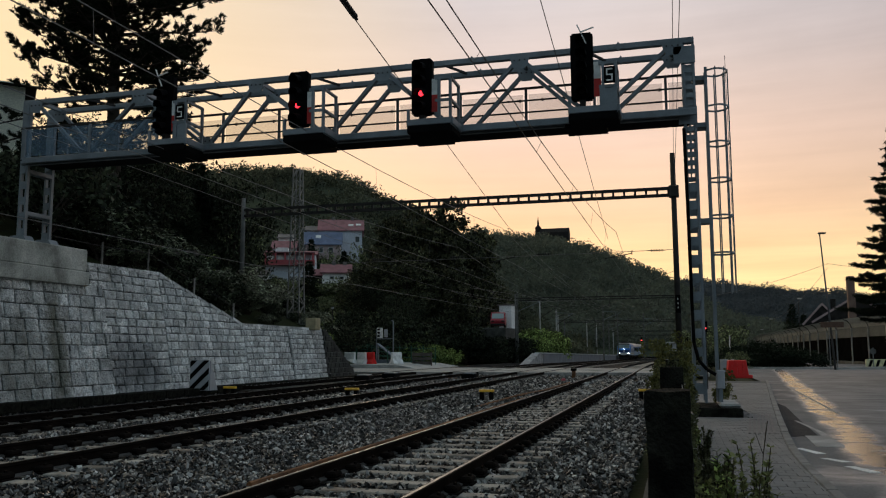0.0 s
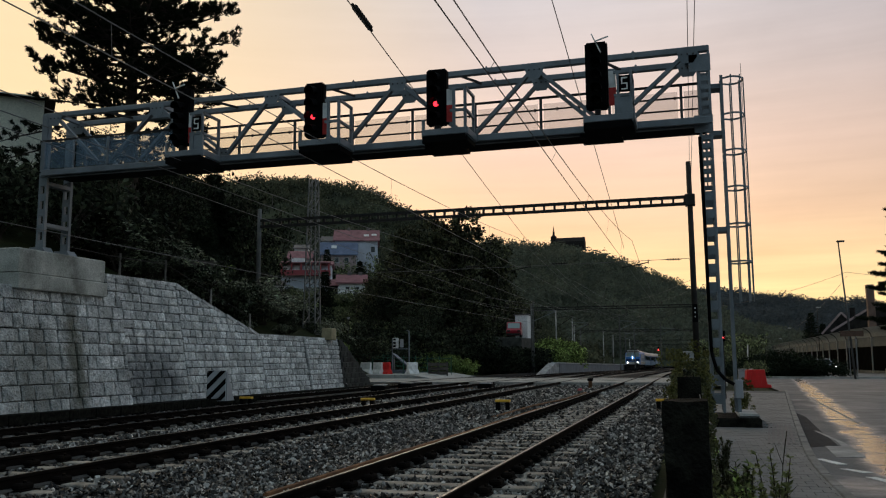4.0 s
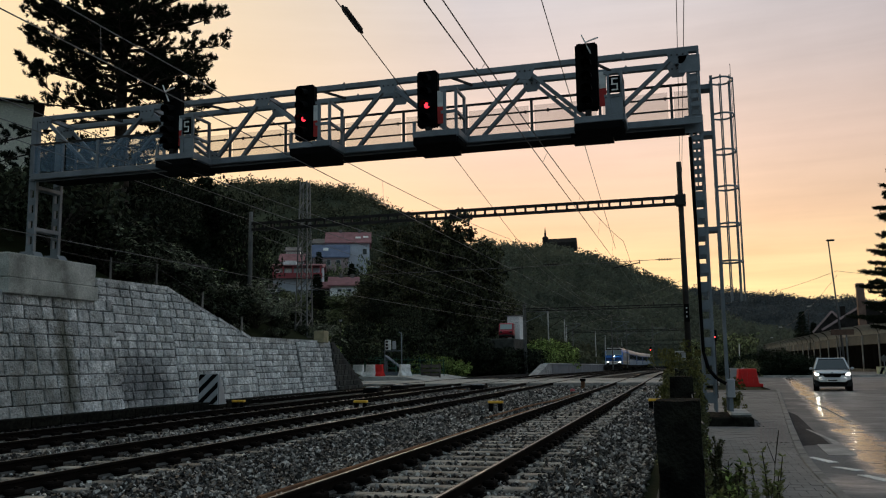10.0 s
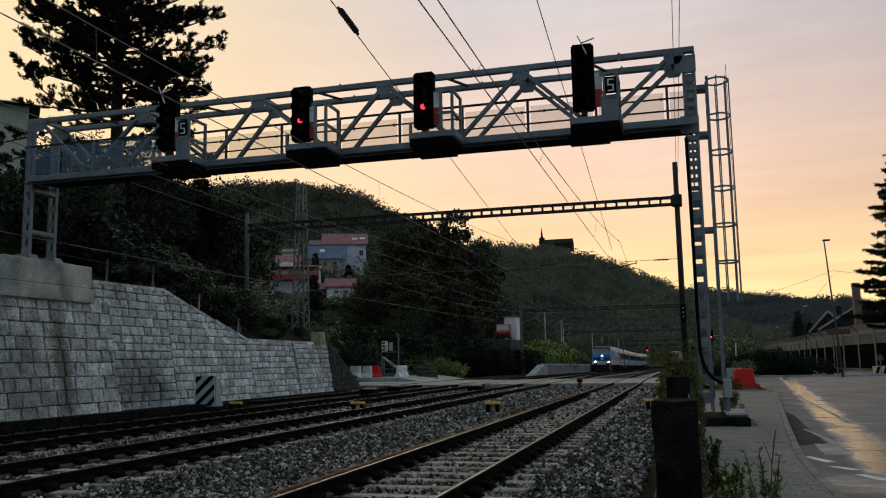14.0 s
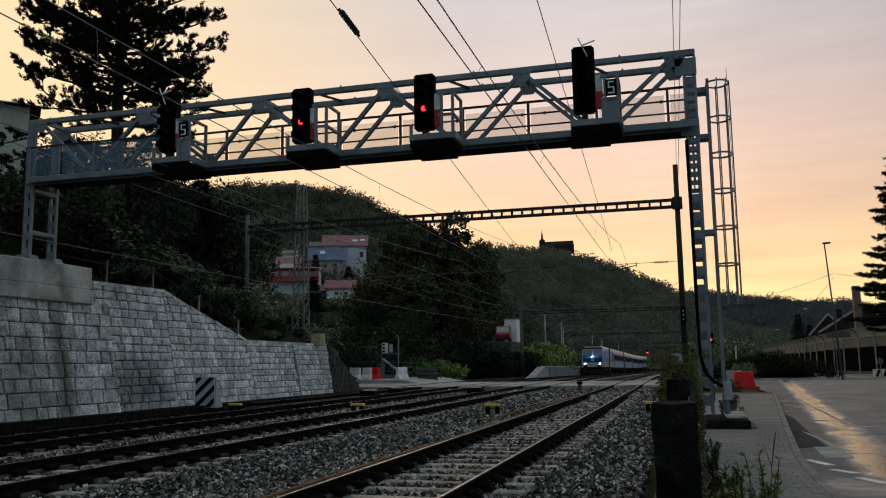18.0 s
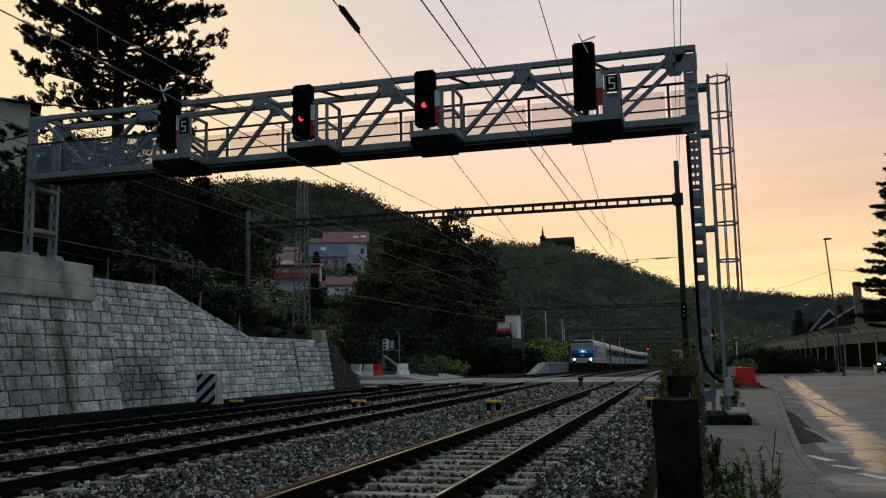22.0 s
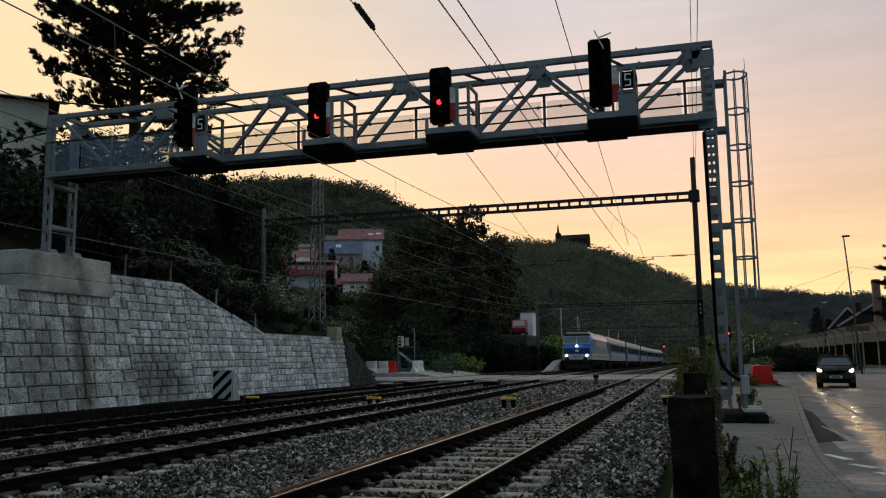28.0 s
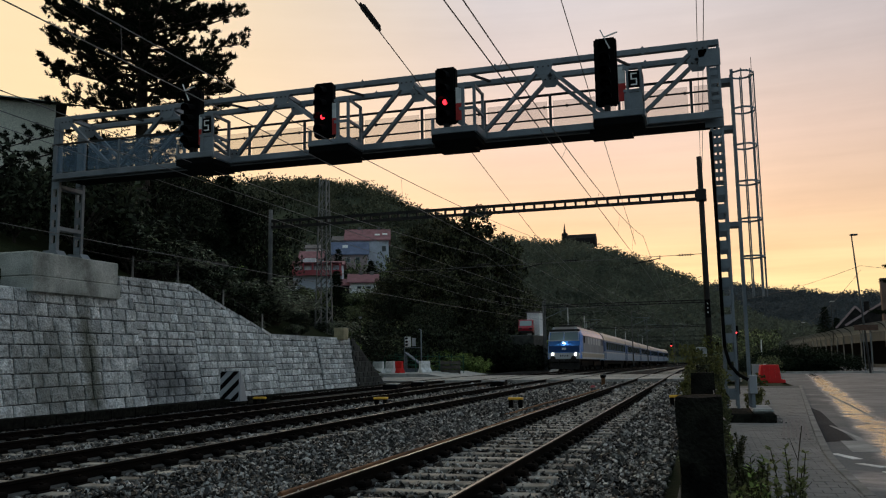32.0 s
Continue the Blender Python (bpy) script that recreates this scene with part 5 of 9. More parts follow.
# ---- hills ----
def hill(name, ridge, r0, r1, step_az, rings, material, seed, label, crowns, leaf, mat_leaf, low=0.03):
    az = [a for a, e in ridge]
    top = [r1 * math.tan(radians(e)) for a, e in ridge]
    A = np.arange(az[0], az[-1] + 0.01, step_az)
    Z = np.interp(A, az, top)
    Z = np.convolve(np.pad(Z, 4, mode="edge"), np.ones(9) / 9, mode="valid")
    vs, fs = [], []
    R = np.linspace(0, 1, rings)
    for i, a in enumerate(A):
        for f in R:
            r = r0 + (r1 * 1.25 - r0) * f
            h = Z[i] * (math.sin(min(1, f / 0.76) * math.pi / 2) ** 1.25 if f < 0.76 else 1 - 0.9 * (f - 0.76)) - 1.0
            x, y = r * math.sin(radians(a)), r * math.cos(radians(a))
            h += (r1 * 0.010) * noise.noise((x / (r1 * 0.06), y / (r1 * 0.06), seed)) * math.sin(f * math.pi)
            vs.append((x, y, h))
    m = len(R)
    for i in range(len(A) - 1):
        for j in range(m - 1):
            fs.append((i * m + j, (i + 1) * m + j, (i + 1) * m + j + 1, i * m + j + 1))
    me = np_mesh(name, vs, fs, material)
    for p in me.polygons:
        p.use_smooth = True
    tagged(new(name, me), label, "hill", kind="structure")
    rng = np.random.default_rng(seed)
    V = np.array(vs).reshape(len(A), m, 3)
    cs, rs = [], []
    while len(cs) < crowns:
        i, j = rng.integers(0, len(A) - 1), rng.integers(int(m * low), int(m * 0.80))
        if abs(A[i] + 16) > 31:
            continue
        u, v = rng.random(2)
        p = V[i, j] * (1 - u) * (1 - v) + V[i + 1, j] * u * (1 - v) + V[i, j + 1] * (1 - u) * v + V[i + 1, j + 1] * u * v
        s = leaf * rng.uniform(0.8, 1.6)
        # one rounded crown: a few clumps over a dome
        for _ in range(4):
            d = rng.normal(size=3)
            d /= np.linalg.norm(d)
            d[2] = abs(d[2]) * 0.9
            cs.append(p + d * s * 0.75)
            rs.append(s * 0.55)
    v, f = leaf_cloud(rng, cs, rs, 17, leaf * 0.31, flat=0.9)
    tagged(new("hill_woods", np_mesh("hill_woods", v, f, mat_leaf)), "dense dark green wood covering the hillside", "woods", kind="stuff")


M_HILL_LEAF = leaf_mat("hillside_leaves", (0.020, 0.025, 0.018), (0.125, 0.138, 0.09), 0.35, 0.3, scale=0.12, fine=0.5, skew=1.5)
# the next two leaf colours are paled to carry the haze of distance
M_HILL_FAR = leaf_mat("haze_paled_leaves", (0.066, 0.080, 0.064), (0.165, 0.185, 0.14), 0.42, 0.06, scale=0.06, fine=0.3)
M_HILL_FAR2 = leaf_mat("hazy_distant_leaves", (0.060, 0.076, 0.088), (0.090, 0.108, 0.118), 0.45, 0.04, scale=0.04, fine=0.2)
hill("wooded_hill", [(-52, 9.4), (-42, 10.4), (-35.5, 10.8), (-30.1, 11.4), (-27.9, 11.7), (-25.3, 11.6), (-22.6, 11.4), (-20.7, 10.8), (-18.8, 9.8), (-17.1, 9.2), (-15.7, 8.4), (-14.3, 7.2), (-12.8, 5.5), (-11, 3.6), (-8, 1.2), (-6, 0.2)],
     150, 380, 0.5, 40, M_WOODS, 3, "steep wooded hill above the houses", 11500, 3.1, M_HILL_LEAF)
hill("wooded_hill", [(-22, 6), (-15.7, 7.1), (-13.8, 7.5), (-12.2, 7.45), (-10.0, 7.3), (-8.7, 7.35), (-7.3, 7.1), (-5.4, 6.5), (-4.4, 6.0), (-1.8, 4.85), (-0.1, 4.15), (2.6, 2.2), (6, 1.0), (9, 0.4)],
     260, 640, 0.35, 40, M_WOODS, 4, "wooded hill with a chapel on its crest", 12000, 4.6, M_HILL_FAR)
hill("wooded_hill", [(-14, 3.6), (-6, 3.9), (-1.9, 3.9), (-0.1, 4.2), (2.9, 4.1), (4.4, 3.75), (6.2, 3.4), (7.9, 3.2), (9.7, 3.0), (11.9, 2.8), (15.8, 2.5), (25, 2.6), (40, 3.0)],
     700, 1500, 0.4, 30, M_FARWOODS, 5, "distant wooded ridge with bluish haze in its colour", 13000, 8.5, M_HILL_FAR2, 0.03)


def make_chapel():
    ch = thing("hilltop_chapel", (-97, 632, 82.5), "small hilltop chapel with a slender spire, dark against the sky", "chapel")
    part("nave", prism(bmesh.new(), [(-5, 0), (5, 0), (5, 6), (0, 9.5), (-5, 6)], 0.2, 22, axis="x"), M_ROOFDARK, ch)
    part("tower", quick_box(-3.2, 0.4, -2, 2, 0, 9), M_ROOFDARK, ch)
    bm = bmesh.new()
    for a, b, ra, rb in ((9, 10.5, 2.2, 2.4), (10.5, 12.0, 2.4, 0.8), (12.0, 13.5, 0.8, 0.8), (13.5, 19, 0.8, 0.06)):
        tube(bm, (-1.4, 0, a), (-1.4, 0, b), ra, rb, seg=8)
    part("spire", bm, M_ROOFDARK, ch)


make_chapel()


# ---- trees and bushes ----
def limb_path(bm, pts, r0, r1, seg=7):
    n = len(pts) - 1
    for i in range(n):
        a, b = r0 + (r1 - r0) * i / n, r0 + (r1 - r0) * (i + 1) / n
        tube(bm, pts[i], pts[i + 1], a, b, seg=seg)


def needle_tufts(rng, at, way, length, per, needle):
    """Shoots set round with short needles: finger-like tufts, each pointing its own way."""
    at, way = np.asarray(at, float), np.asarray(way, float)
    way /= np.linalg.norm(way, axis=1, keepdims=True)
    k = len(at) * per
    idx = np.repeat(np.arange(len(at)), per)
    along = rng.uniform(0, 1, k)
    w = way[idx]
    r = rng.normal(size=(k, 3))
    r -= w * np.sum(r * w, axis=1, keepdims=True)
    r /= np.linalg.norm(r, axis=1, keepdims=True)
    d = w * 0.75 + r
    d /= np.linalg.norm(d, axis=1, keepdims=True)
    side = np.cross(d, rng.normal(size=(k, 3)))
    side /= np.maximum(1e-6, np.linalg.norm(side, axis=1, keepdims=True))
    root = at[idx] + w * (along * length)[:, None]
    n = needle * rng.uniform(0.7, 1.2, k)[:, None]
    v = np.stack([root + side * n * 0.14, root - side * n * 0.14, root + d * n], axis=1).reshape(-1, 3)
    return v, np.arange(k * 3).reshape(-1, 3)


def make_pine():
    rng = np.random.default_rng(21)
    rnd = random.Random(21)
    t = thing("black_pine", (-22.75, 30.2, 5.0), "tall old black pine with a dark open crown", "tree")
    H = 16.6
    trunk = [Vector((0.12 * math.sin(i * 0.9), 0.1 * math.cos(i), H * i / 9)) for i in range(10)]
    bm = bmesh.new()
    limb_path(bm, trunk, 0.34, 0.10, seg=10)
    part("trunk", bm, M_BARK, t, smooth=True)
    at, way = [], []

    def bough(z, a, length, rise, dense, droop=0.0):
        """One limb with forked side twigs; the shoots at their ends turn up."""
        p, d = Vector((0, 0, z)), Vector((math.cos(a), math.sin(a), rise))
        pts = [p]
        for s in range(7):
            d = (d + Vector((rnd.uniform(-0.16, 0.16), rnd.uniform(-0.16, 0.16), rnd.uniform(-0.10, 0.12) - droop))).normalized()
            p = p + d * length / 7
            pts.append(p)
        limbs = bmesh.new()
        limb_path(limbs, pts, 0.085, 0.02, seg=5)
        side = Vector((-d.y, d.x, 0)).normalized()
        for s in range(2, 8):
            for _ in range(dense):
                reach = rnd.uniform(0.25, 1.0) * (1.25 - 0.1 * s)
                q = pts[s] + side * reach * rnd.choice((-1, 1)) + d * rnd.uniform(-0.1, 0.35) + Vector((0, 0, rnd.uniform(-0.12, 0.42)))
                beam(limbs, pts[s], q, 0.022, 0.022)
                for _ in range(5):
                    at.append(pts[s].lerp(q, rnd.uniform(0.45, 1.05)) + Vector((rnd.uniform(-0.14, 0.14), rnd.uniform(-0.14, 0.14), rnd.uniform(-0.04, 0.12))))
                    way.append(d * 0.6 + side * rnd.uniform(-0.7, 0.7) + Vector((0, 0, rnd.uniform(0.1, 0.9))))
        part("limb", limbs, M_BARK, t)

    # bare lower storey: thin boughs with few shoots
    for z, a, ln in ((5.3, 2.6, 3.4), (5.9, 0.4, 3.0), (6.4, 3.7, 3.8), (6.8, 1.6, 3.2), (7.3, 5.6, 3.4), (7.2, 3.0, 4.2), (6.2, 5.0, 3.0), (7.6, 0.1, 3.6), (7.5, 4.3, 3.4), (7.0, 0.7, 3.5), (6.6, 1.1, 3.0), (7.7, 2.2, 3.6), (6.9, 5.9, 3.3), (5.6, 1.3, 2.6)):
        bough(z, a, ln, 0.08, 3)
    # the broad crown
    z = 8.1
    while z < H + 0.3:
        f = (z - 8.1) / (H - 8.1)
        a0 = rnd.uniform(0, 6.28)
        n = 6 if f < 0.7 else 5
        for i in range(n):
            a = a0 + 6.283 * i / n + rnd.uniform(-0.4, 0.4)
            bough(z + rnd.uniform(-0.2, 0.2), a, rnd.uniform(3.3, 4.7) * (1.0 - 0.42 * f * f) * (0.9 if math.cos(a - 0.6) > 0.3 else 0.96), 0.10 + 0.22 * f, 4)
        z += 0.56
    # low boughs drooping over the house's roof
    for z, a, ln in ((6.6, 3.5, 5.6), (5.6, 3.4, 5.9), (4.9, 3.55, 5.0), (4.2, 3.3, 5.4), (3.4, 3.5, 4.6)):
        bough(z, a, ln, 0.05, 4, 0.05)
    v, f = needle_tufts(rng, at, way, 0.20, 36, 0.14)
    ob = new("crown", np_mesh("crown", v, f, M_PINE))
    ob.parent = t


make_pine()


def tree_template(name, seed, height, radius, material, clumps, per, leaf, label, trunk_h=0.3, droop=0.0, flat=0.8, uneven=0.35, shape="leaf"):
    """A tapered trunk with limbs, and a crown of many small leaves in uneven clumps; parked under the ground far behind until copied."""
    rng = np.random.default_rng(seed)
    t = thing(name, (0, -200, -60), label, "tree" if trunk_h > 0.05 else "bush")
    bm = bmesh.new()
    th = height * max(trunk_h, 0.12)
    tube(bm, (0, 0, -0.5), (0.05 * height * 0.2, 0, th), 0.028 * height, 0.02 * height, seg=8)
    cs, rs = [], []
    for i in range(clumps):
        d = rng.normal(size=3)
        d /= np.linalg.norm(d)
        rad = rng.uniform(0.35, 1.0) ** 0.6 * (1 + uneven * rng.normal() * 0.4)
        c = np.array([d[0] * radius * rad, d[1] * radius * rad, th + (height - th) * (0.5 + 0.5 * d[2] * min(1.1, rad))])
        cs.append(c)
        rs.append(radius * rng.uniform(0.16, 0.34))
    for c in cs[:14]:
        m = Vector((c[0] * 0.35, c[1] * 0.35, th + (c[2] - th) * 0.5))
        tube(bm, (0, 0, th * 0.8), m, 0.012 * height, 0.008 * height, seg=5)
        tube(bm, m, Vector(c), 0.008 * height, 0.003 * height, seg=5)
    part("trunk", bm, M_BARK, t)
    v, f = leaf_cloud(rng, cs, rs, per, leaf, flat=flat, droop=droop, shape=shape)
    ob = new("crown", np_mesh("crown", v, f, material))
    ob.parent = t
    return t


def arching_shrub(name, seed, height, radius, material, label, stems=24, leaf=0.19):
    """Long stems that rise and arch over, set with narrow leaves along their upper part."""
    rng = np.random.default_rng(seed)
    t = thing(name, (0, -200, -60), label, "bush")
    wood = bmesh.new()
    vs, fs = [], []
    for i in range(stems):
        a, reach, top = rng.uniform(0, 6.283), radius * rng.uniform(0.25, 1.0), height * rng.uniform(0.55, 1.0)
        out = np.array([math.cos(a), math.sin(a), 0.0])
        side = np.array([-out[1], out[0], 0.0])
        pts = [out * reach * q + np.array([0, 0, top * math.sin(q * 2.35)]) + side * 0.25 * math.sin(q * 3 + i) for q in np.linspace(0, 1, 9)]
        for p, q in zip(pts, pts[1:]):
            tube(wood, p, q, 0.012, 0.009, seg=3)
        for k in range(2, 8):
            for _ in range(15):
                c = pts[k] + (pts[min(8, k + 1)] - pts[k]) * rng.random()
                w = rng.choice((-1, 1))
                d = out * rng.uniform(0.3, 0.9) + side * w * rng.uniform(0.4, 1.0) + np.array([0, 0, rng.uniform(-0.45, 0.05)])
                d /= np.linalg.norm(d)
                n = np.cross(d, np.array([0, 0, 1.0]) + rng.normal(size=3) * 0.35)
                n /= max(1e-6, np.linalg.norm(n))
                l = leaf * rng.uniform(0.6, 1.4)
                m = len(vs)
                vs += [c, c + d * l * 0.5 + n * l * 0.16, c + d * l, c + d * l * 0.5 - n * l * 0.16]
                fs.append((m, m + 1, m + 2, m + 3))
    part("stem", wood, M_BARK, t)["kind"] = "stuff"
    ob = new("leaves", np_mesh("leaves", np.array(vs), fs, material))
    ob.parent = t
    return t


def crowned_tree(name, seed, height, radius, material, label, lobes=10, clumps=26, per=44, leaf=0.42):
    """A stout trunk whose limbs end in rounded lobes, each lobe a dome of leaf clumps."""
    rng = np.random.default_rng(seed)
    t = thing(name, (0, -200, -60), label, "tree")
    bm = bmesh.new()
    th = height * 0.2
    tube(bm, (0, 0, -1.0), (0, 0, th), 0.03 * height, 0.022 * height, seg=9)
    cs, rs = [], []
    for i in range(lobes):
        f = i / (lobes - 1)
        a = i * 2.4 + rng.uniform(-0.3, 0.3)
        out = radius * (0.78 - 0.62 * f) * rng.uniform(0.8, 1.15)
        c = np.array([math.cos(a) * out, math.sin(a) * out, height * (0.28 + 0.56 * f)])
        lr = radius * rng.uniform(0.42, 0.56) * (1 - 0.25 * f)
        m = Vector(c) * 0.5 + Vector((0, 0, th * 0.4))
        tube(bm, (0, 0, th * 0.8), m, 0.014 * height, 0.009 * height, seg=5)
        tube(bm, m, Vector(c), 0.009 * height, 0.004 * height, seg=5)
        for _ in range(clumps):
            d = rng.normal(size=3)
            d /= np.linalg.norm(d)
            cs.append(c + d * lr * rng.uniform(0.55, 1.0) * np.array([1, 1, 0.85]))
            rs.append(lr * rng.uniform(0.2, 0.34))
    part("trunk", bm, M_BARK, t)
    v, f = leaf_cloud(rng, cs, rs, per, leaf, flat=0.8)
    ob = new("crown", np_mesh("crown", v, f, material))
    ob.parent = t
    return t


def plant(template, x, y, scale, turn=0.0, z=None, group="", squash=1.0, label=""):
    z = land(x, y) - 0.05 if z is None else z
    ob = copy_thing(template, Matrix.Identity(4))
    ob.matrix_basis = pose(x, y, z, 0, 0, turn) @ Matrix.Diagonal((scale, scale, scale * squash, 1))
    if group:
        ob["group"] = group
    if label:
        ob["label"] = label
    return ob


def remove_thing(ob):
    for o in (*ob.children_recursive, ob):
        bpy.data.objects.remove(o)


def clear_of_houses(x, y, h):
    """No crown rises in front of the hillside houses."""
    d = math.hypot(x, y)
    return not (-29.3 < math.degrees(math.atan2(x, y)) < -19.8 and y < 150 and land(x, y) + h > 1.3 + d * 0.084)


def low_shrub(x, y, h):
    """Shrubs on the bank stay below the line of sight to the lower houses."""
    a = math.degrees(math.atan2(x, y))
    limit = 0.080 - 0.0068 * max(0.0, a + 28.6)
    return not (-29.6 < a < -18.9 and land(x, y) + h > 1.2 + math.hypot(x, y) * limit)


def make_plants():
    rnd = random.Random(17)
    big = crowned_tree("broadleaf_tree", 31, 16.0, 6.3, M_LIME, "large dark broadleaf tree with a dense rounded crown")
    big2 = crowned_tree("broadleaf_tree", 37, 16.0, 6.3, M_LIME, "large dark broadleaf tree with a lobed crown", lobes=11)
    oak2 = tree_template("broadleaf_tree", 32, 13.0, 5.0, M_LEAF_SHADE, 110, 54, 0.40, "dark broadleaf tree with an uneven crown", 0.2, uneven=0.6)
    bush = tree_template("bush", 33, 3.0, 1.9, M_LEAF, 60, 34, 0.21, "dense dark green bush on the bank", 0.02)
    deep = tree_template("bush", 39, 3.2, 2.0, M_LEAF_SHADE, 48, 30, 0.26, "dense bush on the bank, its green darkened as in shade", 0.02)
    bush2 = arching_shrub("bush", 34, 2.3, 2.4, M_LEAF4, "dark green shrub with long arching twigs on the bank")
    small = tree_template("broadleaf_tree", 38, 11.0, 4.4, M_LEAF, 64, 30, 0.62, "dark broadleaf tree on the hillside", 0.15, uneven=0.5)
    green = tree_template("bush", 35, 4.0, 2.6, M_LEAF2, 70, 60, 0.28, "bright green shrub below the trees", 0.02)
    juniper = tree_template("juniper_hedge", 36, 2.2, 3.0, M_SPRUCE, 80, 80, 0.22, "low dark spreading juniper on the island", 0.02, flat=0.6)
    # the big trees by the crossing
    for k, (x, y, top, s) in enumerate(((-27.3, 100, 20.6, 1.0), (-33.6, 101, 18.6, 0.92), (-30.9, 103, 20.2, 1.0), (-24.0, 102, 17.0, 0.85), (-37.4, 104, 14.5, 0.7), (-29.0, 92, 12.5, 0.75), (-33.8, 92, 11.5, 0.7), (-24.4, 92, 10.5, 0.62), (-20.9, 106, 9.0, 0.5))):
        z = land(x, y) - 0.3
        plant((big, big2)[k % 2], x, y, s, rnd.uniform(0, 360), z=z, group="trees by the crossing", squash=(top - z) / (16.0 * s))
    # tall dark trees on the bank behind the signal bridge
    for x, y, top, s in ((-30.6, 42, 12.4, 0.6), (-27.4, 43.5, 12.3, 0.62), (-25.0, 44, 11.2, 0.5), (-34.5, 44, 13.8, 0.62)):
        z = land(x, y) - 0.3
        plant(oak2, x, y, s, rnd.uniform(0, 360), z=z, group="trees on the bank", squash=(top - z) / (13.0 * s))
    # trees of the bank behind the wall
    for x, y, s in ((-26.5, 38, 0.42), (-30, 47, 0.42), (-37, 57, 0.42), (-41, 66, 0.46), (-32, 36, 0.28), (-36, 42, 0.3), (-23.5, 34, 0.36), (-26.5, 82, 0.42), (-23.5, 70, 0.36), (-33, 88, 0.42), (-66, 100, 0.5), (-74, 128, 0.5), (-78, 172, 0.5), (-60, 178, 0.45), (-92, 170, 0.6), (-88, 140, 0.5), (-43, 140, 0.6), (-38, 132, 0.6), (-82, 150, 0.5), (-68, 140, 0.3), (-64.5, 116, 0.26), (-27.0, 46, 0.34), (-29, 55, 0.3)):
        if clear_of_houses(x, y, 11.5 * s):
            plant(oak2, x, y, s, rnd.uniform(0, 360), group="trees on the bank")
    for i in range(64):
        y = rnd.uniform(62, 178)
        x = y * math.tan(radians(rnd.uniform(-41, -20.5)))
        s = rnd.uniform(0.55, 0.95)
        if clear_of_houses(x, y, 10 * s) and not (y > 112 and -80 < x < -45):
            plant(small, x, y, s, rnd.uniform(0, 360), group="trees on the hillside", squash=rnd.uniform(0.8, 1.1))
    for x, y, top in ((-63.8, 143.5, 19.2), (-61.5, 143.0, 18.9), (-59.6, 144.5, 19.6), (-57.6, 147.5, 20.2), (-55.6, 146.0, 19.6), (-52.6, 116.5, 11.7), (-50.6, 116.0, 11.4), (-48.6, 116.0, 11.6), (-46.6, 116.5, 12.2), (-60.5, 119.0, 12.2), (-57.5, 118.5, 11.6), (-55.0, 118.5, 12.0), (-66.0, 119.0, 14.0), (-70.5, 145.0, 19.4), (-74.0, 145.0, 19.6)):
        z = land(x, y) - 0.3
        plant(small, x, y, 0.5, rnd.uniform(0, 360), z=z, group="trees on the hillside", squash=(top - z) / 5.5)
    for i in range(90):
        y = rnd.uniform(20, 78)
        x = -18.2 - rnd.random() ** 1.3 * 16 - 4.5 * smoothstep(42, 56, y)
        if (y < 24 and x > -19.5) or (abs(x + 17.8) < 1.5 and 33 < y < 38.6):
            continue
        sc = rnd.uniform(0.5, 1.1)
        if low_shrub(x, y, 2.2 * sc):
            plant(deep if x < -20.3 or y < 26 else bush2, x, y, sc, rnd.uniform(0, 360), group="bushes on the bank", squash=rnd.uniform(0.7, 1.0))
    for i in range(60):
        y = rnd.uniform(23.5, 42)
        x = -17.35 - rnd.random() * 2.6
        if x > -19.2 and 33 < y < 38.6:
            continue
        plant(deep if rnd.random() < 0.45 else bush2, x, y, rnd.uniform(0.28, 0.6), rnd.uniform(0, 360), group="bushes on the bank", squash=rnd.uniform(0.7, 1.1))
    for i in range(34):
        y = rnd.uniform(30, 40)
        x = -16.95 - rnd.random() * 2.6
        plant(bush2 if i % 3 else deep, x, y, rnd.uniform(0.16, 0.26), rnd.uniform(0, 360), group="bushes on the bank")
    for i in range(26):
        y = 24.2 + i * 0.52
        plant(bush2, -17.9 - 0.9 * rnd.random() - (0.9 if i % 2 else 0.0), y, rnd.uniform(0.6, 0.95) * (0.75 if 33 < y < 38.6 else 1.0), rnd.uniform(0, 360), group="bushes on the bank")
    for x, y, sc in ((-19.2, 22.4, 0.95), (-20.4, 25.0, 1.05), (-20.0, 20.6, 0.75), (-18.8, 25.6, 0.85), (-22.0, 25.0, 0.8), (-22.6, 28.0, 1.1)):
        plant(deep, x, y, sc, rnd.uniform(0, 360), group="bushes on the bank")
    for i in range(46):
        y = rnd.uniform(60, 118)
        x = -y * rnd.uniform(0.36, 0.52)
        s = rnd.uniform(0.5, 1.0)
        if x < -24 and clear_of_houses(x, y, 2.4 * s):
            plant(bush, x, y, s, rnd.uniform(0, 360), group="bushes on the hillside", squash=rnd.uniform(0.6, 1.0))
    for i in range(26):
        y = rnd.uniform(62, 130)
        x = -21.5 - rnd.random() * 6
        plant(deep, x, y, rnd.uniform(0.8, 1.5), rnd.uniform(0, 360), group="bushes along the line")
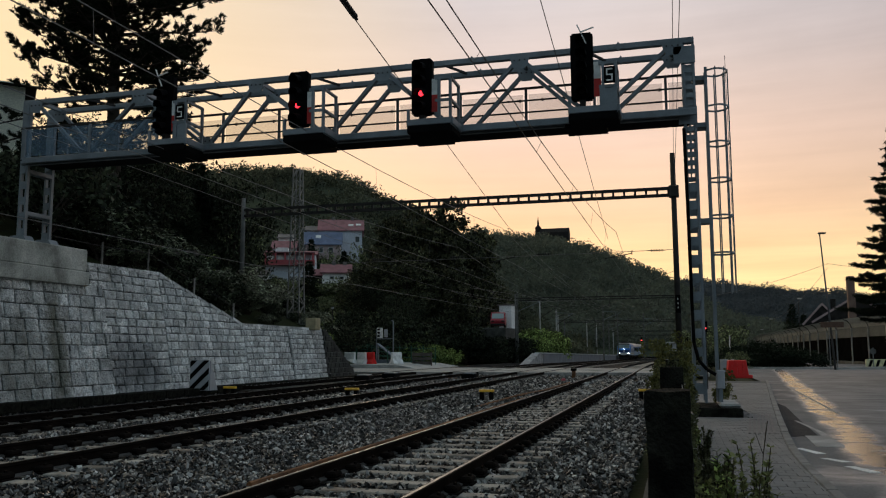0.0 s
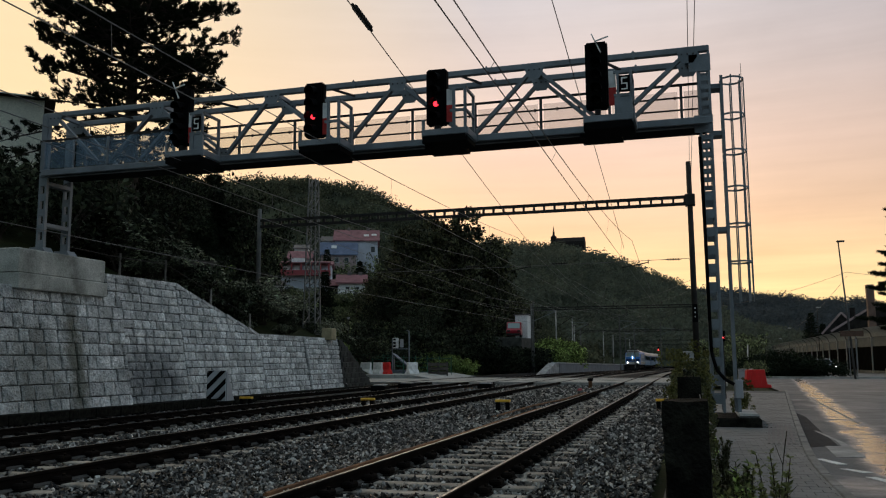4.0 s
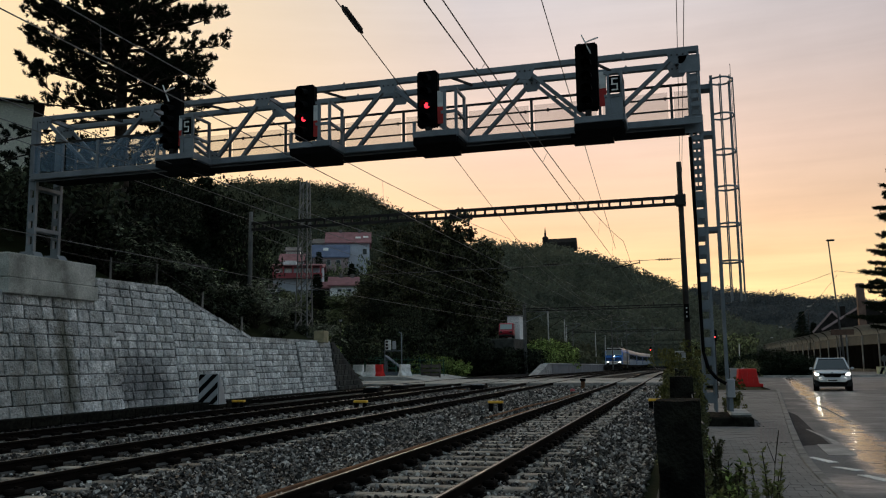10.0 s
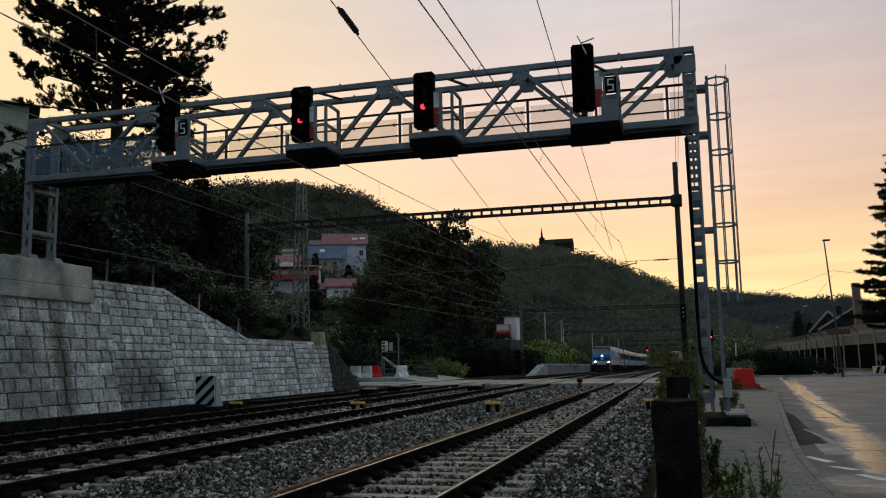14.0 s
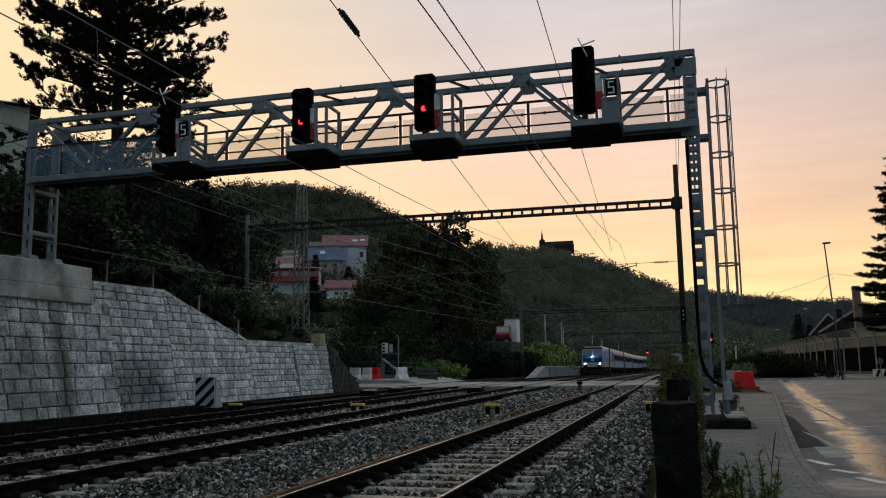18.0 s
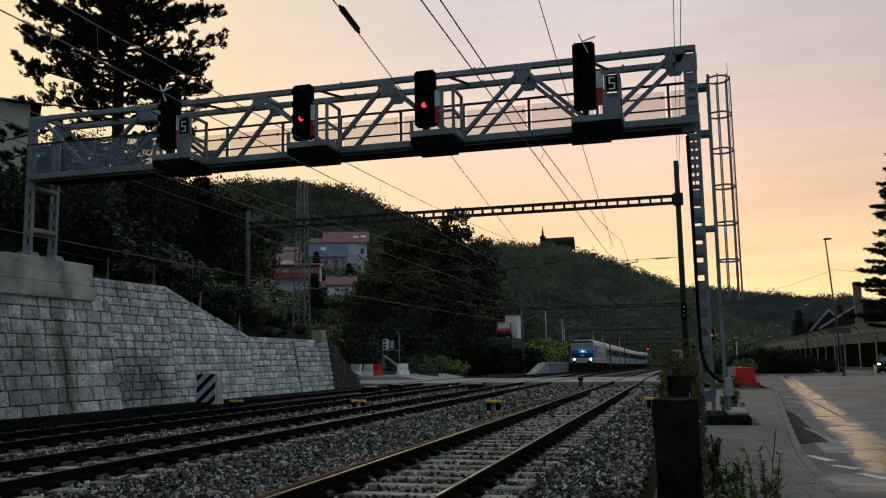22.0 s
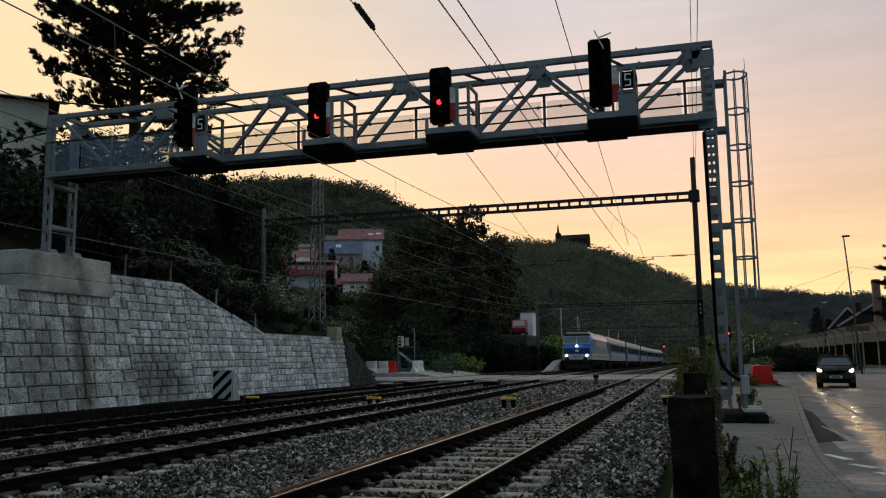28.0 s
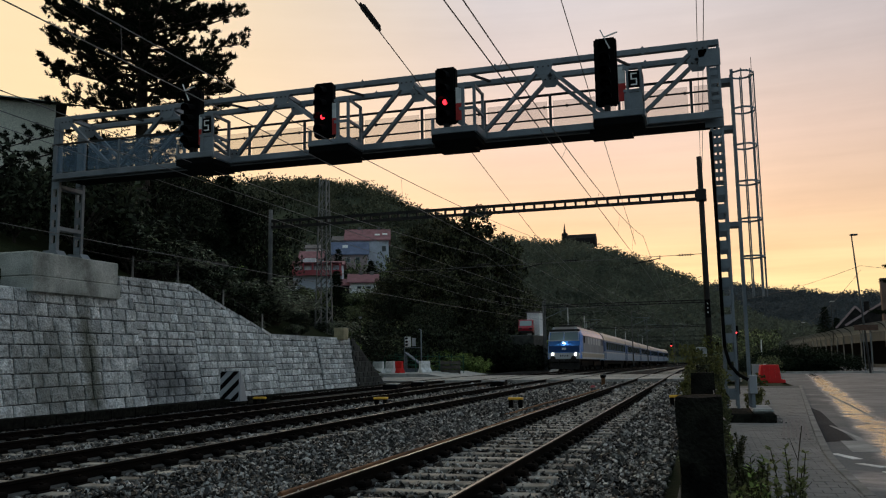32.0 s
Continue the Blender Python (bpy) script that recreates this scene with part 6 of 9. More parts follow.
    for x, y, s in ((-17.6, 39.6, 0.16), (-18.3, 40.8, 0.20), (-17.3, 40.4, 0.15), (-18.8, 42.0, 0.22), (-21.0, 41.5, 0.45), (-25.0, 40.0, 0.45), (-26.0, 42.5, 0.5), (-16.3, 97, 0.85), (-16.1, 100, 1.0), (-15.9, 103.5, 1.05), (-15.5, 108, 0.95), (-16.8, 106, 1.1), (-24.2, 70, 0.45), (-21.5, 69, 0.5), (-20, 70, 0.5), (-18.9, 71, 0.42), (-19.4, 125, 0.9), (-19.6, 140, 0.9)):
        plant(green, x, y, s, rnd.uniform(0, 360), group="green shrubs")
    # shrubs behind the railings of the crossing
    for x, y, s in ((-25.5, 72, 0.9), (-27.2, 70.5, 0.9), (-24.0, 71, 0.8), (-22.6, 70, 0.75), (-21.4, 70.5, 0.7), (-29.2, 70, 0.9), (-20.3, 71, 0.6), (-26.2, 75, 1.1), (-23.4, 75, 1.0), (-28.4, 66, 0.7)):
        plant(bush, x, y, s, rnd.uniform(0, 360), group="bushes along the line", squash=0.9)
    # thick dark growth before the terrace with the van
    for x, y, s in ((-22.6, 88.2, 1.1), (-21.5, 89.2, 1.05), (-20.2, 88.8, 1.08), (-19.0, 89.1, 1.05), (-17.9, 89.4, 1.02), (-17.1, 90.6, 1.0), (-16.9, 92.6, 1.0), (-16.8, 94.8, 0.98), (-19.6, 87.0, 0.8), (-18.2, 87.4, 0.7), (-21.2, 86.6, 0.8), (-23.5, 85.5, 1.0)):
        plant(deep, x, y, s, rnd.uniform(0, 360), group="bushes along the line")
    # uneven dark crowns low behind the first bay of the signal bridge
    for x, y, top, sc in ((-34.2, 38.5, 14.0, 0.40), (-31.6, 39.0, 14.3, 0.38), (-29.2, 38.5, 13.6, 0.37), (-27.0, 39.0, 12.6, 0.36)):
        z = land(x, y) - 0.3
        plant(oak2, x, y, sc, rnd.uniform(0, 360), z=z, group="trees on the bank", squash=(top - z) / (13.0 * sc))
    for x, y, s, q in ((5.0, 72, 0.85, 0.75), (7.4, 73, 1.0, 0.85), (9.2, 72, 0.8, 0.7), (6.2, 75.5, 1.0, 0.9), (3.6, 70.5, 0.7, 0.7)):
        plant(juniper, x, y, s, rnd.uniform(0, 360), z=-0.35, group="junipers on the island", squash=q)
    for x, y, s in ((3.6, 58, 0.5), (4.0, 92, 1.3), (2.6, 84, 0.9), (6, 120, 1.6)):
        plant(bush, x, y, s, rnd.uniform(0, 360), group="bushes beyond the road")
    for i in range(16):
        plant(bush, rnd.uniform(2.2, 9), rnd.uniform(150, 330), rnd.uniform(1.6, 2.6), rnd.uniform(0, 360), group="bushes beyond the road")
    for i in range(8):
        plant(bush, rnd.uniform(-5.6, -4.9) + 5.9, rnd.uniform(96, 170), rnd.uniform(0.4, 0.7), rnd.uniform(0, 360), group="bushes along the line")
    for o in (deep, big, big2, small, oak2, bush, bush2, green, juniper):
        remove_thing(o)


make_plants()


def make_spruce(x, y, z, height, radius, seed, label, per=26, skirt=0.9, needle=0.16):
    """Whorls of drooping boughs with hanging twigs; the tips turn up again."""
    rng = np.random.default_rng(seed)
    t = thing("spruce", (x, y, z), label, "tree", "spruces")
    part("trunk", tube(bmesh.new(), (0, 0, -0.6), (0, 0, height), 0.018 * height, 0.01, seg=8), M_BARK, t)
    at, way = [], []
    limbs = bmesh.new()
    h = skirt
    while h < height - 0.15:
        f = h / height
        for i in range(7):
            a = 2 * math.pi * i / 7 + rng.uniform(0, 1.2)
            length = max(0.12, radius * (1 - f) ** 0.92 * rng.uniform(0.5, 1.15))
            out = Vector((math.cos(a), math.sin(a), 0))
            side = Vector((-out.y, out.x, 0))
            drop = rng.uniform(0.10, 0.26)
            pts = [Vector((0, 0, h)) + out * length * q + Vector((0, 0, -drop * length * math.sin(q * 2.2))) for q in (0.0, 0.35, 0.7, 1.0)]
            limb_path(limbs, pts, 0.03, 0.01, seg=4)
            n = max(2, int(length / (0.13 if per > 30 else 0.22)))
            for k in range(n):
                q = 0.18 + 0.82 * (k + rng.random()) / n
                seg = min(2, int(q * 3))
                c = pts[seg].lerp(pts[seg + 1], q * 3 - seg if q < 1 else 1.0)
                for _ in range(2):
                    sw = rng.uniform(-1, 1) * 0.32 * length * (1.05 - q)
                    at.append(c + side * sw)
                    way.append(out * 0.5 + side * np.sign(sw) * 0.5 + Vector((0, 0, -0.45 + 0.5 * q)))
        h += 0.034 * height * (1.15 - 0.45 * f)
    at.append(Vector((0, 0, height - 0.2)))
    way.append(Vector((0, 0, 1)))
    part("branchwork", limbs, M_BARK, t)
    v, f = needle_tufts(rng, at, way, 0.34 + 0.006 * height, per, needle)
    ob = new("crown", np_mesh("crown", v, f, M_SPRUCE))
    ob.parent = t


make_spruce(12.0, 50.0, -0.3, 14.0, 4.5, 51, "tall dark spruce beside the road", 40, skirt=3.5)
for x, y, top, r, k in ((-31.4, 42.0, 12.9, 2.9, 57), (-28.6, 43.0, 12.6, 2.8, 58), (-26.0, 42.0, 12.3, 2.6, 59), (-27.2, 38.5, 11.0, 2.4, 48), (-24.4, 38.0, 9.6, 2.2, 49)):
    make_spruce(x, y, land(x, y) - 0.2, top - land(x, y), r, k, "dark dense conifer on the bank behind the wall", 30, 0.5)
make_spruce(21.2, 172.0, 1.5, 8.4, 3.0, 52, "small dark conifer behind the noise barrier", 20)
make_spruce(23.4, 174.0, 1.5, 6.3, 2.4, 53, "small dark conifer behind the noise barrier", 20)


# ---- houses ----
def make_house(name, x, y, z, w, d, h, roof_h, wall_m, roof_m, turn, label, floors=2, cols=4, ridge="x", small=False):
    hs = thing(name, (x, y, z), label, "house", turn=turn)
    part("wall", quick_box(-w / 2, w / 2, -d / 2, d / 2, -7, h), wall_m, hs)
    o = 0.5
    if ridge == "x":
        bm = prism(bmesh.new(), [(-d / 2 - o, h - 0.2), (d / 2 + o, h - 0.2), (0, h + roof_h)], -w / 2 - o, w / 2 + o, axis="x")
    else:
        bm = prism(bmesh.new(), [(-w / 2 - o, h - 0.2), (w / 2 + o, h - 0.2), (0, h + roof_h)], -d / 2 - o, d / 2 + o, axis="y")
    roof = part("roof", bm, roof_m, hs)
    if not small:
        part("chimney", quick_box(w * 0.2, w * 0.2 + 0.7, -0.4, 0.4, h + roof_h * 0.4, h + roof_h + 0.9), M_ROOFDARK, roof)
    if ridge == "y":
        for sx in (-1, 1):
            part("bargeboard", beam(bmesh.new(), (sx * (w / 2 + o), -d / 2 - o - 0.05, h - 0.1), (0, -d / 2 - o - 0.05, h + roof_h + 0.1), 0.08, 0.28), M_WALLPINK, roof, "pale board along the gable's edge")
    fh = h / floors
    for i in range(floors):
        for j in range(cols):
            cx = -w / 2 + w * (j + 0.5) / cols
            cz = fh * (i + 0.5)
            if small and i:
                continue
            win = part("window", quick_box(cx - 0.65, cx + 0.65, -d / 2 - 0.06, -d / 2 + 0.02, cz - 0.7, cz + 0.7), M_WHITE, hs)
            part("pane", quick_box(cx - 0.54, cx + 0.54, -d / 2 - 0.075, -d / 2 - 0.05, cz - 0.6, cz + 0.6), M_PANE, win)
            cy = -d / 2 + d * (j + 0.5) / cols
            win = part("window", quick_box(w / 2 - 0.02, w / 2 + 0.06, cy - 0.6, cy + 0.6, cz - 0.7, cz + 0.7), M_WHITE, hs)
            part("pane", quick_box(w / 2 + 0.05, w / 2 + 0.075, cy - 0.5, cy + 0.5, cz - 0.6, cz + 0.6), M_PANE, win)
    return hs


M_WALLBLUE = mat("pale_blue_grey_plaster", (0.52, 0.56, 0.63), 0.9, scale=0.5, fine=10, vary=0.12)
M_WALLWHITE = mat("greyish_white_plaster", (0.80, 0.80, 0.79), 0.9, scale=0.5, fine=10, vary=0.12)
M_DARKBOARD = mat("dark_grey_boards", ((0.035, 0.037, 0.04), (0.06, 0.062, 0.066)), 0.85, scale=1.0, fine=9)
M_WALLPINK = mat("dull_pink_plaster", (0.40, 0.31, 0.315), 0.9, scale=0.5, fine=10, vary=0.15)
M_SLATE = mat("blue_grey_sheet_roof", ((0.10, 0.13, 0.21), (0.16, 0.20, 0.31)), 0.6, scale=0.8, fine=8)
M_ROOFGREY = mat("grey_brown_roof", ((0.13, 0.12, 0.12), (0.19, 0.175, 0.17)), 0.85, scale=0.8, fine=8)


def hill_house(x0, x1, y, d, z0, ze, zr, wall_m, roof_m, label, windows=(), chimneys=(), over=0.4, skylights=()):
    """A house with its ridge along the slope; windows are (x, z, width, height) on the front."""
    hs = thing("house", ((x0 + x1) / 2, y, z0), label, "house", "houses on the hillside", turn=21)
    w, h, r = x1 - x0, ze - z0, zr - z0
    part("wall", quick_box(-w / 2, w / 2, 0, d, -6, h), wall_m, hs)
    roof = part("roof", prism(bmesh.new(), [(-over, h - 0.25), (d / 2, r), (d + over, h - 0.25), (d + over, h - 0.05), (d / 2, r + 0.2), (-over, h - 0.05)], -w / 2 - over, w / 2 + over, axis="x"), roof_m, hs)
    part("gable", prism(bmesh.new(), [(0, h - 0.3), (d, h - 0.3), (d / 2, r - 0.02)], -w / 2 + 0.01, w / 2 - 0.01, axis="x"), wall_m, hs)
    for cx in chimneys:
        part("chimney", quick_box(cx - 0.3, cx + 0.3, d / 2 - 0.3, d / 2 + 0.3, r - 0.3, r + 0.6, bevel=0.04), M_ROOFGREY, roof)
    for cx, f in skylights:
        p, n = Vector((cx, d / 2 * f - over * (1 - f), (h - 0.05) + (r - h + 0.25) * f)), Vector((0, -(r - h), d / 2)).normalized()
        part("skylight", beam(bmesh.new(), p + n * 0.03 - Vector((0.5, 0, 0)), p + n * 0.03 + Vector((0.5, 0, 0)), 0.8, 0.1, up=tuple(n)), M_WHITE, roof)
    for cx, cz, ww, wh in windows:
        win = part("window", quick_box(cx - ww / 2, cx + ww / 2, -0.05, 0.02, cz - wh / 2, cz + wh / 2), M_GREYBOX0, hs)
        part("pane", quick_box(cx - ww / 2 + 0.09, cx + ww / 2 - 0.09, -0.07, -0.045, cz - wh / 2 + 0.09, cz + wh / 2 - 0.09), M_PANE, win)
    return hs


hill_house(-65.9, -57.7, 151, 8, 17.5, 24.3, 26.7, M_WALLBLUE, M_ROOF, "large pale blue-grey house with a maroon roof on the hillside", ((3.2, 5.0, 0.9, 1.2), (3.9, 2.8, 0.8, 1.1)), (-1.6, 2.2), skylights=((1.9, 0.45), (3.4, 0.5)))
hill_house(-69.3, -66.9, 152, 6, 17.5, 24.6, 25.7, M_WALLBLUE, M_ROOFGREY, "narrow pale house with a grey-brown roof among trees", ((0.2, 5.9, 0.8, 1.0),))
hill_house(-66.8, -60.3, 146.5, 4, 16.5, 21.1, 23.4, M_WALLPINK, M_SLATE, "dull pink annex with a blue-grey sheet roof and a skylight", ((-1.9, 3.5, 0.8, 1.1), (-0.3, 3.5, 0.8, 1.1), (1.5, 3.4, 0.9, 1.2)), skylights=((-0.9, 0.6),))
hill_house(-74.4, -70.2, 148, 6, 16.0, 20.8, 22.4, M_WALLBLUE, M_ROOF, "small pale house with a dull red roof among trees", ((-1.0, 3.8, 0.8, 1.0),))
hill_house(-77.3, -74.6, 156, 6, 17.0, 24.0, 24.9, M_WALLWHITE, M_ROOFGREY, "narrow white house half hidden by trees", ((0.4, 5.8, 0.8, 1.0),))
hill_house(-65.0, -60.6, 118, 5, 9.0, 13.0, 13.7, M_WALLWHITE, M_ROOFGREY, "low white house half hidden by shrubs", ((-0.6, 2.9, 0.8, 0.9), (1.1, 2.9, 0.8, 0.9)))
# the house with the long red balcony
bh = hill_house(-62.3, -54.6, 122, 6, 9.6, 16.4, 17.0, M_WALLBLUE, M_ROOF, "blue-grey house with a long red balcony below the larger one", ((-2.4, 2.6, 0.9, 1.2), (0.2, 2.6, 0.9, 1.2), (2.4, 2.5, 1.0, 1.2)))
part("balcony", quick_box(-3.85, 3.85, -1.1, -0.06, 4.9, 5.75), M_PLASTER_RED, bh, "red boarded balcony front")
part("balcony_roof", quick_box(-3.9, 3.9, -1.2, 0.0, 6.85, 7.0), M_ROOF, bh)
for q in (-3.7, -2.2, -0.7, 0.8, 2.3, 3.6):
    part("balcony_post", quick_box(q - 0.14, q + 0.14, -1.1, -0.95, 5.76, 6.84), M_PLASTER_RED, bh)
for q in (-3.0, -1.5, 0.1, 1.6):
    part("balcony_window", quick_box(q - 0.45, q + 0.45, -0.1, -0.051, 5.85, 6.6), M_WALLWHITE, bh)
part("dormer", quick_box(-2.4, -0.4, 1.0, 3.0, 6.9, 7.9), M_WALLWHITE, bh, "white dormer")
lh = hill_house(-51.9, -47.8, 120, 4.5, 9.6, 13.1, 14.3, M_WALLWHITE, M_ROOF, "low white house with a red roof below the trees", ((-0.6, 2.6, 0.7, 0.5), (0.9, 2.6, 0.7, 0.5)), (-0.4, 1.3))
part("porch", quick_box(-3.6, -2.1, 0.4, 3.0, -4, 3.0), M_ROOFDARK, lh)
part("porch_roof", prism(bmesh.new(), [(-0.2, 2.9), (3.2, 4.1), (3.2, 4.25), (-0.2, 3.05)], -3.8, -1.9, axis="x"), M_ROOF, lh)
make_spruce(-45.2, 100.0, 5.5, 7.2, 2.3, 54, "dark conifer before the houses", 30)
make_spruce(-60.7, 135.0, 13.0, 7.6, 2.6, 55, "dark conifer beside the annex", 18)
make_spruce(-55.4, 137.0, 13.0, 5.6, 2.2, 56, "dark conifer beside the annex", 18)
hut = thing("small_hut", (-18.5, 95, 3.62), "small white hut beside the raised road", "hut")
part("wall", quick_box(-0.9, 0.5, 0, 2.3, 0.0, 2.6), M_WALLWHITE, hut)
part("shed_roof", quick_box(-1.1, 0.65, -0.1, 2.45, 2.6, 2.72), M_ROOFGREY, hut)
def make_van():
    """A small red van parked on the raised road, nose towards the crossing."""
    v = thing("red_van", (-19.0, 92.6, 3.62), "red delivery van parked before a small white hut", "van", turn=8)
    side = [(-1.6, 0.25), (-1.75, 0.75), (-1.45, 0.95), (-0.95, 1.62), (-0.6, 1.72), (1.7, 1.72), (1.75, 0.25)]
    bm = prism(bmesh.new(), side, -0.78, 0.78, axis="x")
    bmesh.ops.bevel(bm, geom=list(bm.edges), offset=0.07, segments=2, affect="EDGES")
    part("body", bm, mat("red_van_paint", (0.34, 0.02, 0.035), 0.4, scale=2, fine=20, vary=0.15, bump=0.0, grain=0.12), v)
    part("windscreen", beam(bmesh.new(), (0, -1.44, 1.0), (0, -1.0, 1.56), 1.3, 0.03, up=(0, -1, 1)), M_WINDSCREEN, v, "windscreen with the sky's reflection in its colour")
    for s in (-1, 1):
        part("side_window", quick_box(s * 0.79 - 0.012, s * 0.79 + 0.012, -0.85, 0.0, 1.0, 1.52), M_PANE, v)
        part("headlight", quick_box(s * 0.55 - 0.14, s * 0.55 + 0.14, -1.78, -1.68, 0.62, 0.78, bevel=0.02), M_LENS_OFF, v)
        for y in (-1.1, 1.1):
            part("wheel", tube(bmesh.new(), (s * 0.62, y, 0.28), (s * 0.8, y, 0.28), 0.28, seg=14), M_RUBBER, v)
    part("bumper", quick_box(-0.74, 0.74, -1.83, -1.7, 0.25, 0.45, bevel=0.03), M_RUBBER, v)


# the reflected sky is put into the base colour of this glass
M_WINDSCREEN = glass("sky_toned_windscreen", (0.26, 0.33, 0.33), 0.2)
make_van()
single("raised_road", quick_box(-22.5, -17.8, 90.4, 97.5, -0.3, 3.62, bevel=0.1), M_DARKSTONE, "dark stone terrace carrying a raised road beside the line", "terrace", kind="structure")
make_house("house", -35.9, 32.8, 7.2, 9.0, 8.0, 6.85, 0.5, M_PLASTER_YEL, M_ROOFDARK, 43, "cream house with a dark roof on the bank above the wall", 2, 4, small=True)
make_house("house", 21.8, 140, 0.3, 4.6, 5, 4.6, 2.9, M_WALLPINK, M_ROOFDARK, -14, "narrow tan house with a steep dark gable behind the noise barrier", 2, 2, "y")
make_house("house", 24.0, 128, 0.3, 10.0, 7, 4.6, 3.2, M_DARKBOARD, M_ROOFDARK, -11, "dark boarded house with a wide gable behind the noise barrier", 1, 3, "y", small=True)
single("brick_stack", quick_box(20.95, 21.8, 116.2, 117.1, 0.0, 10.3, bevel=0.03), mat("brown_brick", (0.19, 0.125, 0.10), 0.9, scale=1, fine=10), "tall brown brick chimney stack beside a dark house", "chimney")


# ---- noise barrier, lamp post and roadside things ----
M_GREYPANE = mat("cloudy_pane", (0.13, 0.138, 0.135), 0.75, scale=1, fine=15, vary=0.2, bump=0.0, spec=0.1)
M_CLEARTOP = mesh_mat("dusty_clear_pane", (0.56, 0.54, 0.48), 0.35)


def make_barrier():
    nb = thing("noise_barrier", (0, 0, 0), "curved noise barrier of dark panels with a yellowed clear top", "noise barrier")
    ctrl = [(22.8, 67.0), (18.2, 84.0), (16.4, 98.0), (15.7, 112.0), (15.3, 130.0), (15.4, 154.0), (16.5, 190.0), (21.0, 250.0)]
    pts = []
    for (x0, y0), (x1, y1) in zip(ctrl, ctrl[1:]):
        n = max(1, round(math.hypot(x1 - x0, y1 - y0) / 4.8))
        pts += [(x0 + (x1 - x0) * i / n, y0 + (y1 - y0) * i / n) for i in range(n)]
    pts.append(ctrl[-1])
    for i, (x, y) in enumerate(pts):
        more = 0.38 * smoothstep(125.0, 82.0, y)
        hb, hd, hm, ht = -0.02, 2.1 + more * 0.7, 3.0 + more * 0.85, 3.85 + more
        bm = bmesh.new()
        q = pts[min(i + 1, len(pts) - 1)]
        p0 = pts[max(i - 1, 0)]
        d = Vector((q[0] - p0[0], q[1] - p0[1], 0)).normalized()
        nrm = Vector((d.y, -d.x, 0))
        if nrm.x > 0:
            nrm = -nrm
        part("post", beam(bmesh.new(), (x - 0.06, y, -0.3), (x - 0.06, y, hm), 0.16, 0.16), M_CONC, nb, "pale post")
        # the clear top bends over towards the road in three steps
        bend = [Vector((x, y, hm + (ht - hm) * a)) + nrm * b for a, b in ((0.0, 0.0), (0.45, 0.12), (0.8, 0.40), (1.0, 0.80))]
        for p, q in zip(bend, bend[1:]):
            beam(bm, p, q, 0.11, 0.11)
        part("curved_rib", bm, M_DARKSTEEL, nb)
        if i + 1 < len(pts):
            x2, y2 = pts[i + 1]
            a, b = Vector((x, y, 0)), Vector((x2, y2, 0))
            part("panel", beam(bmesh.new(), a + Vector((0, 0, (hb + hd) / 2)), b + Vector((0, 0, (hb + hd) / 2)), 0.08, hd - hb), M_BARRIER, nb)
            part("grey_pane", beam(bmesh.new(), a + Vector((0, 0, (hd + hm) / 2)), b + Vector((0, 0, (hd + hm) / 2)), 0.03, hm - hd), M_GREYPANE, nb, "cloudy grey pane")
            part("concrete_base", beam(bmesh.new(), a + Vector((0, 0, -0.22)), b + Vector((0, 0, -0.22)), 0.22, 0.38), M_CONCDARK, nb)
            bm = bmesh.new()
            rows = [[bm.verts.new(e + Vector((0, 0, hm + (ht - hm) * u)) + nrm * w) for e in (a, b)] for u, w in ((0.0, 0.03), (0.45, 0.15), (0.8, 0.43), (1.0, 0.83))]
            for r0, r1 in zip(rows, rows[1:]):
                bm.faces.new((r0[0], r0[1], r1[1], r1[0]))
            bmesh.ops.solidify(bm, geom=list(bm.faces), thickness=0.02)
            part("clear_panel", bm, M_CLEARTOP, nb)
    return nb


make_barrier()


def make_lamp_post(x, y, z, h, label, lean=0.0):
    lp = thing("street_lamp", (x, y, z), label, "street lamp", "street lamps")
    far = y > 100
    part("pole", tube(bmesh.new(), (-lean * 0.3, 0, 0), (lean, 0, h), 0.05 if far else 0.08, 0.03 if far else 0.045, seg=10), M_DARKSTEEL if far else M_GALVDARK, lp, smooth=True)
    bm = bmesh.new()
    box(bm, lean - 0.12, lean + 0.42, -0.14, 0.14, h - 0.02, h + 0.10, bevel=0.05)
    part("lamp_head", bm, M_GREYBOX0 if far else M_GALVDARK, lp)


make_lamp_post(10.48, 64.8, -0.3, 9.65, "tall slender street lamp with a flat head, unlit", -0.42)
make_lamp_post(14.3, 110, -0.3, 7.5, "distant street lamp over the road")
make_lamp_post(15.0, 150, -0.3, 6.4, "distant street lamp over the road")
make_lamp_post(15.8, 175, -0.3, 5.2, "distant street lamp over the road")


def make_red_barrier(x, y, turn, w=1.1, h=0.86):
    rb = thing("red_road_barrier", (x, y, -0.17), "red water-filled plastic road barrier at the pavement's end", "road barrier", turn=turn)
    bm = bmesh.new()
    prism(bm, [(-w / 2, 0), (w / 2 + 0.12, 0), (w / 2 + 0.12, 0.15), (w / 2 - 0.06, 0.17), (w / 2 - 0.16, h), (-w / 2 + 0.14, h), (-w / 2 + 0.05, 0.17), (-w / 2, 0.15)], -0.22, 0.22)
    bmesh.ops.bevel(bm, geom=list(bm.edges), offset=0.025, segments=1, affect="EDGES")
    part("body", bm, M_PLASTIC_RED, rb)
    part("filler_cap", tube(bmesh.new(), (-0.2, 0, h), (-0.2, 0, h + 0.05), 0.06, seg=10), M_WHITE, rb, "white cap")
    for q in (-0.25, 0.0, 0.25):
        part("rib", quick_box(q - 0.04, q + 0.04, -0.25, -0.2, 0.22, h - 0.14), M_PLASTIC_RED, rb)


make_red_barrier(2.75, 43.5, 10)


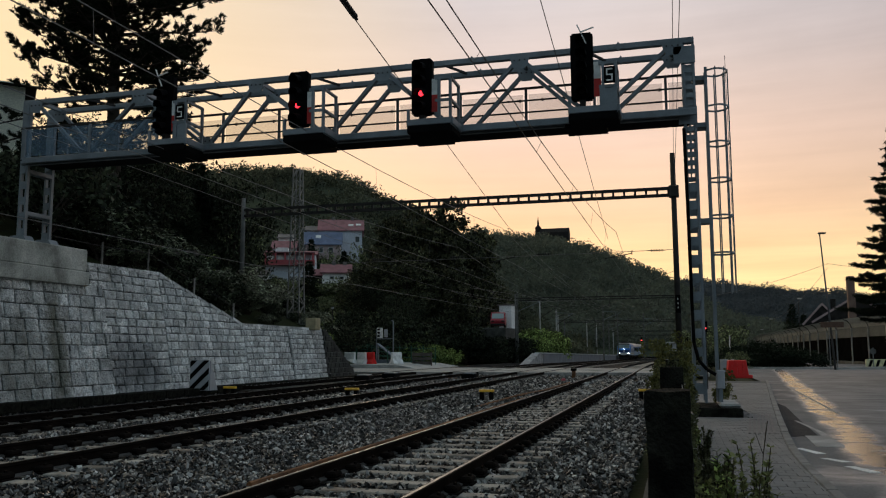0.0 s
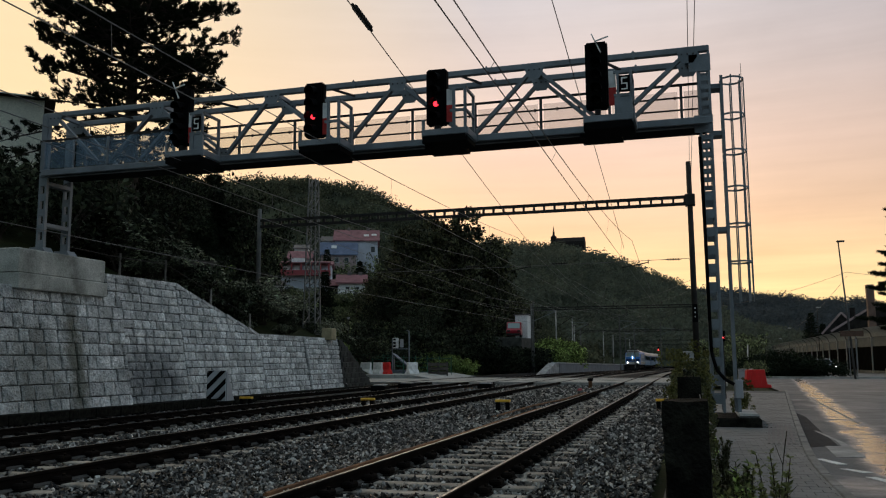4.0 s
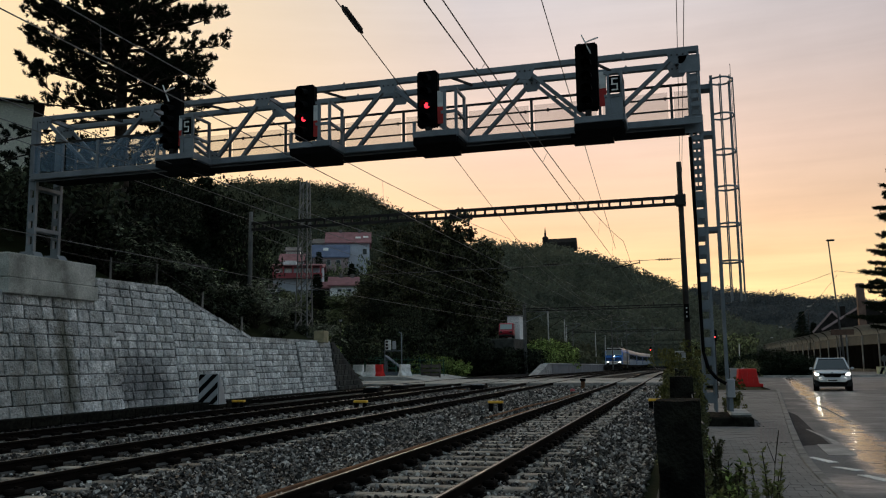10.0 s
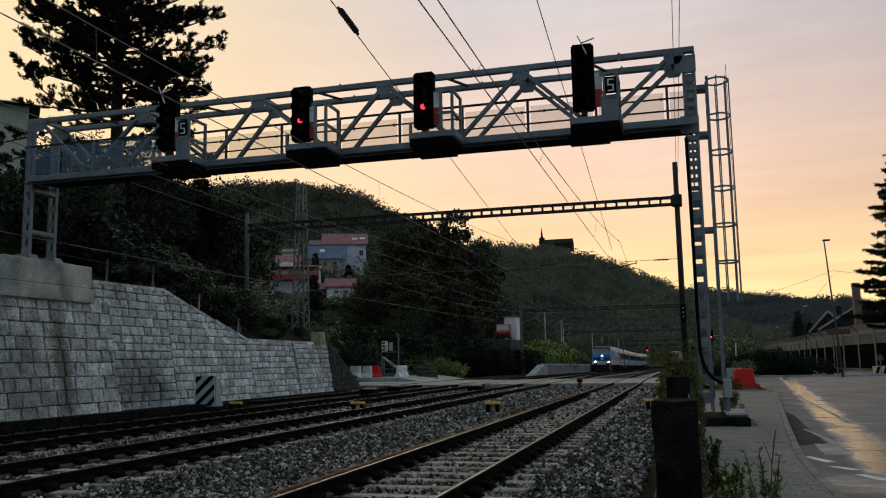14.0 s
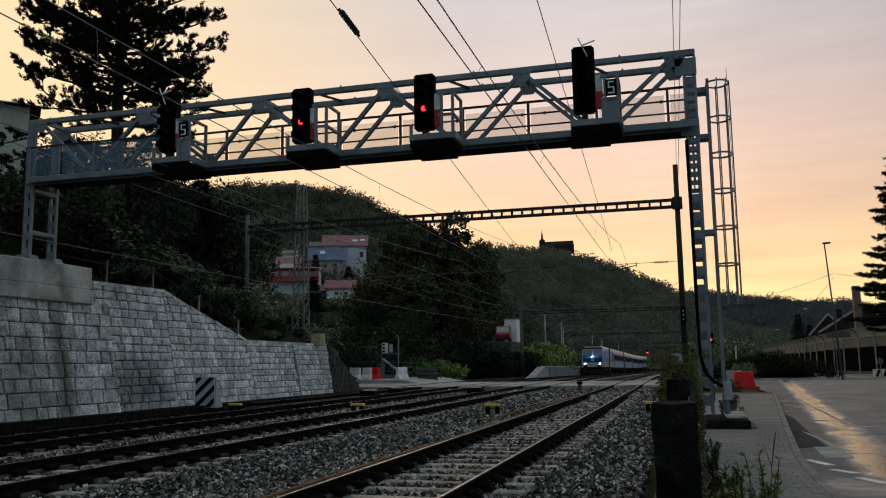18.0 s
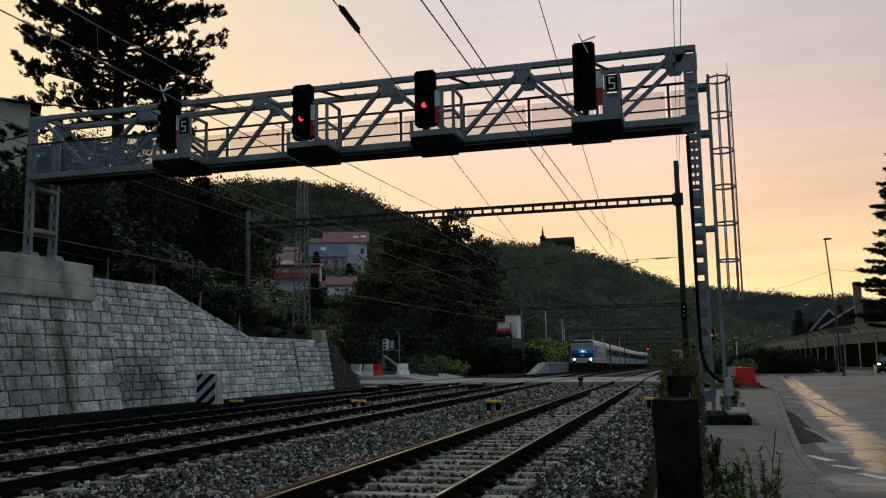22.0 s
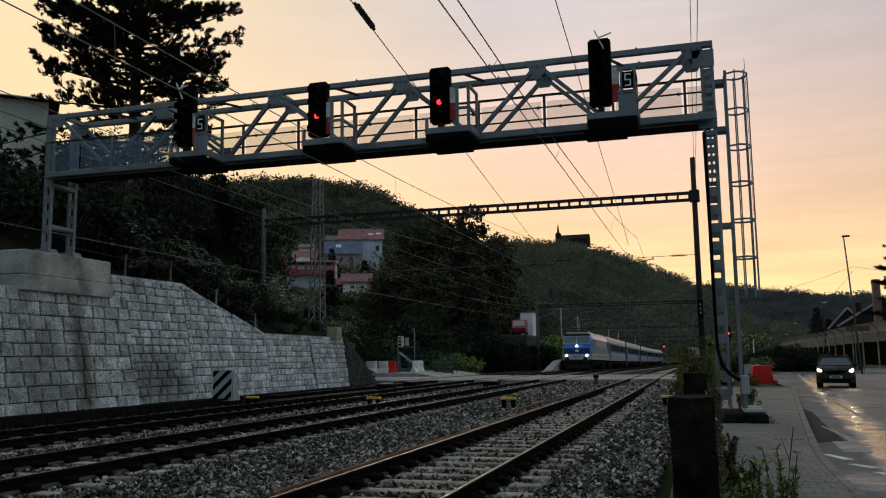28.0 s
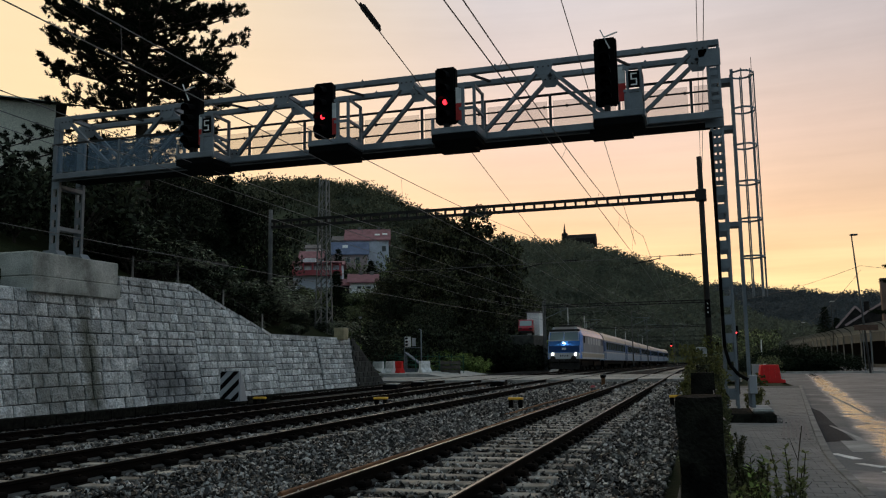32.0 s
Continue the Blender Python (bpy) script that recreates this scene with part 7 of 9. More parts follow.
# ---- the fence by the camera ----
def make_fence():
    fc = thing("post_fence", (0, 0, 0), "old fence of dark weathered concrete posts and sagging wires, overgrown", "fence")
    for y, top, w, d in ((3.05, 1.08, 0.145, 0.15), (5.7, 1.105, 0.14, 0.14), (8.4, 1.12, 0.14, 0.14), (11.1, 1.15, 0.13, 0.13), (13.8, 1.15, 0.13, 0.13), (16.4, 1.15, 0.13, 0.13)):
        bm = bmesh.new()
        x = -0.036 if y < 4 else -0.04
        box(bm, x - w / 2, x + w / 2, y - d / 2, y + d / 2, -0.4, top)
        bmesh.ops.subdivide_edges(bm, edges=[e for e in bm.edges if abs(e.verts[0].co.z - e.verts[1].co.z) > 0.5], cuts=34 if y < 4 else 14, use_grid_fill=True)
        bmesh.ops.subdivide_edges(bm, edges=[e for e in bm.edges if abs(e.verts[0].co.z - e.verts[1].co.z) < 0.01], cuts=4, use_grid_fill=True)
        for v in bm.verts:
            p = v.co * 16
            v.co += Vector((noise.noise(p), noise.noise(p + Vector((7, 0, 0))), noise.noise(p * 0.8 + Vector((0, 9, 0))))) * 0.007
            v.co += Vector((noise.noise(v.co * 60), noise.noise(v.co * 55), 0)) * 0.003
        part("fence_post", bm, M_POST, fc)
    for z in (0.35, 0.7, 1.0):
        for a, b in ((3.05, 5.7), (5.7, 8.4), (8.4, 11.1), (11.1, 13.8), (13.8, 16.4)):
            wire("fence_wire", (0.045, a, z), (0.02, b, z), 0.003, 0.04, "", n=6, thing_of=fc)


make_fence()


# ---- the train ----


def make_loco():
    lo = thing("electric_locomotive", (0, 0, 0), "blue electric locomotive with a light grey skirt and lit headlights", "locomotive")
    L, w = 16.8, 1.47
    zf, zs, zr = 1.05, 1.62, 3.45
    bm = bmesh.new()
    # body sides as a loft: nose leans back above the waist
    prof = [(-w, zf), (w, zf), (w, 3.05), (w * 0.86, 3.5), (-w * 0.86, 3.5), (-w, 3.05)]
    def ring(y, top_in=0.0, k=1.0):
        return [bm.verts.new((px * k, y + (top_in if pz > 2.2 else 0.0), pz)) for px, pz in prof]
    rings = [ring(0.0, 0.55, 0.9), ring(0.35, 0.62, 1.0), ring(L - 0.35, -0.62, 1.0), ring(L, -0.55, 0.9)]
    for a, b in zip(rings, rings[1:]):
        for i in range(6):
            bm.faces.new((a[i], a[(i + 1) % 6], b[(i + 1) % 6], b[i]))
    bm.faces.new(list(reversed(rings[0]))), bm.faces.new(rings[-1])
    bmesh.ops.recalc_face_normals(bm, faces=bm.faces)
    part("body", bm, M_TRAINBLUE, lo)
    part("skirt", quick_box(-w - 0.012, w + 0.012, 0.36, L - 0.36, 1.02, 1.62), M_TRAINGREY, lo, "light grey skirt band")
    part("front_band", quick_box(-w * 0.88, w * 0.88, -0.03, 0.12, 1.02, 1.55), M_TRAINGREY, lo, "light grey band below the lamps")
    for s in (-1, 1):
        part("side_panel", quick_box(s * (w + 0.004) - 0.006, s * (w + 0.004) + 0.006, 1.2, L - 1.2, 1.63, 3.04), mat("dull_grey_train_paint", (0.23, 0.255, 0.30), 0.5, scale=0.8, fine=8, vary=0.15, bump=0.02), lo, "dull grey side panel")
    part("roof_brow", quick_box(-1.28, 1.28, 0.42, 1.1, 3.36, 3.56, bevel=0.05), M_DARKSTEEL, lo, "dark brow over the windscreen")
    part("lower_front", quick_box(-w * 0.87, w * 0.87, -0.012, 0.1, 1.62, 2.14), M_TRAINDARK, lo, "dark blue front band")
    part("roof", prism(bmesh.new(), [(-1.25, 3.46), (1.25, 3.46), (0.95, 3.78), (-0.95, 3.78)], 0.75, L - 0.75), M_TRAINROOF, lo)
    for i, y in enumerate((4.0, 12.2)):
        part("roof_box", quick_box(-0.8, 0.8, y - 1.2, y + 1.2, 3.76, 4.02, bevel=0.05), M_DARKSTEEL, lo)
    # windscreen: two panes in a dark frame, on the leaning front
    for s in (-1, 1):
        bm = bmesh.new()
        q = [(s * 0.06, 0.17, 2.62), (s * 1.20, 0.18, 2.62), (s * 1.16, 0.46, 3.28), (s * 0.06, 0.45, 3.28)]
        q = [(a, b - 0.13 + (c - 2.62) * 0.06, c) for a, b, c in q]
        v = [bm.verts.new(p) for p in q]
        bm.faces.new(v)
        bmesh.ops.solidify(bm, geom=list(bm.faces), thickness=0.05)
        part("windscreen", bm, M_WINDSCREEN, lo, "windscreen pane with the sky's reflection in its colour")
    bm = bmesh.new()
    for a, b in (((-1.3, 2.58), (1.3, 2.58)), ((-1.26, 3.32), (1.26, 3.32)), ((-1.28, 2.58), (-1.24, 3.32)), ((1.28, 2.58), (1.24, 3.32)), ((0, 2.58), (0, 3.32))):
        f = lambda p: (p[0], 0.01 + (p[1] - 2.58) * 0.46, p[1])
        beam(bm, f(a), f(b), 0.06, 0.07)
    part("windscreen_frame", bm, M_TRAINGREY, lo, "pale windscreen frame")
    for s in (-1, 1):
        part("headlight", tube(bmesh.new(), (s * 0.98, -0.02, 1.42), (s * 0.98, -0.07, 1.42), 0.095, seg=14), M_LAMP_TRAIN, lo, "lit white headlight")
        part("lamp_ring", tube(bmesh.new(), (s * 0.98, 0.0, 1.42), (s * 0.98, -0.04, 1.42), 0.21, seg=14), M_TRAINGREY, lo)
        part("buffer", tube(bmesh.new(), (s * 0.875, -0.62, 1.06), (s * 0.875, -0.56, 1.06), 0.23, seg=14), M_DARKSTEEL, lo)
        part("buffer_shank", tube(bmesh.new(), (s * 0.875, -0.56, 1.06), (s * 0.875, 0.1, 1.06), 0.09, seg=10), M_DARKSTEEL, lo)
        part("hand_rail", tube(bmesh.new(), (s * 1.36, -0.06, 1.1), (s * 1.36, -0.06, 2.2), 0.018, seg=6), M_TRAINGREY, lo)
    part("top_headlight", tube(bmesh.new(), (0, 0.3, 2.38), (0, -0.06, 2.38), 0.065, seg=14), M_LAMP_TRAIN, lo, "lit upper headlight")
    part("badge", quick_box(-0.18, 0.18, -0.045, 0.0, 1.80, 1.98), M_WHITE, lo, "small white emblem")
    part("buffer_beam", quick_box(-1.3, 1.3, -0.05, 0.4, 0.78, 1.05, bevel=0.03), M_DARKSTEEL, lo)
    part("front_plate", quick_box(-0.34, 0.34, -0.045, -0.03, 1.24, 1.36), M_DARKSTEEL, lo, "dark plate with plain bars")
    for q in (-0.22, -0.08, 0.06, 0.2):
        part("plate_bar", quick_box(q - 0.05, q + 0.05, -0.052, -0.046, 1.26, 1.34), M_TRAINGREY, lo)
    for s in (-1, 1):
        part("horn", tube(bmesh.new(), (s * 0.95, 0.7, 3.62), (s * 0.95, 1.05, 3.66), 0.13, 0.07, seg=10), M_TRAINGREY, lo, "pale horn on the roof edge")
        part("skirt_band", quick_box(s * (w + 0.016) - 0.006, s * (w + 0.016) + 0.006, 0.5, L - 0.5, 1.18, 1.5), mat("beige_train_paint", (0.42, 0.37, 0.28), 0.5, scale=0.8, fine=8, vary=0.12, bump=0.02), lo, "beige band along the skirt")
        part("brake_hose", tube(bmesh.new(), (s * 0.4, -0.06, 0.95), (s * 0.42, -0.2, 0.5), 0.03, seg=6), M_BLACK, lo)
        part("footstep", quick_box(s * 1.25 - 0.16, s * 1.25 + 0.16, -0.1, 0.15, 0.42, 0.47), M_DARKSTEEL, lo)
    part("coupling", tube(bmesh.new(), (0, -0.05, 0.98), (0, -0.4, 0.82), 0.06, seg=8), M_DARKSTEEL, lo)
    part("plough", prism(bmesh.new(), [(-1.25, 0.18), (1.25, 0.18), (1.3, 0.7), (-1.3, 0.7)], 0.1, 0.25), M_DARKSTEEL, lo)
    part("underframe", quick_box(-1.1, 1.1, 0.6, L - 0.6, 0.45, 1.04), M_BLACK, lo)
    for yb in (4.2, L - 4.2):
        bg_ = part("bogie", quick_box(-1.2, 1.2, yb - 2.3, yb + 2.3, 0.35, 0.85, bevel=0.06), M_BLACK, lo)
        for yw in (yb - 1.6, yb + 1.6):
            for s in (-1, 1):
                part("wheel", tube(bmesh.new(), (s * 0.72, yw, 0.625), (s * 0.85, yw, 0.625), 0.62, seg=18), M_DARKSTEEL, bg_)
    for y in (1.9, L - 1.9):
        for s in (-1, 1):
            part("cab_window", quick_box(s * 1.46 - 0.02, s * 1.46 + 0.02, y - 0.45, y + 0.35, 2.4, 3.0), M_PANE, lo)
            part("cab_door", quick_box(s * 1.463 - 0.016, s * 1.463 + 0.016, y + 0.7, y + 1.3, 1.7, 3.05), M_TRAINDARK, lo)
    for i in range(5):
        y = 4.6 + i * 1.9
        for s in (-1, 1):
            part("side_grille", quick_box(s * 1.478 - 0.015, s * 1.478 + 0.015, y - 0.6, y + 0.6, 2.35, 2.95), M_TRAINGREY, lo)
    # pantograph folded at the front, raised at the rear
    bm = bmesh.new()
    for s in (-1, 1):
        beam(bm, (s * 0.7, 2.2, 3.95), (s * 0.5, 4.4, 4.15), 0.05, 0.05)
    beam(bm, (-0.85, 3.0, 4.2), (0.85, 3.0, 4.2), 0.08, 0.06)
    beam(bm, (-0.85, 3.3, 4.2), (0.85, 3.3, 4.2), 0.08, 0.06)
    for x, y in ((-0.6, 2.2), (0.6, 2.2), (-0.6, 4.2), (0.6, 4.2)):
        tube(bm, (x, y, 3.75), (x, y, 4.0), 0.06, seg=6)
    part("pantograph", bm, M_DARKSTEEL, lo, "folded pantograph")
    bm = bmesh.new()
    for s in (-1, 1):
        beam(bm, (s * 0.55, 13.2, 4.0), (s * 0.45, 14.6, 4.8), 0.05, 0.05)
        beam(bm, (s * 0.45, 14.6, 4.8), (s * 0.6, 13.3, 5.52), 0.04, 0.04)
    beam(bm, (-0.9, 13.3, 5.53), (0.9, 13.3, 5.53), 0.1, 0.06)
    part("pantograph", bm, M_DARKSTEEL, lo, "raised pantograph touching the wire")
    return lo


M_COACHLOW = mat("pale_blue_grey_train_paint", (0.30, 0.39, 0.50), 0.4, scale=0.8, fine=8, vary=0.12, bump=0.02, grain=0.12)
M_COACHBAND = mat("mid_blue_train_paint", (0.045, 0.12, 0.26), 0.4, scale=0.8, fine=8, vary=0.12, bump=0.02, grain=0.12)


def make_coach():
    L, w = 24.3, 1.42
    co = thing("railway_coach", (0, 0, 0), "blue and light grey passenger coach with a band of windows", "railway coach", "coaches of the train")
    part("lower_side", prism(bmesh.new(), [(-w, 0.95), (w, 0.95), (w, 1.85), (-w, 1.85)], 0.15, L - 0.15), M_COACHLOW, co, "light blue-grey lower side")
    part("window_side", prism(bmesh.new(), [(-w, 1.85), (w, 1.85), (w * 0.97, 3.05), (-w * 0.97, 3.05)], 0.15, L - 0.15), M_COACHBAND, co, "blue window band")
    part("roof", prism(bmesh.new(), [(-w * 0.97, 3.05), (w * 0.97, 3.05), (w * 0.9, 3.45), (w * 0.62, 3.82), (0.4, 3.95), (-0.4, 3.95), (-w * 0.62, 3.82), (-w * 0.9, 3.45)], 0.15, L - 0.15), M_TRAINROOF, co, "pale rounded roof")
    part("stripe", quick_box(-w - 0.015, w + 0.015, 0.14, L - 0.14, 1.72, 1.84), M_TRAINGREY, co, "pale stripe below the windows")
    for i in range(11):
        y = 2.6 + i * 1.92
        for s in (-1, 1):
            part("window", quick_box(s * w - 0.015, s * w + 0.015, y - 0.62, y + 0.62, 2.05, 2.85), M_PANE, co)
    for y in (1.0, L - 1.0):
        for s in (-1, 1):
            part("door", quick_box(s * w - 0.02, s * w + 0.02, y - 0.42, y + 0.42, 1.05, 2.95), M_COACHBAND, co)
    part("gangway", quick_box(-0.6, 0.6, 0.0, 0.15, 1.1, 3.2), M_BLACK, co)
    part("underframe", quick_box(-1.2, 1.2, 1.0, L - 1.0, 0.55, 0.96), M_BLACK, co)
    for yb in (3.2, L - 3.2):
        bg_ = part("bogie", quick_box(-1.15, 1.15, yb - 1.7, yb + 1.7, 0.3, 0.75, bevel=0.05), M_BLACK, co)
        for yw in (yb - 1.25, yb + 1.25):
            for s in (-1, 1):
                part("wheel", tube(bmesh.new(), (s * 0.72, yw, 0.46), (s * 0.85, yw, 0.46), 0.455, seg=16), M_DARKSTEEL, bg_)
    return co


loco = make_loco()
coaches = [make_coach()]
for _ in range(5):
    coaches.append(copy_thing(coaches[0], Matrix.Identity(4)))

TRAIN_X = -11.63
TRAIN = [(0.0, 196.7), (2.0, 182.0), (4.0, 170.8), (6.0, 161.0), (8.0, 152.6), (10.0, 144.0), (12.0, 136.0), (14.0, 128.6), (17.0, 118.4), (19.0, 111.6), (21.0, 105.3), (23.0, 99.3), (25.0, 93.3), (28.0, 84.2), (29.5, 79.8), (31.0, 75.3), (32.0, 72.2)]


# ---- cars ----
def make_car(name, paint, lamp, label, length=4.3, width=1.72, height=1.60, rails=True):
    """A tall family car; its front looks along -y."""
    car = thing(name, (0, 0, 0), label, "car")
    hw, L = width / 2, length
    # body loft: stations of (y, half width, underside, shoulder height)
    st = [(-L / 2, 0.74, 0.32, 0.72), (-L / 2 + 0.12, 0.86, 0.24, 0.86), (-L / 2 + 0.5, 0.96, 0.22, 0.97), (-L / 2 + 1.2, 1.0, 0.22, 1.05), (0.2, 1.0, 0.22, 1.06), (L / 2 - 0.5, 0.98, 0.24, 1.08), (L / 2 - 0.08, 0.9, 0.32, 1.0), (L / 2, 0.82, 0.42, 0.85)]
    bm = bmesh.new()
    rings = []
    for y, k, z0, z1 in st:
        h = hw * k
        rings.append([bm.verts.new(p) for p in ((-h * 0.9, y, z0), (h * 0.9, y, z0), (h, y, z0 + 0.14), (h, y, z1 - 0.22), (h * 0.93, y, z1 - 0.04), (h * 0.72, y, z1), (-h * 0.72, y, z1), (-h * 0.93, y, z1 - 0.04), (-h, y, z1 - 0.22), (-h, y, z0 + 0.14))])
    for a, b in zip(rings, rings[1:]):
        for i in range(10):
            bm.faces.new((a[i], a[(i + 1) % 10], b[(i + 1) % 10], b[i]))
    bm.faces.new(list(reversed(rings[0]))), bm.faces.new(rings[-1])
    bmesh.ops.recalc_face_normals(bm, faces=bm.faces)
    body = part("body", bm, paint, car, smooth=True)
    # cabin: glass block under a painted roof
    cab = [(-L / 2 + 1.02, 1.03, 1.0, 1.03), (-L / 2 + 1.75, 0.76, 1.0, height - 0.07), (L / 2 - 0.9, 0.74, 1.0, height - 0.08), (L / 2 - 0.22, 0.78, 1.0, 1.08)]
    bm = bmesh.new()
    rings = []
    for y, k, z0, z1 in cab:
        hb, ht = hw * 0.90, hw * k * 0.86
        rings.append([bm.verts.new(p) for p in ((-hb, y, z0), (hb, y, z0), (ht, y, z1), (-ht, y, z1))])
    for a, b in zip(rings, rings[1:]):
        for i in range(4):
            bm.faces.new((a[i], a[(i + 1) % 4], b[(i + 1) % 4], b[i]))
    bm.faces.new(list(reversed(rings[0]))), bm.faces.new(rings[-1])
    bmesh.ops.recalc_face_normals(bm, faces=bm.faces)
    part("window_band", bm, M_PANE, car, "dark car windows")
    ht = hw * 0.76 * 0.86
    bm = bmesh.new()
    box(bm, -ht - 0.03, ht + 0.03, -L / 2 + 1.72, L / 2 - 0.85, height - 0.09, height - 0.02, bevel=0.03)
    part("roof", bm, paint, car)
    for s in (-1, 1):
        bm = bmesh.new()
        for pb, pt, pw in ((-L / 2 + 1.05, -L / 2 + 1.76, 0.07), (0.15, 0.1, 0.08), (L / 2 - 0.25, L / 2 - 0.9, 0.13)):
            part("roof_pillar", beam(bmesh.new(), (s * hw * 0.90, pb, 1.03), (s * (ht + 0.02), pt, height - 0.06), pw, pw), paint, car)
        if rails:
            part("roof_rail", beam(bmesh.new(), (s * ht, -L / 2 + 1.95, height), (s * ht, L / 2 - 1.1, height), 0.035, 0.05), M_GALV, car)
        bm = bmesh.new()
        box(bm, s * (hw + 0.07) - 0.085, s * (hw + 0.07) + 0.085, -L / 2 + 1.44, -L / 2 + 1.56, 1.0, 1.12, bevel=0.035)
        part("wing_mirror", bm, paint, car)
        # headlight and fog lamp
        bm = bmesh.new()
        prism(bm, [(s * 0.42, 0.76), (s * 0.74, 0.72), (s * 0.81, 0.84), (s * 0.79, 0.92), (s * 0.46, 0.84)], -L / 2 - 0.012, -L / 2 + 0.3)
        unit = part("headlight", bm, M_PANE, car, "clear headlight unit")
        part("lit_lens", prism(bmesh.new(), [(s * 0.58, 0.775), (s * 0.73, 0.755), (s * 0.775, 0.84), (s * 0.76, 0.885), (s * 0.62, 0.84)], -L / 2 - 0.03, -L / 2 - 0.013), lamp, unit, "lit lens")
        part("side_cladding", quick_box(s * (hw - 0.01) - 0.02, s * (hw - 0.01) + 0.02, -L / 2 + 0.3, L / 2 - 0.3, 0.24, 0.42, bevel=0.01), M_RUBBER, car)
        part("front_skirt", prism(bmesh.new(), [(s * 0.44, 0.24), (s * 0.80, 0.26), (s * 0.82, 0.56), (s * 0.62, 0.50)], -L / 2 - 0.03, -L / 2 + 0.35), M_RUBBER, car, "black plastic corner of the bumper")
        part("door_handle", quick_box(s * (hw + 0.005) - 0.02, s * (hw + 0.005) + 0.02, 0.25, 0.45, 0.88, 0.92, bevel=0.008), paint, car)
        part("sill_trim", quick_box(s * (hw - 0.02) - 0.03, s * (hw - 0.02) + 0.03, -L / 2 + 1.2, L / 2 - 1.2, 0.22, 0.34, bevel=0.01), M_RUBBER, car)
        part("fog_lamp", quick_box(s * 0.66 - 0.1, s * 0.66 + 0.1, -L / 2 - 0.01, -L / 2 + 0.1, 0.40, 0.47), M_LENS_OFF, car)
        part("tail_lamp", quick_box(s * 0.58 - 0.1, s * 0.58 + 0.1, L / 2 - 0.1, L / 2 + 0.012, 0.68, 0.82), M_RED, car)
    part("grille", prism(bmesh.new(), [(-0.34, 0.66), (0.34, 0.66), (0.44, 0.82), (-0.44, 0.82)], -L / 2 - 0.025, -L / 2 + 0.1), M_BLACK, car)
    part("grille_bar", quick_box(-0.45, 0.45, -L / 2 - 0.032, -L / 2 - 0.02, 0.822, 0.842), M_GALV, car)
    part("emblem", tube(bmesh.new(), (0, -L / 2 - 0.01, 0.875), (0, -L / 2 - 0.035, 0.875), 0.04, seg=12), M_GALV, car)
    part("windscreen_cowl", quick_box(-hw * 0.8, hw * 0.8, -L / 2 + 0.93, -L / 2 + 1.05, 1.0, 1.045, bevel=0.01), M_BLACK, car)
    part("lower_intake", prism(bmesh.new(), [(-0.60, 0.27), (0.60, 0.27), (0.66, 0.44), (-0.66, 0.44)], -L / 2 - 0.04, -L / 2 + 0.1), M_BLACK, car)
    part("bonnet_edge", quick_box(-0.55, 0.55, -L / 2 + 0.02, -L / 2 + 0.06, 0.835, 0.85), M_BLACK, car)
    part("front_bumper", quick_box(-0.8, 0.8, -L / 2 - 0.03, -L / 2 + 0.25, 0.22, 0.30, bevel=0.03), M_RUBBER, car)
    part("number_plate", quick_box(-0.26, 0.26, -L / 2 - 0.045, -L / 2 - 0.02, 0.46, 0.57), M_WHITE, car, "white plate with a plain dark bar")
    part("plate_bar", quick_box(-0.2, 0.2, -L / 2 - 0.05, -L / 2 - 0.044, 0.485, 0.545), M_BLACK, car)
    for s in (-1, 1):
        for y in (-L / 2 + 0.85, L / 2 - 0.85):
            wh = part("wheel", tube(bmesh.new(), (s * (hw - 0.24), y, 0.33), (s * (hw - 0.01), y, 0.33), 0.33, seg=20), M_RUBBER, car)
            part("rim", tube(bmesh.new(), (s * (hw - 0.02), y, 0.33), (s * (hw + 0.002), y, 0.33), 0.22, seg=14), M_GALV, wh)
            part("wheel_arch", tube(bmesh.new(), (s * (hw - 0.26), y, 0.36), (s * (hw + 0.004), y, 0.36), 0.39, seg=20), M_BLACK, car)
    return car


def shrink(car, k):
    for ob in car.children_recursive:
        ob.data.transform(Matrix.Scale(k, 4))


car_a = make_car("car", M_CARSILVER, M_LAMP_WHITE, "silver family car with lit white headlights on the wet road", rails=True)
car_b = make_car("car", M_CARBROWN, M_LAMP_WARM, "dark brown family car with lit warm headlights", length=4.2, width=1.68, height=1.50)
shrink(car_a, 0.88)
shrink(car_b, 0.90)

ROAD_Z = -0.23
CAR_A = [(0.0, 9.0, 112.0), (2.5, 10.2, 96.0), (4.0, 11.6, 84.0), (4.8, 12.9, 78.0), (5.5, 14.2, 74.5), (6.0, 15.0, 73.0), (6.5, 15.2, 71.6), (7.0, 13.8, 69.4), (7.5, 12.5, 67.0), (8.0, 10.8, 63.5), (8.5, 9.15, 58.5), (9.0, 7.9, 52.8), (9.5, 6.8, 46.2), (10.0, 5.87, 39.2), (10.5, 4.8, 31.3), (11.0, 3.88, 24.4), (11.5, 3.52, 18.4), (12.0, 3.65, 13.0), (12.5, 3.65, 6.5), (13.5, 3.6, -6.0), (32.0, 3.2, -90.0)]
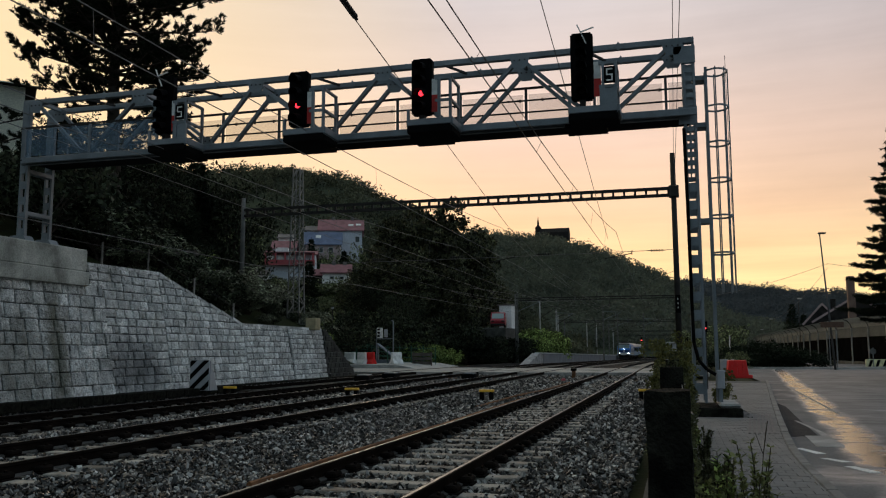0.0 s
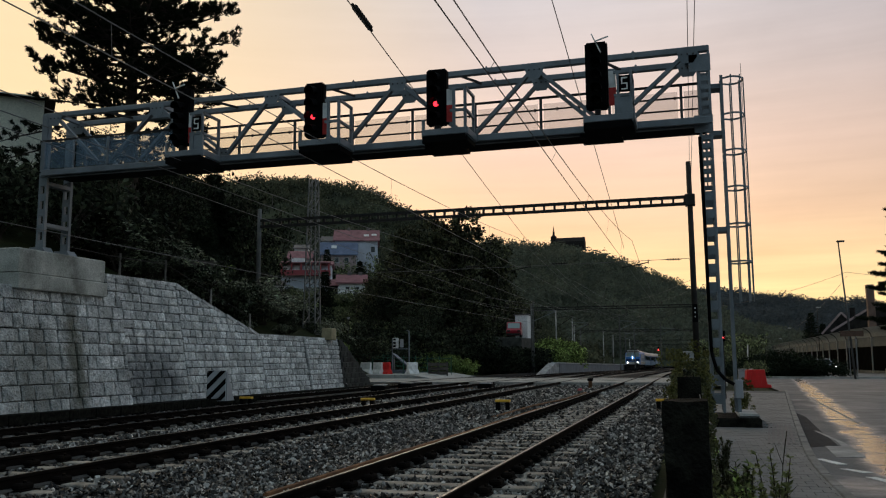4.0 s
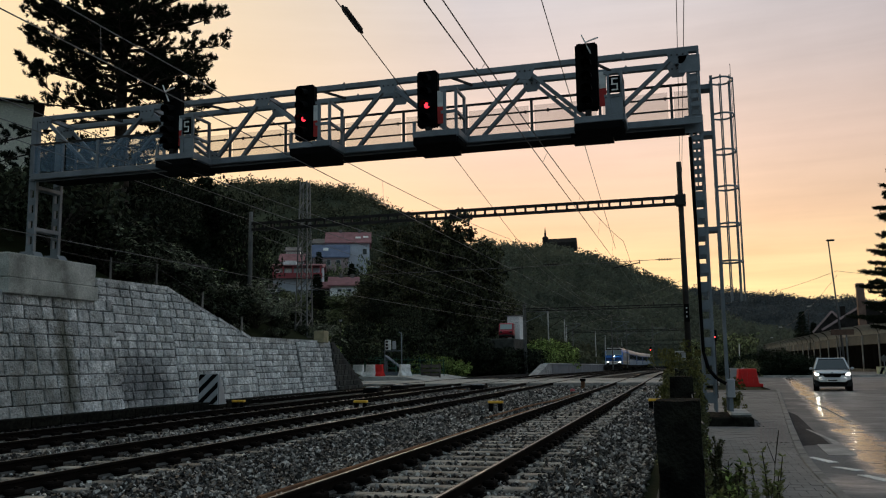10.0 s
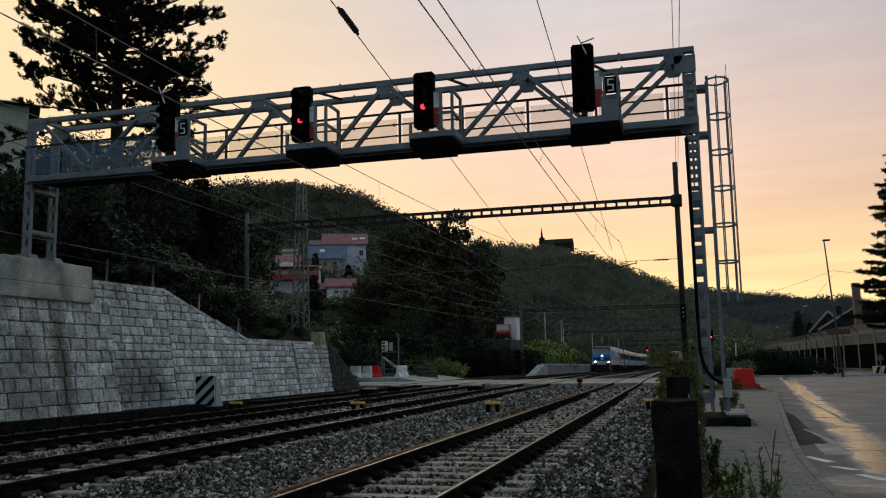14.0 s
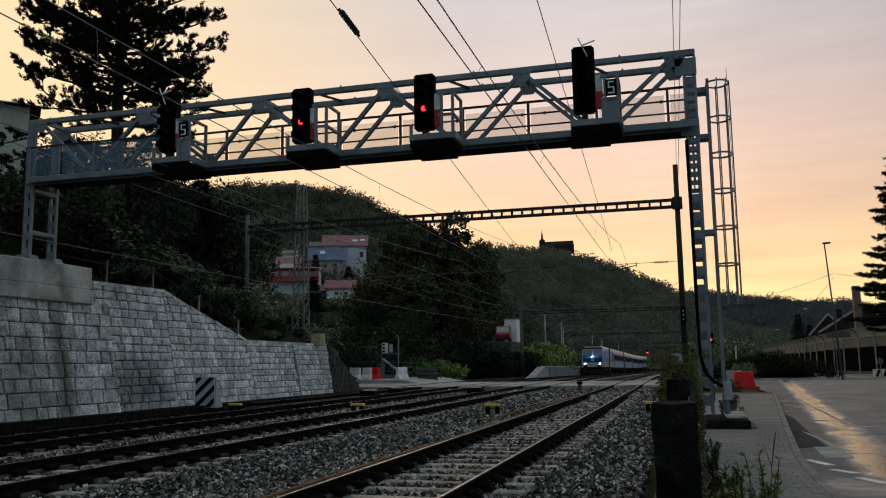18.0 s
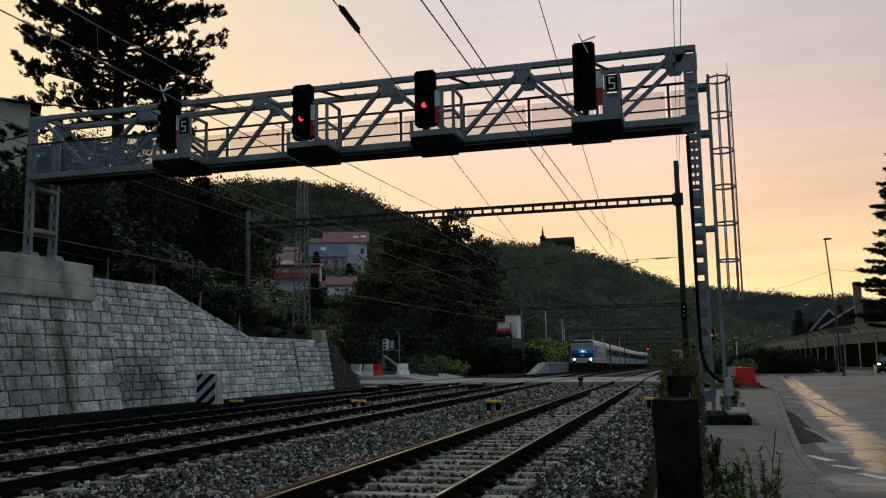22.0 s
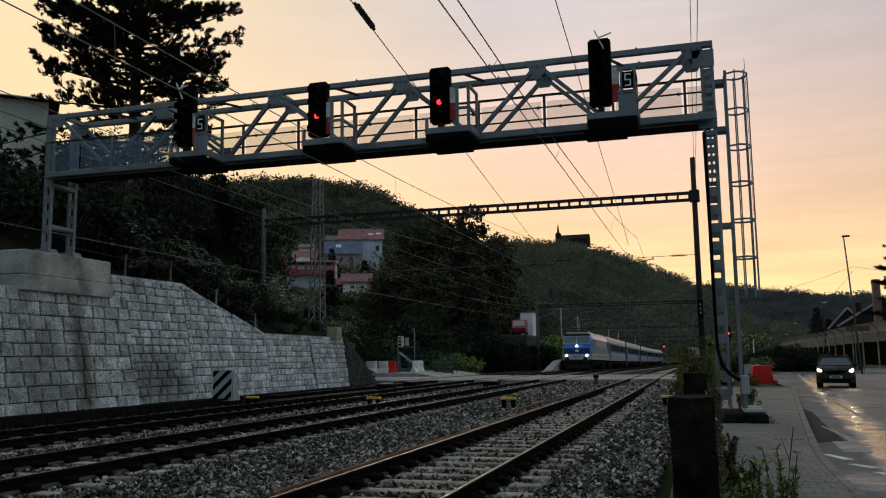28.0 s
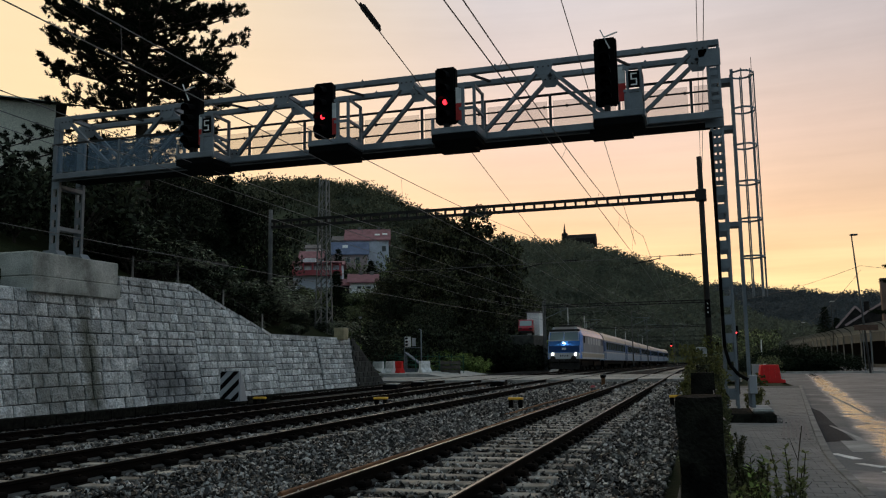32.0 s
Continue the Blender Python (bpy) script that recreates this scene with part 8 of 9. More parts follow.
CAR_B = [(0.0, 8.0, 150.0), (14.0, 8.4, 112.0), (17.5, 9.3, 89.0), (18.5, 10.6, 80.4), (19.0, 11.7, 77.2), (19.5, 12.6, 74.8), (20.0, 13.4, 73.0), (20.5, 13.9, 71.8), (21.0, 14.25, 70.8), (21.5, 14.4, 69.8), (22.0, 14.3, 68.8), (22.5, 14.0, 67.8), (23.0, 13.5, 66.8), (23.5, 12.8, 65.6), (24.0, 11.95, 64.2), (24.5, 11.1, 62.2), (25.0, 10.25, 59.6), (25.5, 9.35, 56.8), (26.5, 7.5, 50.6), (27.5, 6.0, 43.4), (28.0, 5.4, 39.2), (28.5, 4.8, 34.2), (29.0, 4.27, 29.8), (29.5, 3.83, 25.4), (30.0, 3.48, 21.4), (30.5, 3.42, 17.5), (31.0, 3.45, 13.7), (31.5, 3.4, 9.0), (32.0, 3.4, 4.0)]


def drive_rows(path):
    rows, last = [], None
    for i, (t, x, y) in enumerate(path):
        x0, y0 = path[max(0, i - 1)][1:]
        x1, y1 = path[min(len(path) - 1, i + 1)][1:]
        a = math.degrees(math.atan2(x1 - x0, -(y1 - y0)))
        if last is not None:
            while a - last > 180:
                a -= 360
            while a - last < -180:
                a += 360
        last = a
        rows.append((t, pose(x, y, ROAD_Z, 0, 0, a) @ pose(0, 1.9, 0)))
    return rows


# ---- smaller railway things ----
M_RAILPOST = mat("weathered_pale_steel", ((0.16, 0.145, 0.13), (0.34, 0.31, 0.28)), 0.8, scale=3, fine=40)
M_RUST = mat("orange_rust", ((0.10, 0.045, 0.02), (0.26, 0.12, 0.05)), 0.85, scale=3, fine=40, bump=0.3)
M_PALEYEL = mat("pale_yellow_paint", (0.72, 0.68, 0.42), 0.6)
M_GREYBOX = mat("grey_cabinet", (0.36, 0.37, 0.39), 0.5, scale=3, fine=40, vary=0.1, grain=0.1)
M_TARP = mat("blue_grey_sheet", (0.12, 0.15, 0.18), 0.6, scale=2, fine=20)


def make_striped_board():
    b = thing("striped_board", (-14.9, 24.6, -0.1), "board with black and white diagonal stripes at the wall's foot", "warning board")
    w, h = 0.34, 1.02
    part("board", quick_box(-w, w, -0.02, 0.02, 0.05, h), M_TRAINGREY, b)
    for i in range(4):
        z = -0.42 + i * 0.40
        q = []
        for x, dz in ((-w, 0.0), (w, 0.62), (w, 0.80), (-w, 0.18)):
            q.append((x, z + dz))
        lo, hi = 0.06, h - 0.01
        # cut the stripe off at the board's lower and upper edge
        out = []
        for k in range(4):
            (x0, z0), (x1, z1) = q[k], q[(k + 1) % 4]
            out.append((x0, z0))
        def clip(poly, keep, cut):
            res = []
            for k in range(len(poly)):
                a, c = poly[k], poly[(k + 1) % len(poly)]
                if keep(a):
                    res.append(a)
                if keep(a) != keep(c):
                    f = (cut - a[1]) / (c[1] - a[1])
                    res.append((a[0] + (c[0] - a[0]) * f, cut))
            return res
        out = clip(out, lambda p: p[1] >= lo, lo)
        out = clip(out, lambda p: p[1] <= hi, hi) if out else out
        if len(out) >= 3:
            part("black_stripe", prism(bmesh.new(), out, -0.028, -0.021), M_BLACK, b)
    part("stay", beam(bmesh.new(), (0.2, 0.02, 0.9), (0.2, 0.6, 0.1), 0.05, 0.05), M_DARKSTEEL, b)
    part("side_panel", prism(bmesh.new(), [(0.02, 0.05), (0.5, 0.05), (0.02, 1.0)], w + 0.001, w + 0.03, axis="x"), M_GREYBOX, b)


make_striped_board()

for x, y in ((-14.2, 25.3), (-9.8, 25.0), (-5.45, 24.7), (-0.93, 26.0)):
    mk = thing("clearance_marker", (x, y, -0.33), "low yellow clearance marker on short dark legs between tracks", "track marker", "clearance markers")
    part("cap", quick_box(-0.22, 0.22, -0.08, 0.08, 0.32, 0.39, bevel=0.015), M_YELLOW, mk)
    for s in (-0.14, 0.14):
        part("leg", quick_box(s - 0.06, s + 0.06, -0.06, 0.06, 0, 0.32), M_BLACK, mk)


def point_motor(x, y, label):
    pm = thing("point_motor", (x, y, -0.3), label, "point motor", "point motors")
    part("case", quick_box(-0.35, 0.35, -0.4, 0.4, 0.05, 0.38, bevel=0.04), M_BLACK, pm)
    part("lid", quick_box(-0.25, 0.25, -0.3, 0.3, 0.38, 0.42, bevel=0.01), M_GREYBOX, pm)
    part("throw_rod", tube(bmesh.new(), (-1.2, 0, 0.15), (1.2, 0, 0.15), 0.03, seg=6), M_RUST, pm)


point_motor(-9.75, 40.5, "black point motor box with a grey lid between tracks")
point_motor(-13.9, 37.0, "black point motor box beside the outer track")
point_motor(-13.8, 40.5, "black point motor box beside the outer track")


def make_lever(x, y, h, label):
    pm = thing("track_post", (x, y, -0.3), label, "track post")
    part("post", quick_box(-0.09, 0.09, -0.09, 0.09, 0, h), M_RUST, pm)
    part("cap", quick_box(-0.14, 0.14, -0.12, 0.12, h, h + 0.14, bevel=0.02), M_BLACK, pm)


make_lever(-5.2, 44.5, 0.42, "small rusty post standing before the crossing")

# old rail and cables lying beside the first track
bm = bmesh.new()
for a, b in (((-4.35, 8.2, -0.17), (-4.18, 12.0, -0.12)), ((-4.18, 12.0, -0.12), (-4.02, 15.0, -0.09)), ((-4.02, 15.0, -0.09), (-4.15, 18.5, -0.12)), ((-4.15, 18.5, -0.12), (-4.2, 24.0, -0.15))):
    tube(bm, a, b, 0.035, seg=7)
single("loose_pipe", bm, M_RUST, "long rusty pipe lying along the first track", "pipe")
bm = bmesh.new()
for a, b in (((-4.9, 21.0, -0.2), (-4.6, 25.0, -0.12)), ((-4.6, 25.0, -0.12), (-4.3, 29, -0.12)), ((-4.3, 29, -0.12), (-4.4, 36, -0.15))):
    tube(bm, a, b, 0.03, seg=7)
single("loose_pipe", bm, M_RUST, "short rusty pipe lying beside the rails", "pipe")
bm = bmesh.new()
box(bm, -5.3, -5.1, 40.1, 40.5, -0.3, -0.12, bevel=0.05)
single("red_cover", bm, M_PLASTER_RED, "small red plastic cover dropped between tracks", "cover")

# concrete cable trough and the old siding rails along the wall's foot
trough = thing("cable_trough", (0, 0, 0), "dark cable trough with lids along the foot of the wall", "cable trough", kind="structure")
for i in range(34):
    y = 9.0 + i * 0.98
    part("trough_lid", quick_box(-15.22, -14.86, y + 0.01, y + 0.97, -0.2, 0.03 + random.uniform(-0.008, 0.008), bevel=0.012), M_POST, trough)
sd = thing("siding_track", (0, 0, 0), "short dead-end siding of two rusty rails by the wall", "railway track")
for x in (-14.62, -14.35):
    part("rail", rail_mesh([(x, y) for y in (27, 34, 40, 46.5)]), [M_RAIL, M_RAILTOP, M_RAILFOOT], sd)
for i in range(40):
    part("sleeper", quick_box(-14.9, -14.1, 27.2 + i * 0.8, 27.44 + i * 0.8, -0.3, -0.166), M_WOOD, sd)


# ---- platform beyond the crossing ----
def make_platform():
    pf = thing("platform", (0, 0, 0), "grey concrete railway platform with a sloping end", "platform", kind="structure")
    bm = bmesh.new()
    prism(bm, [(77.5, -0.35), (212, -1.6), (330, -1.6), (330, -0.24), (212, -0.24), (85.8, 0.86)], -14.2, -13.42, axis="x")
    part("body", bm, mat("rough_platform_stone", ((0.20, 0.205, 0.21), (0.46, 0.465, 0.47)), 0.9, scale=1.5, fine=14, bump=0.6, veins=0.5), pf)
    for i in range(70):
        y = 85.9 + i * 2.0
        part("edge_slab", prism(bmesh.new(), [(y + 0.01, 0.97 + rail_z(y)), (y + 1.99, 0.97 + rail_z(y + 2)), (y + 1.99, 1.06 + rail_z(y + 2)), (y + 0.01, 1.06 + rail_z(y))], -13.95, -13.3, axis="x"), M_TRAINGREY, pf)
    bm = bmesh.new()
    prism(bm, [(88, -0.4), (212, -1.5), (330, -1.5), (330, -0.26), (212, -0.26), (88, 0.80)], -13.41, -13.37, axis="x")
    part("face_panel", bm, mat("blue_grey_concrete", (0.17, 0.185, 0.21), 0.85, scale=0.6, fine=12), pf)


make_platform()


# ---- left end of the level crossing ----
def make_railing(name, pts, h, rails, m, label, thick=0.025, step=2.0, bar=None):
    fc = thing(name, (0, 0, 0), label, "railing")
    for (x0, y0, z0), (x1, y1, z1) in zip(pts, pts[1:]):
        n = max(1, round(math.dist((x0, y0, z0), (x1, y1, z1)) / step))
        for i in range(n + 1):
            f = i / n
            x, y, z = x0 + (x1 - x0) * f, y0 + (y1 - y0) * f, z0 + (z1 - z0) * f
            part("railing_post", tube(bmesh.new(), (x, y, z - 0.2), (x, y, z + h), thick * 1.2, seg=7), m, fc)
        for r in rails:
            part("rail_bar", tube(bmesh.new(), (x0, y0, z0 + r), (x1, y1, z1 + r), thick * (0.45 if bar else 0.8), seg=6), bar or m, fc)
    return fc


make_railing("green_railing", [(-27.5, 62, 0.9), (-24.0, 62.3, 0.6), (-21.6, 62.6, 0.3), (-17.9, 63.0, 0.2)], 1.3, (1.12, 0.75, 0.4, 0.1), M_GREENPAINT, "green painted steel railing beside the crossing", step=0.9)
make_railing("green_railing", [(-26.5, 59, 1.0), (-20.6, 59.6, 0.3)], 1.0, (0.98, 0.5), M_GREENPAINT, "green steel railing by the path down to the crossing", step=1.2)
make_railing("wall_railing", [(-16.95, 19.9, 3.75), (-16.95, 22.2, 3.7), (-16.9, 24.5, 3.74), (-16.6, 29.7, 2.2)], 0.85, (0.72,), M_RAILPOST, "thin weathered railing along the wall's top", thick=0.03, step=2.45, bar=M_DARKSTEEL)


def make_jersey(x, y, turn, m, label, z, k):
    j = thing("barrier_block", (x, y, z), label, "road barrier", "barrier blocks by the crossing", turn=turn)
    bm = bmesh.new()
    prism(bm, [(-0.28, 0), (0.28, 0), (0.24, 0.18), (0.11, 0.4), (0.09, 0.95), (-0.09, 0.95), (-0.11, 0.4), (-0.24, 0.18)], -0.6, 0.6, axis="x")
    bmesh.ops.scale(bm, vec=(k, k * 1.2, k * 1.1), verts=list(bm.verts))
    bmesh.ops.bevel(bm, geom=list(bm.edges), offset=0.02, segments=1, affect="EDGES")
    part("block", bm, m, j)


# raised path beside the crossing
single("crossing_path", prism(bmesh.new(), [(-30, -0.6), (-16.4, -0.6), (-16.4, -0.12), (-18.6, 0.22), (-30, 0.32)], 55.4, 66.0), M_CONC, "grey concrete path ramp leading to the crossing", "path", kind="structure")
for x, y, a, m, l in ((-22.75, 57.6, -50, M_WHITE, "white plastic barrier block by the crossing"), (-21.95, 57.9, -62, M_WHITE, "white plastic barrier block by the crossing"),
                      (-21.35, 57.9, -58, M_PLASTIC_RED, "red plastic barrier block by the crossing"), (-19.3, 57.8, 35, M_WHITE, "white plastic barrier block by the crossing")):
    make_jersey(x, y, a + 28, m, l, 0.24, 0.8)
sh = thing("sheeted_ramp", (-20.4, 60.5, 0.27), "sloping blue-grey metal sheet beside the crossing path", "metal sheet")
part("sheet", beam(bmesh.new(), (-1.3, 0, 1.45), (0.4, 0, 0.15), 0.7, 0.06), M_TARP, sh)
part("base_rail", quick_box(-1.6, 0.5, -0.3, 0.3, 0.0, 0.25), M_TARP, sh)
part("prop", quick_box(-1.35, -1.2, -0.1, 0.1, 0.2, 1.4), M_GALV, sh)
bf = thing("low_board_fence", (-18.3, 60.8, -0.3), "low dark brown board fence beside the crossing", "fence")
for i in range(3):
    part("board", quick_box(-0.75, 0.75, -0.02, 0.02, 0.45 + i * 0.32, 0.68 + i * 0.32), M_WOOD, bf)
for q in (-0.7, 0.0, 0.7):
    part("fence_post", quick_box(q - 0.05, q + 0.05, 0.021, 0.11, 0, 1.4), M_WOOD, bf)


def crossing_sign():
    cs = thing("crossing_signal", (-19.95, 59.0, 0.2), "crossing light signal with a white board on a thin post", "crossing signal")
    part("pole", tube(bmesh.new(), (0, 0, 0), (0, 0, 3.1), 0.05, seg=8), M_GALV, cs)
    part("curved_top", beam(bmesh.new(), (0, 0, 3.1), (-0.18, 0, 3.2), 0.07, 0.07), M_GALV, cs)
    part("backboard", quick_box(-1.25, -0.8, -0.05, 0.0, 1.9, 2.65, bevel=0.03), M_WHITE, cs, "white board")
    for z in (1.98, 2.22, 2.46):
        part("lamp_back", quick_box(-1.2, -1.0, -0.12, -0.05, z, z + 0.14, bevel=0.03), M_BLACK, cs)
    part("side_board", quick_box(-0.7, -0.42, -0.04, 0.0, 1.95, 2.55, bevel=0.03), M_GREYBOX, cs)
    part("cross_arm", quick_box(-1.3, 0.05, 0.0, 0.05, 1.82, 1.88), M_GALV, cs)
    part("second_pole", tube(bmesh.new(), (-1.3, 0.03, 0), (-1.3, 0.03, 2.6), 0.04, seg=7), M_GALV, cs)


crossing_sign()
lp = thing("garden_lamp", (-17.2, 41.0, 1.0), "small lamp post behind the wall's end", "street lamp")
part("pole", tube(bmesh.new(), (0, 0, 0), (0, 0, 2.35), 0.025, seg=7), M_DARKSTEEL, lp)
part("lamp_head", tube(bmesh.new(), (0, 0, 2.35), (0, 0, 2.45), 0.06, 0.10, seg=8), M_GREYBOX, lp)

M_LAMP_REDFAR = glow("far_red_light", (1.0, 0.05, 0.05), 3.5)
# red lamps far along the line
for x, y, z in ((-7.4, 190, 3.1), (0.95, 88.5, 1.95), (0.95, 30.5, 1.88)):
    sg = thing("distant_signal", (x, y, -0.3), "distant railway signal showing a red light", "railway signal", "distant signals")
    part("pole", tube(bmesh.new(), (0, 0, 0), (0, 0, z + 0.35), 0.07 if y > 50 else 0.03, seg=8), M_DARKSTEEL, sg)
    k = 1.0 if y > 100 else (0.7 if y > 50 else 0.36)
    part("head", quick_box(-0.2 * k, 0.2 * k, -0.15, 0.1, z + 0.35 - 0.35 * k, z + 0.35 + 0.65 * k, bevel=0.04 * k), M_BLACK, sg)
    part("lens", tube(bmesh.new(), (0, -0.15, z + 0.35), (0, -0.19, z + 0.35), 0.14 if y > 100 else (0.06 if y > 50 else 0.03), seg=12), M_LAMP_REDFAR, sg, "glowing red lens")


# ---- fittings on the gantry's right leg ----
def make_leg_fittings():
    bm = bmesh.new()
    pts = [Vector(p) for p in ((0.30, 18.40, 5.9), (0.32, 18.40, 4.0), (0.33, 18.38, 2.0), (0.34, 18.36, 1.35), (0.42, 18.34, 1.0), (0.58, 18.32, 0.8), (0.75, 18.32, 0.7))]
    for a, b in zip(pts, pts[1:]):
        tube(bm, a, b, 0.035, seg=8)
    single("cable_conduit", bm, M_BLACK, "thick black cable running down the gantry leg", "cable", smooth=True)
    cb = thing("junction_box", (0.84, 18.62, 0.13), "small grey junction box on the gantry leg", "junction box")
    part("case", quick_box(-0.07, 0.09, -0.04, 0.1, 0.28, 0.66, bevel=0.015), M_GREYBOX, cb)
    part("stem", quick_box(-0.03, 0.04, 0.0, 0.06, 0.0, 0.28), M_GALV, cb)
    sg = thing("leg_signs", (0.0, 37.2, 2.5), "small black number board on the portal mast", "sign board")
    part("board", quick_box(0.0, 0.2, -0.05, -0.02, 0.25, 1.0), M_BLACK, sg, "black board with pale bars")
    for i in range(3):
        part("bar", quick_box(0.08, 0.12, -0.058, -0.051, 0.44 + i * 0.18, 0.50 + i * 0.18), M_WHITE, sg)


make_leg_fittings()


# ---- plants close to the camera ----
M_WEEDY = leaf_mat("yellow_green_creeper_leaves", (0.06, 0.065, 0.02), (0.16, 0.16, 0.06), 0.3, 0.4, scale=4, fine=30)


def ivy(x, y, z0, z1, rx, ry, m, seed, n, leaf, label, per=60):
    rng = np.random.default_rng(seed)
    t = thing("creeper", (x, y, z0), label, "creeper", "creepers on the fence")
    cs = np.stack([np.clip(rng.normal(0, rx, n), -1.6 * rx, 1.6 * rx), rng.normal(0, ry, n), rng.uniform(0, 1, n) ** 0.8 * (z1 - z0)], 1)
    cs[:, 2] *= 0.72 + 0.16 * np.sin(cs[:, 1] * 7 + seed) + 0.12 * np.sin(cs[:, 1] * 17 + 2 * seed)
    rs = rng.uniform(0.03, 0.085, n)
    v, f = leaf_cloud(rng, cs, rs, per, leaf, flat=1.0, droop=0.6)
    ob = new("leaves", np_mesh("leaves", v, f, m))
    ob.parent = t
    bm = bmesh.new()
    for i in range(16):
        a = cs[rng.integers(0, n)]
        tube(bm, (a[0] * 0.5, a[1] * 0.7, 0), tuple(a), 0.006, 0.003, seg=4)
    part("stem", bm, M_BARK, t)["kind"] = "stuff"


ivy(-0.01, 6.0, -0.2, 0.98, 0.045, 0.45, M_LEAF3, 61, 150, 0.028, "dark creeper hanging over the old fence")
ivy(-0.04, 7.6, -0.2, 1.2, 0.08, 0.75, M_LEAF3, 62, 420, 0.03, "dry olive creeper smothering the fence posts")
ivy(-0.06, 9.6, 0.3, 1.36, 0.11, 0.8, M_WEEDY, 63, 320, 0.035, "yellow-green creeper on top of the fence")
ivy(0.02, 12.2, -0.2, 1.25, 0.09, 0.8, M_LEAF2, 64, 100, 0.05, "dry olive creeper smothering the fence posts")
ivy(-0.05, 15.0, -0.2, 1.05, 0.12, 0.8, M_LEAF3, 65, 100, 0.05, "dark creeper over the fence's far end")
ivy(0.07, 3.2, -0.4, 1.02, 0.02, 0.08, M_LEAF3, 66, 240, 0.017, "thin dry creeper climbing an old post", 46)
ivy(1.0, 21.0, -0.15, 0.62, 0.12, 0.3, M_WEEDY, 67, 60, 0.04, "tuft of yellow-green weeds behind the gantry plinth")
ivy(2.1, 41.8, -0.3, 0.4, 0.25, 0.3, M_WEEDY, 68, 40, 0.06, "weeds beside the road barrier")


def weed(x, y, z, h, seed, m, label):
    rng = np.random.default_rng(seed)
    t = thing("weed", (x, y, z), label, "weed", "weeds along the pavement")
    bm = bmesh.new()
    vs, fs = [], []
    k = 0
    for s in range(5):
        a = rng.uniform(0, 6.28)
        lean = rng.uniform(0.03, 0.2)
        hh = h * rng.uniform(0.6, 1.0)
        prev = Vector((rng.uniform(-0.05, 0.05), rng.uniform(-0.05, 0.05), 0))
        for i in range(22):
            nxt = prev + Vector((math.cos(a) * lean, math.sin(a) * lean, 1)).normalized() * hh / 22
            tube(bm, prev, nxt, 0.004, 0.003, seg=4)
            for _ in range(6):
                d = Vector(rng.normal(size=3)).normalized()
                d.z = d.z * 0.5 + 0.35
                l = rng.uniform(0.028, 0.055)
                side = d.cross(Vector((0, 0, 1))).normalized() * l * 0.3
                q = [nxt, nxt + d * l * 0.5 + side, nxt + d * l, nxt + d * l * 0.5 - side]
                vs += [tuple(p) for p in q]
                fs.append((k, k + 1, k + 2, k + 3))
                k += 4
            prev = nxt
            lean *= 1.02
    part("stem", bm, M_BARK, t)["kind"] = "stuff"
    ob = new("leaves", np_mesh("leaves", vs, fs, m))
    ob.parent = t


_r = random.Random(71)
M_WEED = leaf_mat("olive_weed_leaves", (0.075, 0.09, 0.036), (0.20, 0.22, 0.09), 0.3, 0.4, scale=4, fine=30)
for i in range(24):
    weed(0.08 + _r.random() * 0.36, 4.55 + _r.random() * 0.7, -0.17, _r.uniform(0.5, 0.9), 80 + i, M_WEED if i % 3 else M_LEAF2, "leafy weed growing at the pavement's edge")
for i in range(14):
    weed(0.14 + _r.random() * 0.25, 5.8 + _r.random() * 6, -0.15, _r.uniform(0.2, 0.5), 140 + i, M_LEAF3, "leafy weed growing at the fence's foot")
bm = bmesh.new()
pts = [Vector(p) for p in ((0.60, 7.2, -0.15), (0.59, 7.2, 0.1), (0.62, 7.18, 0.4), (0.66, 7.16, 0.66))]
for a, b in zip(pts, pts[1:]):
    tube(bm, a, b, 0.004, 0.003, seg=5)
for a, d in ((pts[1], (0.12, 0, 0.14)), (pts[2], (-0.05, 0, 0.16)), (pts[2], (0.03, 0.02, 0.2)), (pts[1], (-0.16, 0, 0.06))):
    tube(bm, a, a + Vector(d), 0.004, 0.002, seg=4)
single("dry_stalk", bm, M_BARK, "tall dry stalk standing on the pavement", "dry weed")

# a pale board leaning on the fence by the ballast
bm = bmesh.new()
beam(bm, (-0.13, 4.05, -0.4), (-0.15, 4.15, 0.44), 0.06, 0.02)
single("pale_board", bm, M_WHITE, "pale narrow board leaning against the fence", "board")


# ---- dark wooden garden fence on the bank ----
gf = thing("garden_fence", (-20.4, 28.5, land(-20.4, 28.5) - 0.1), "old dark board fence on the bank among bushes", "fence", turn=40)
for i in range(26):
    x = -2.6 + i * 0.2
    part("board", quick_box(x + 0.006, x + 0.194, -0.012, 0.012, 0.05 + x * 0.0, 1.45 + random.uniform(-0.03, 0.03)), M_WOOD, gf)
for z in (0.35, 1.15):
    part("fence_rail", quick_box(-2.7, 2.7, 0.013, 0.06, z - 0.04, z + 0.04), M_WOOD, gf)
for x in (-2.4, 0.0, 2.4):
    part("fence_post", quick_box(x - 0.05, x + 0.05, 0.061, 0.16, -0.4, 1.5), M_WOOD, gf)


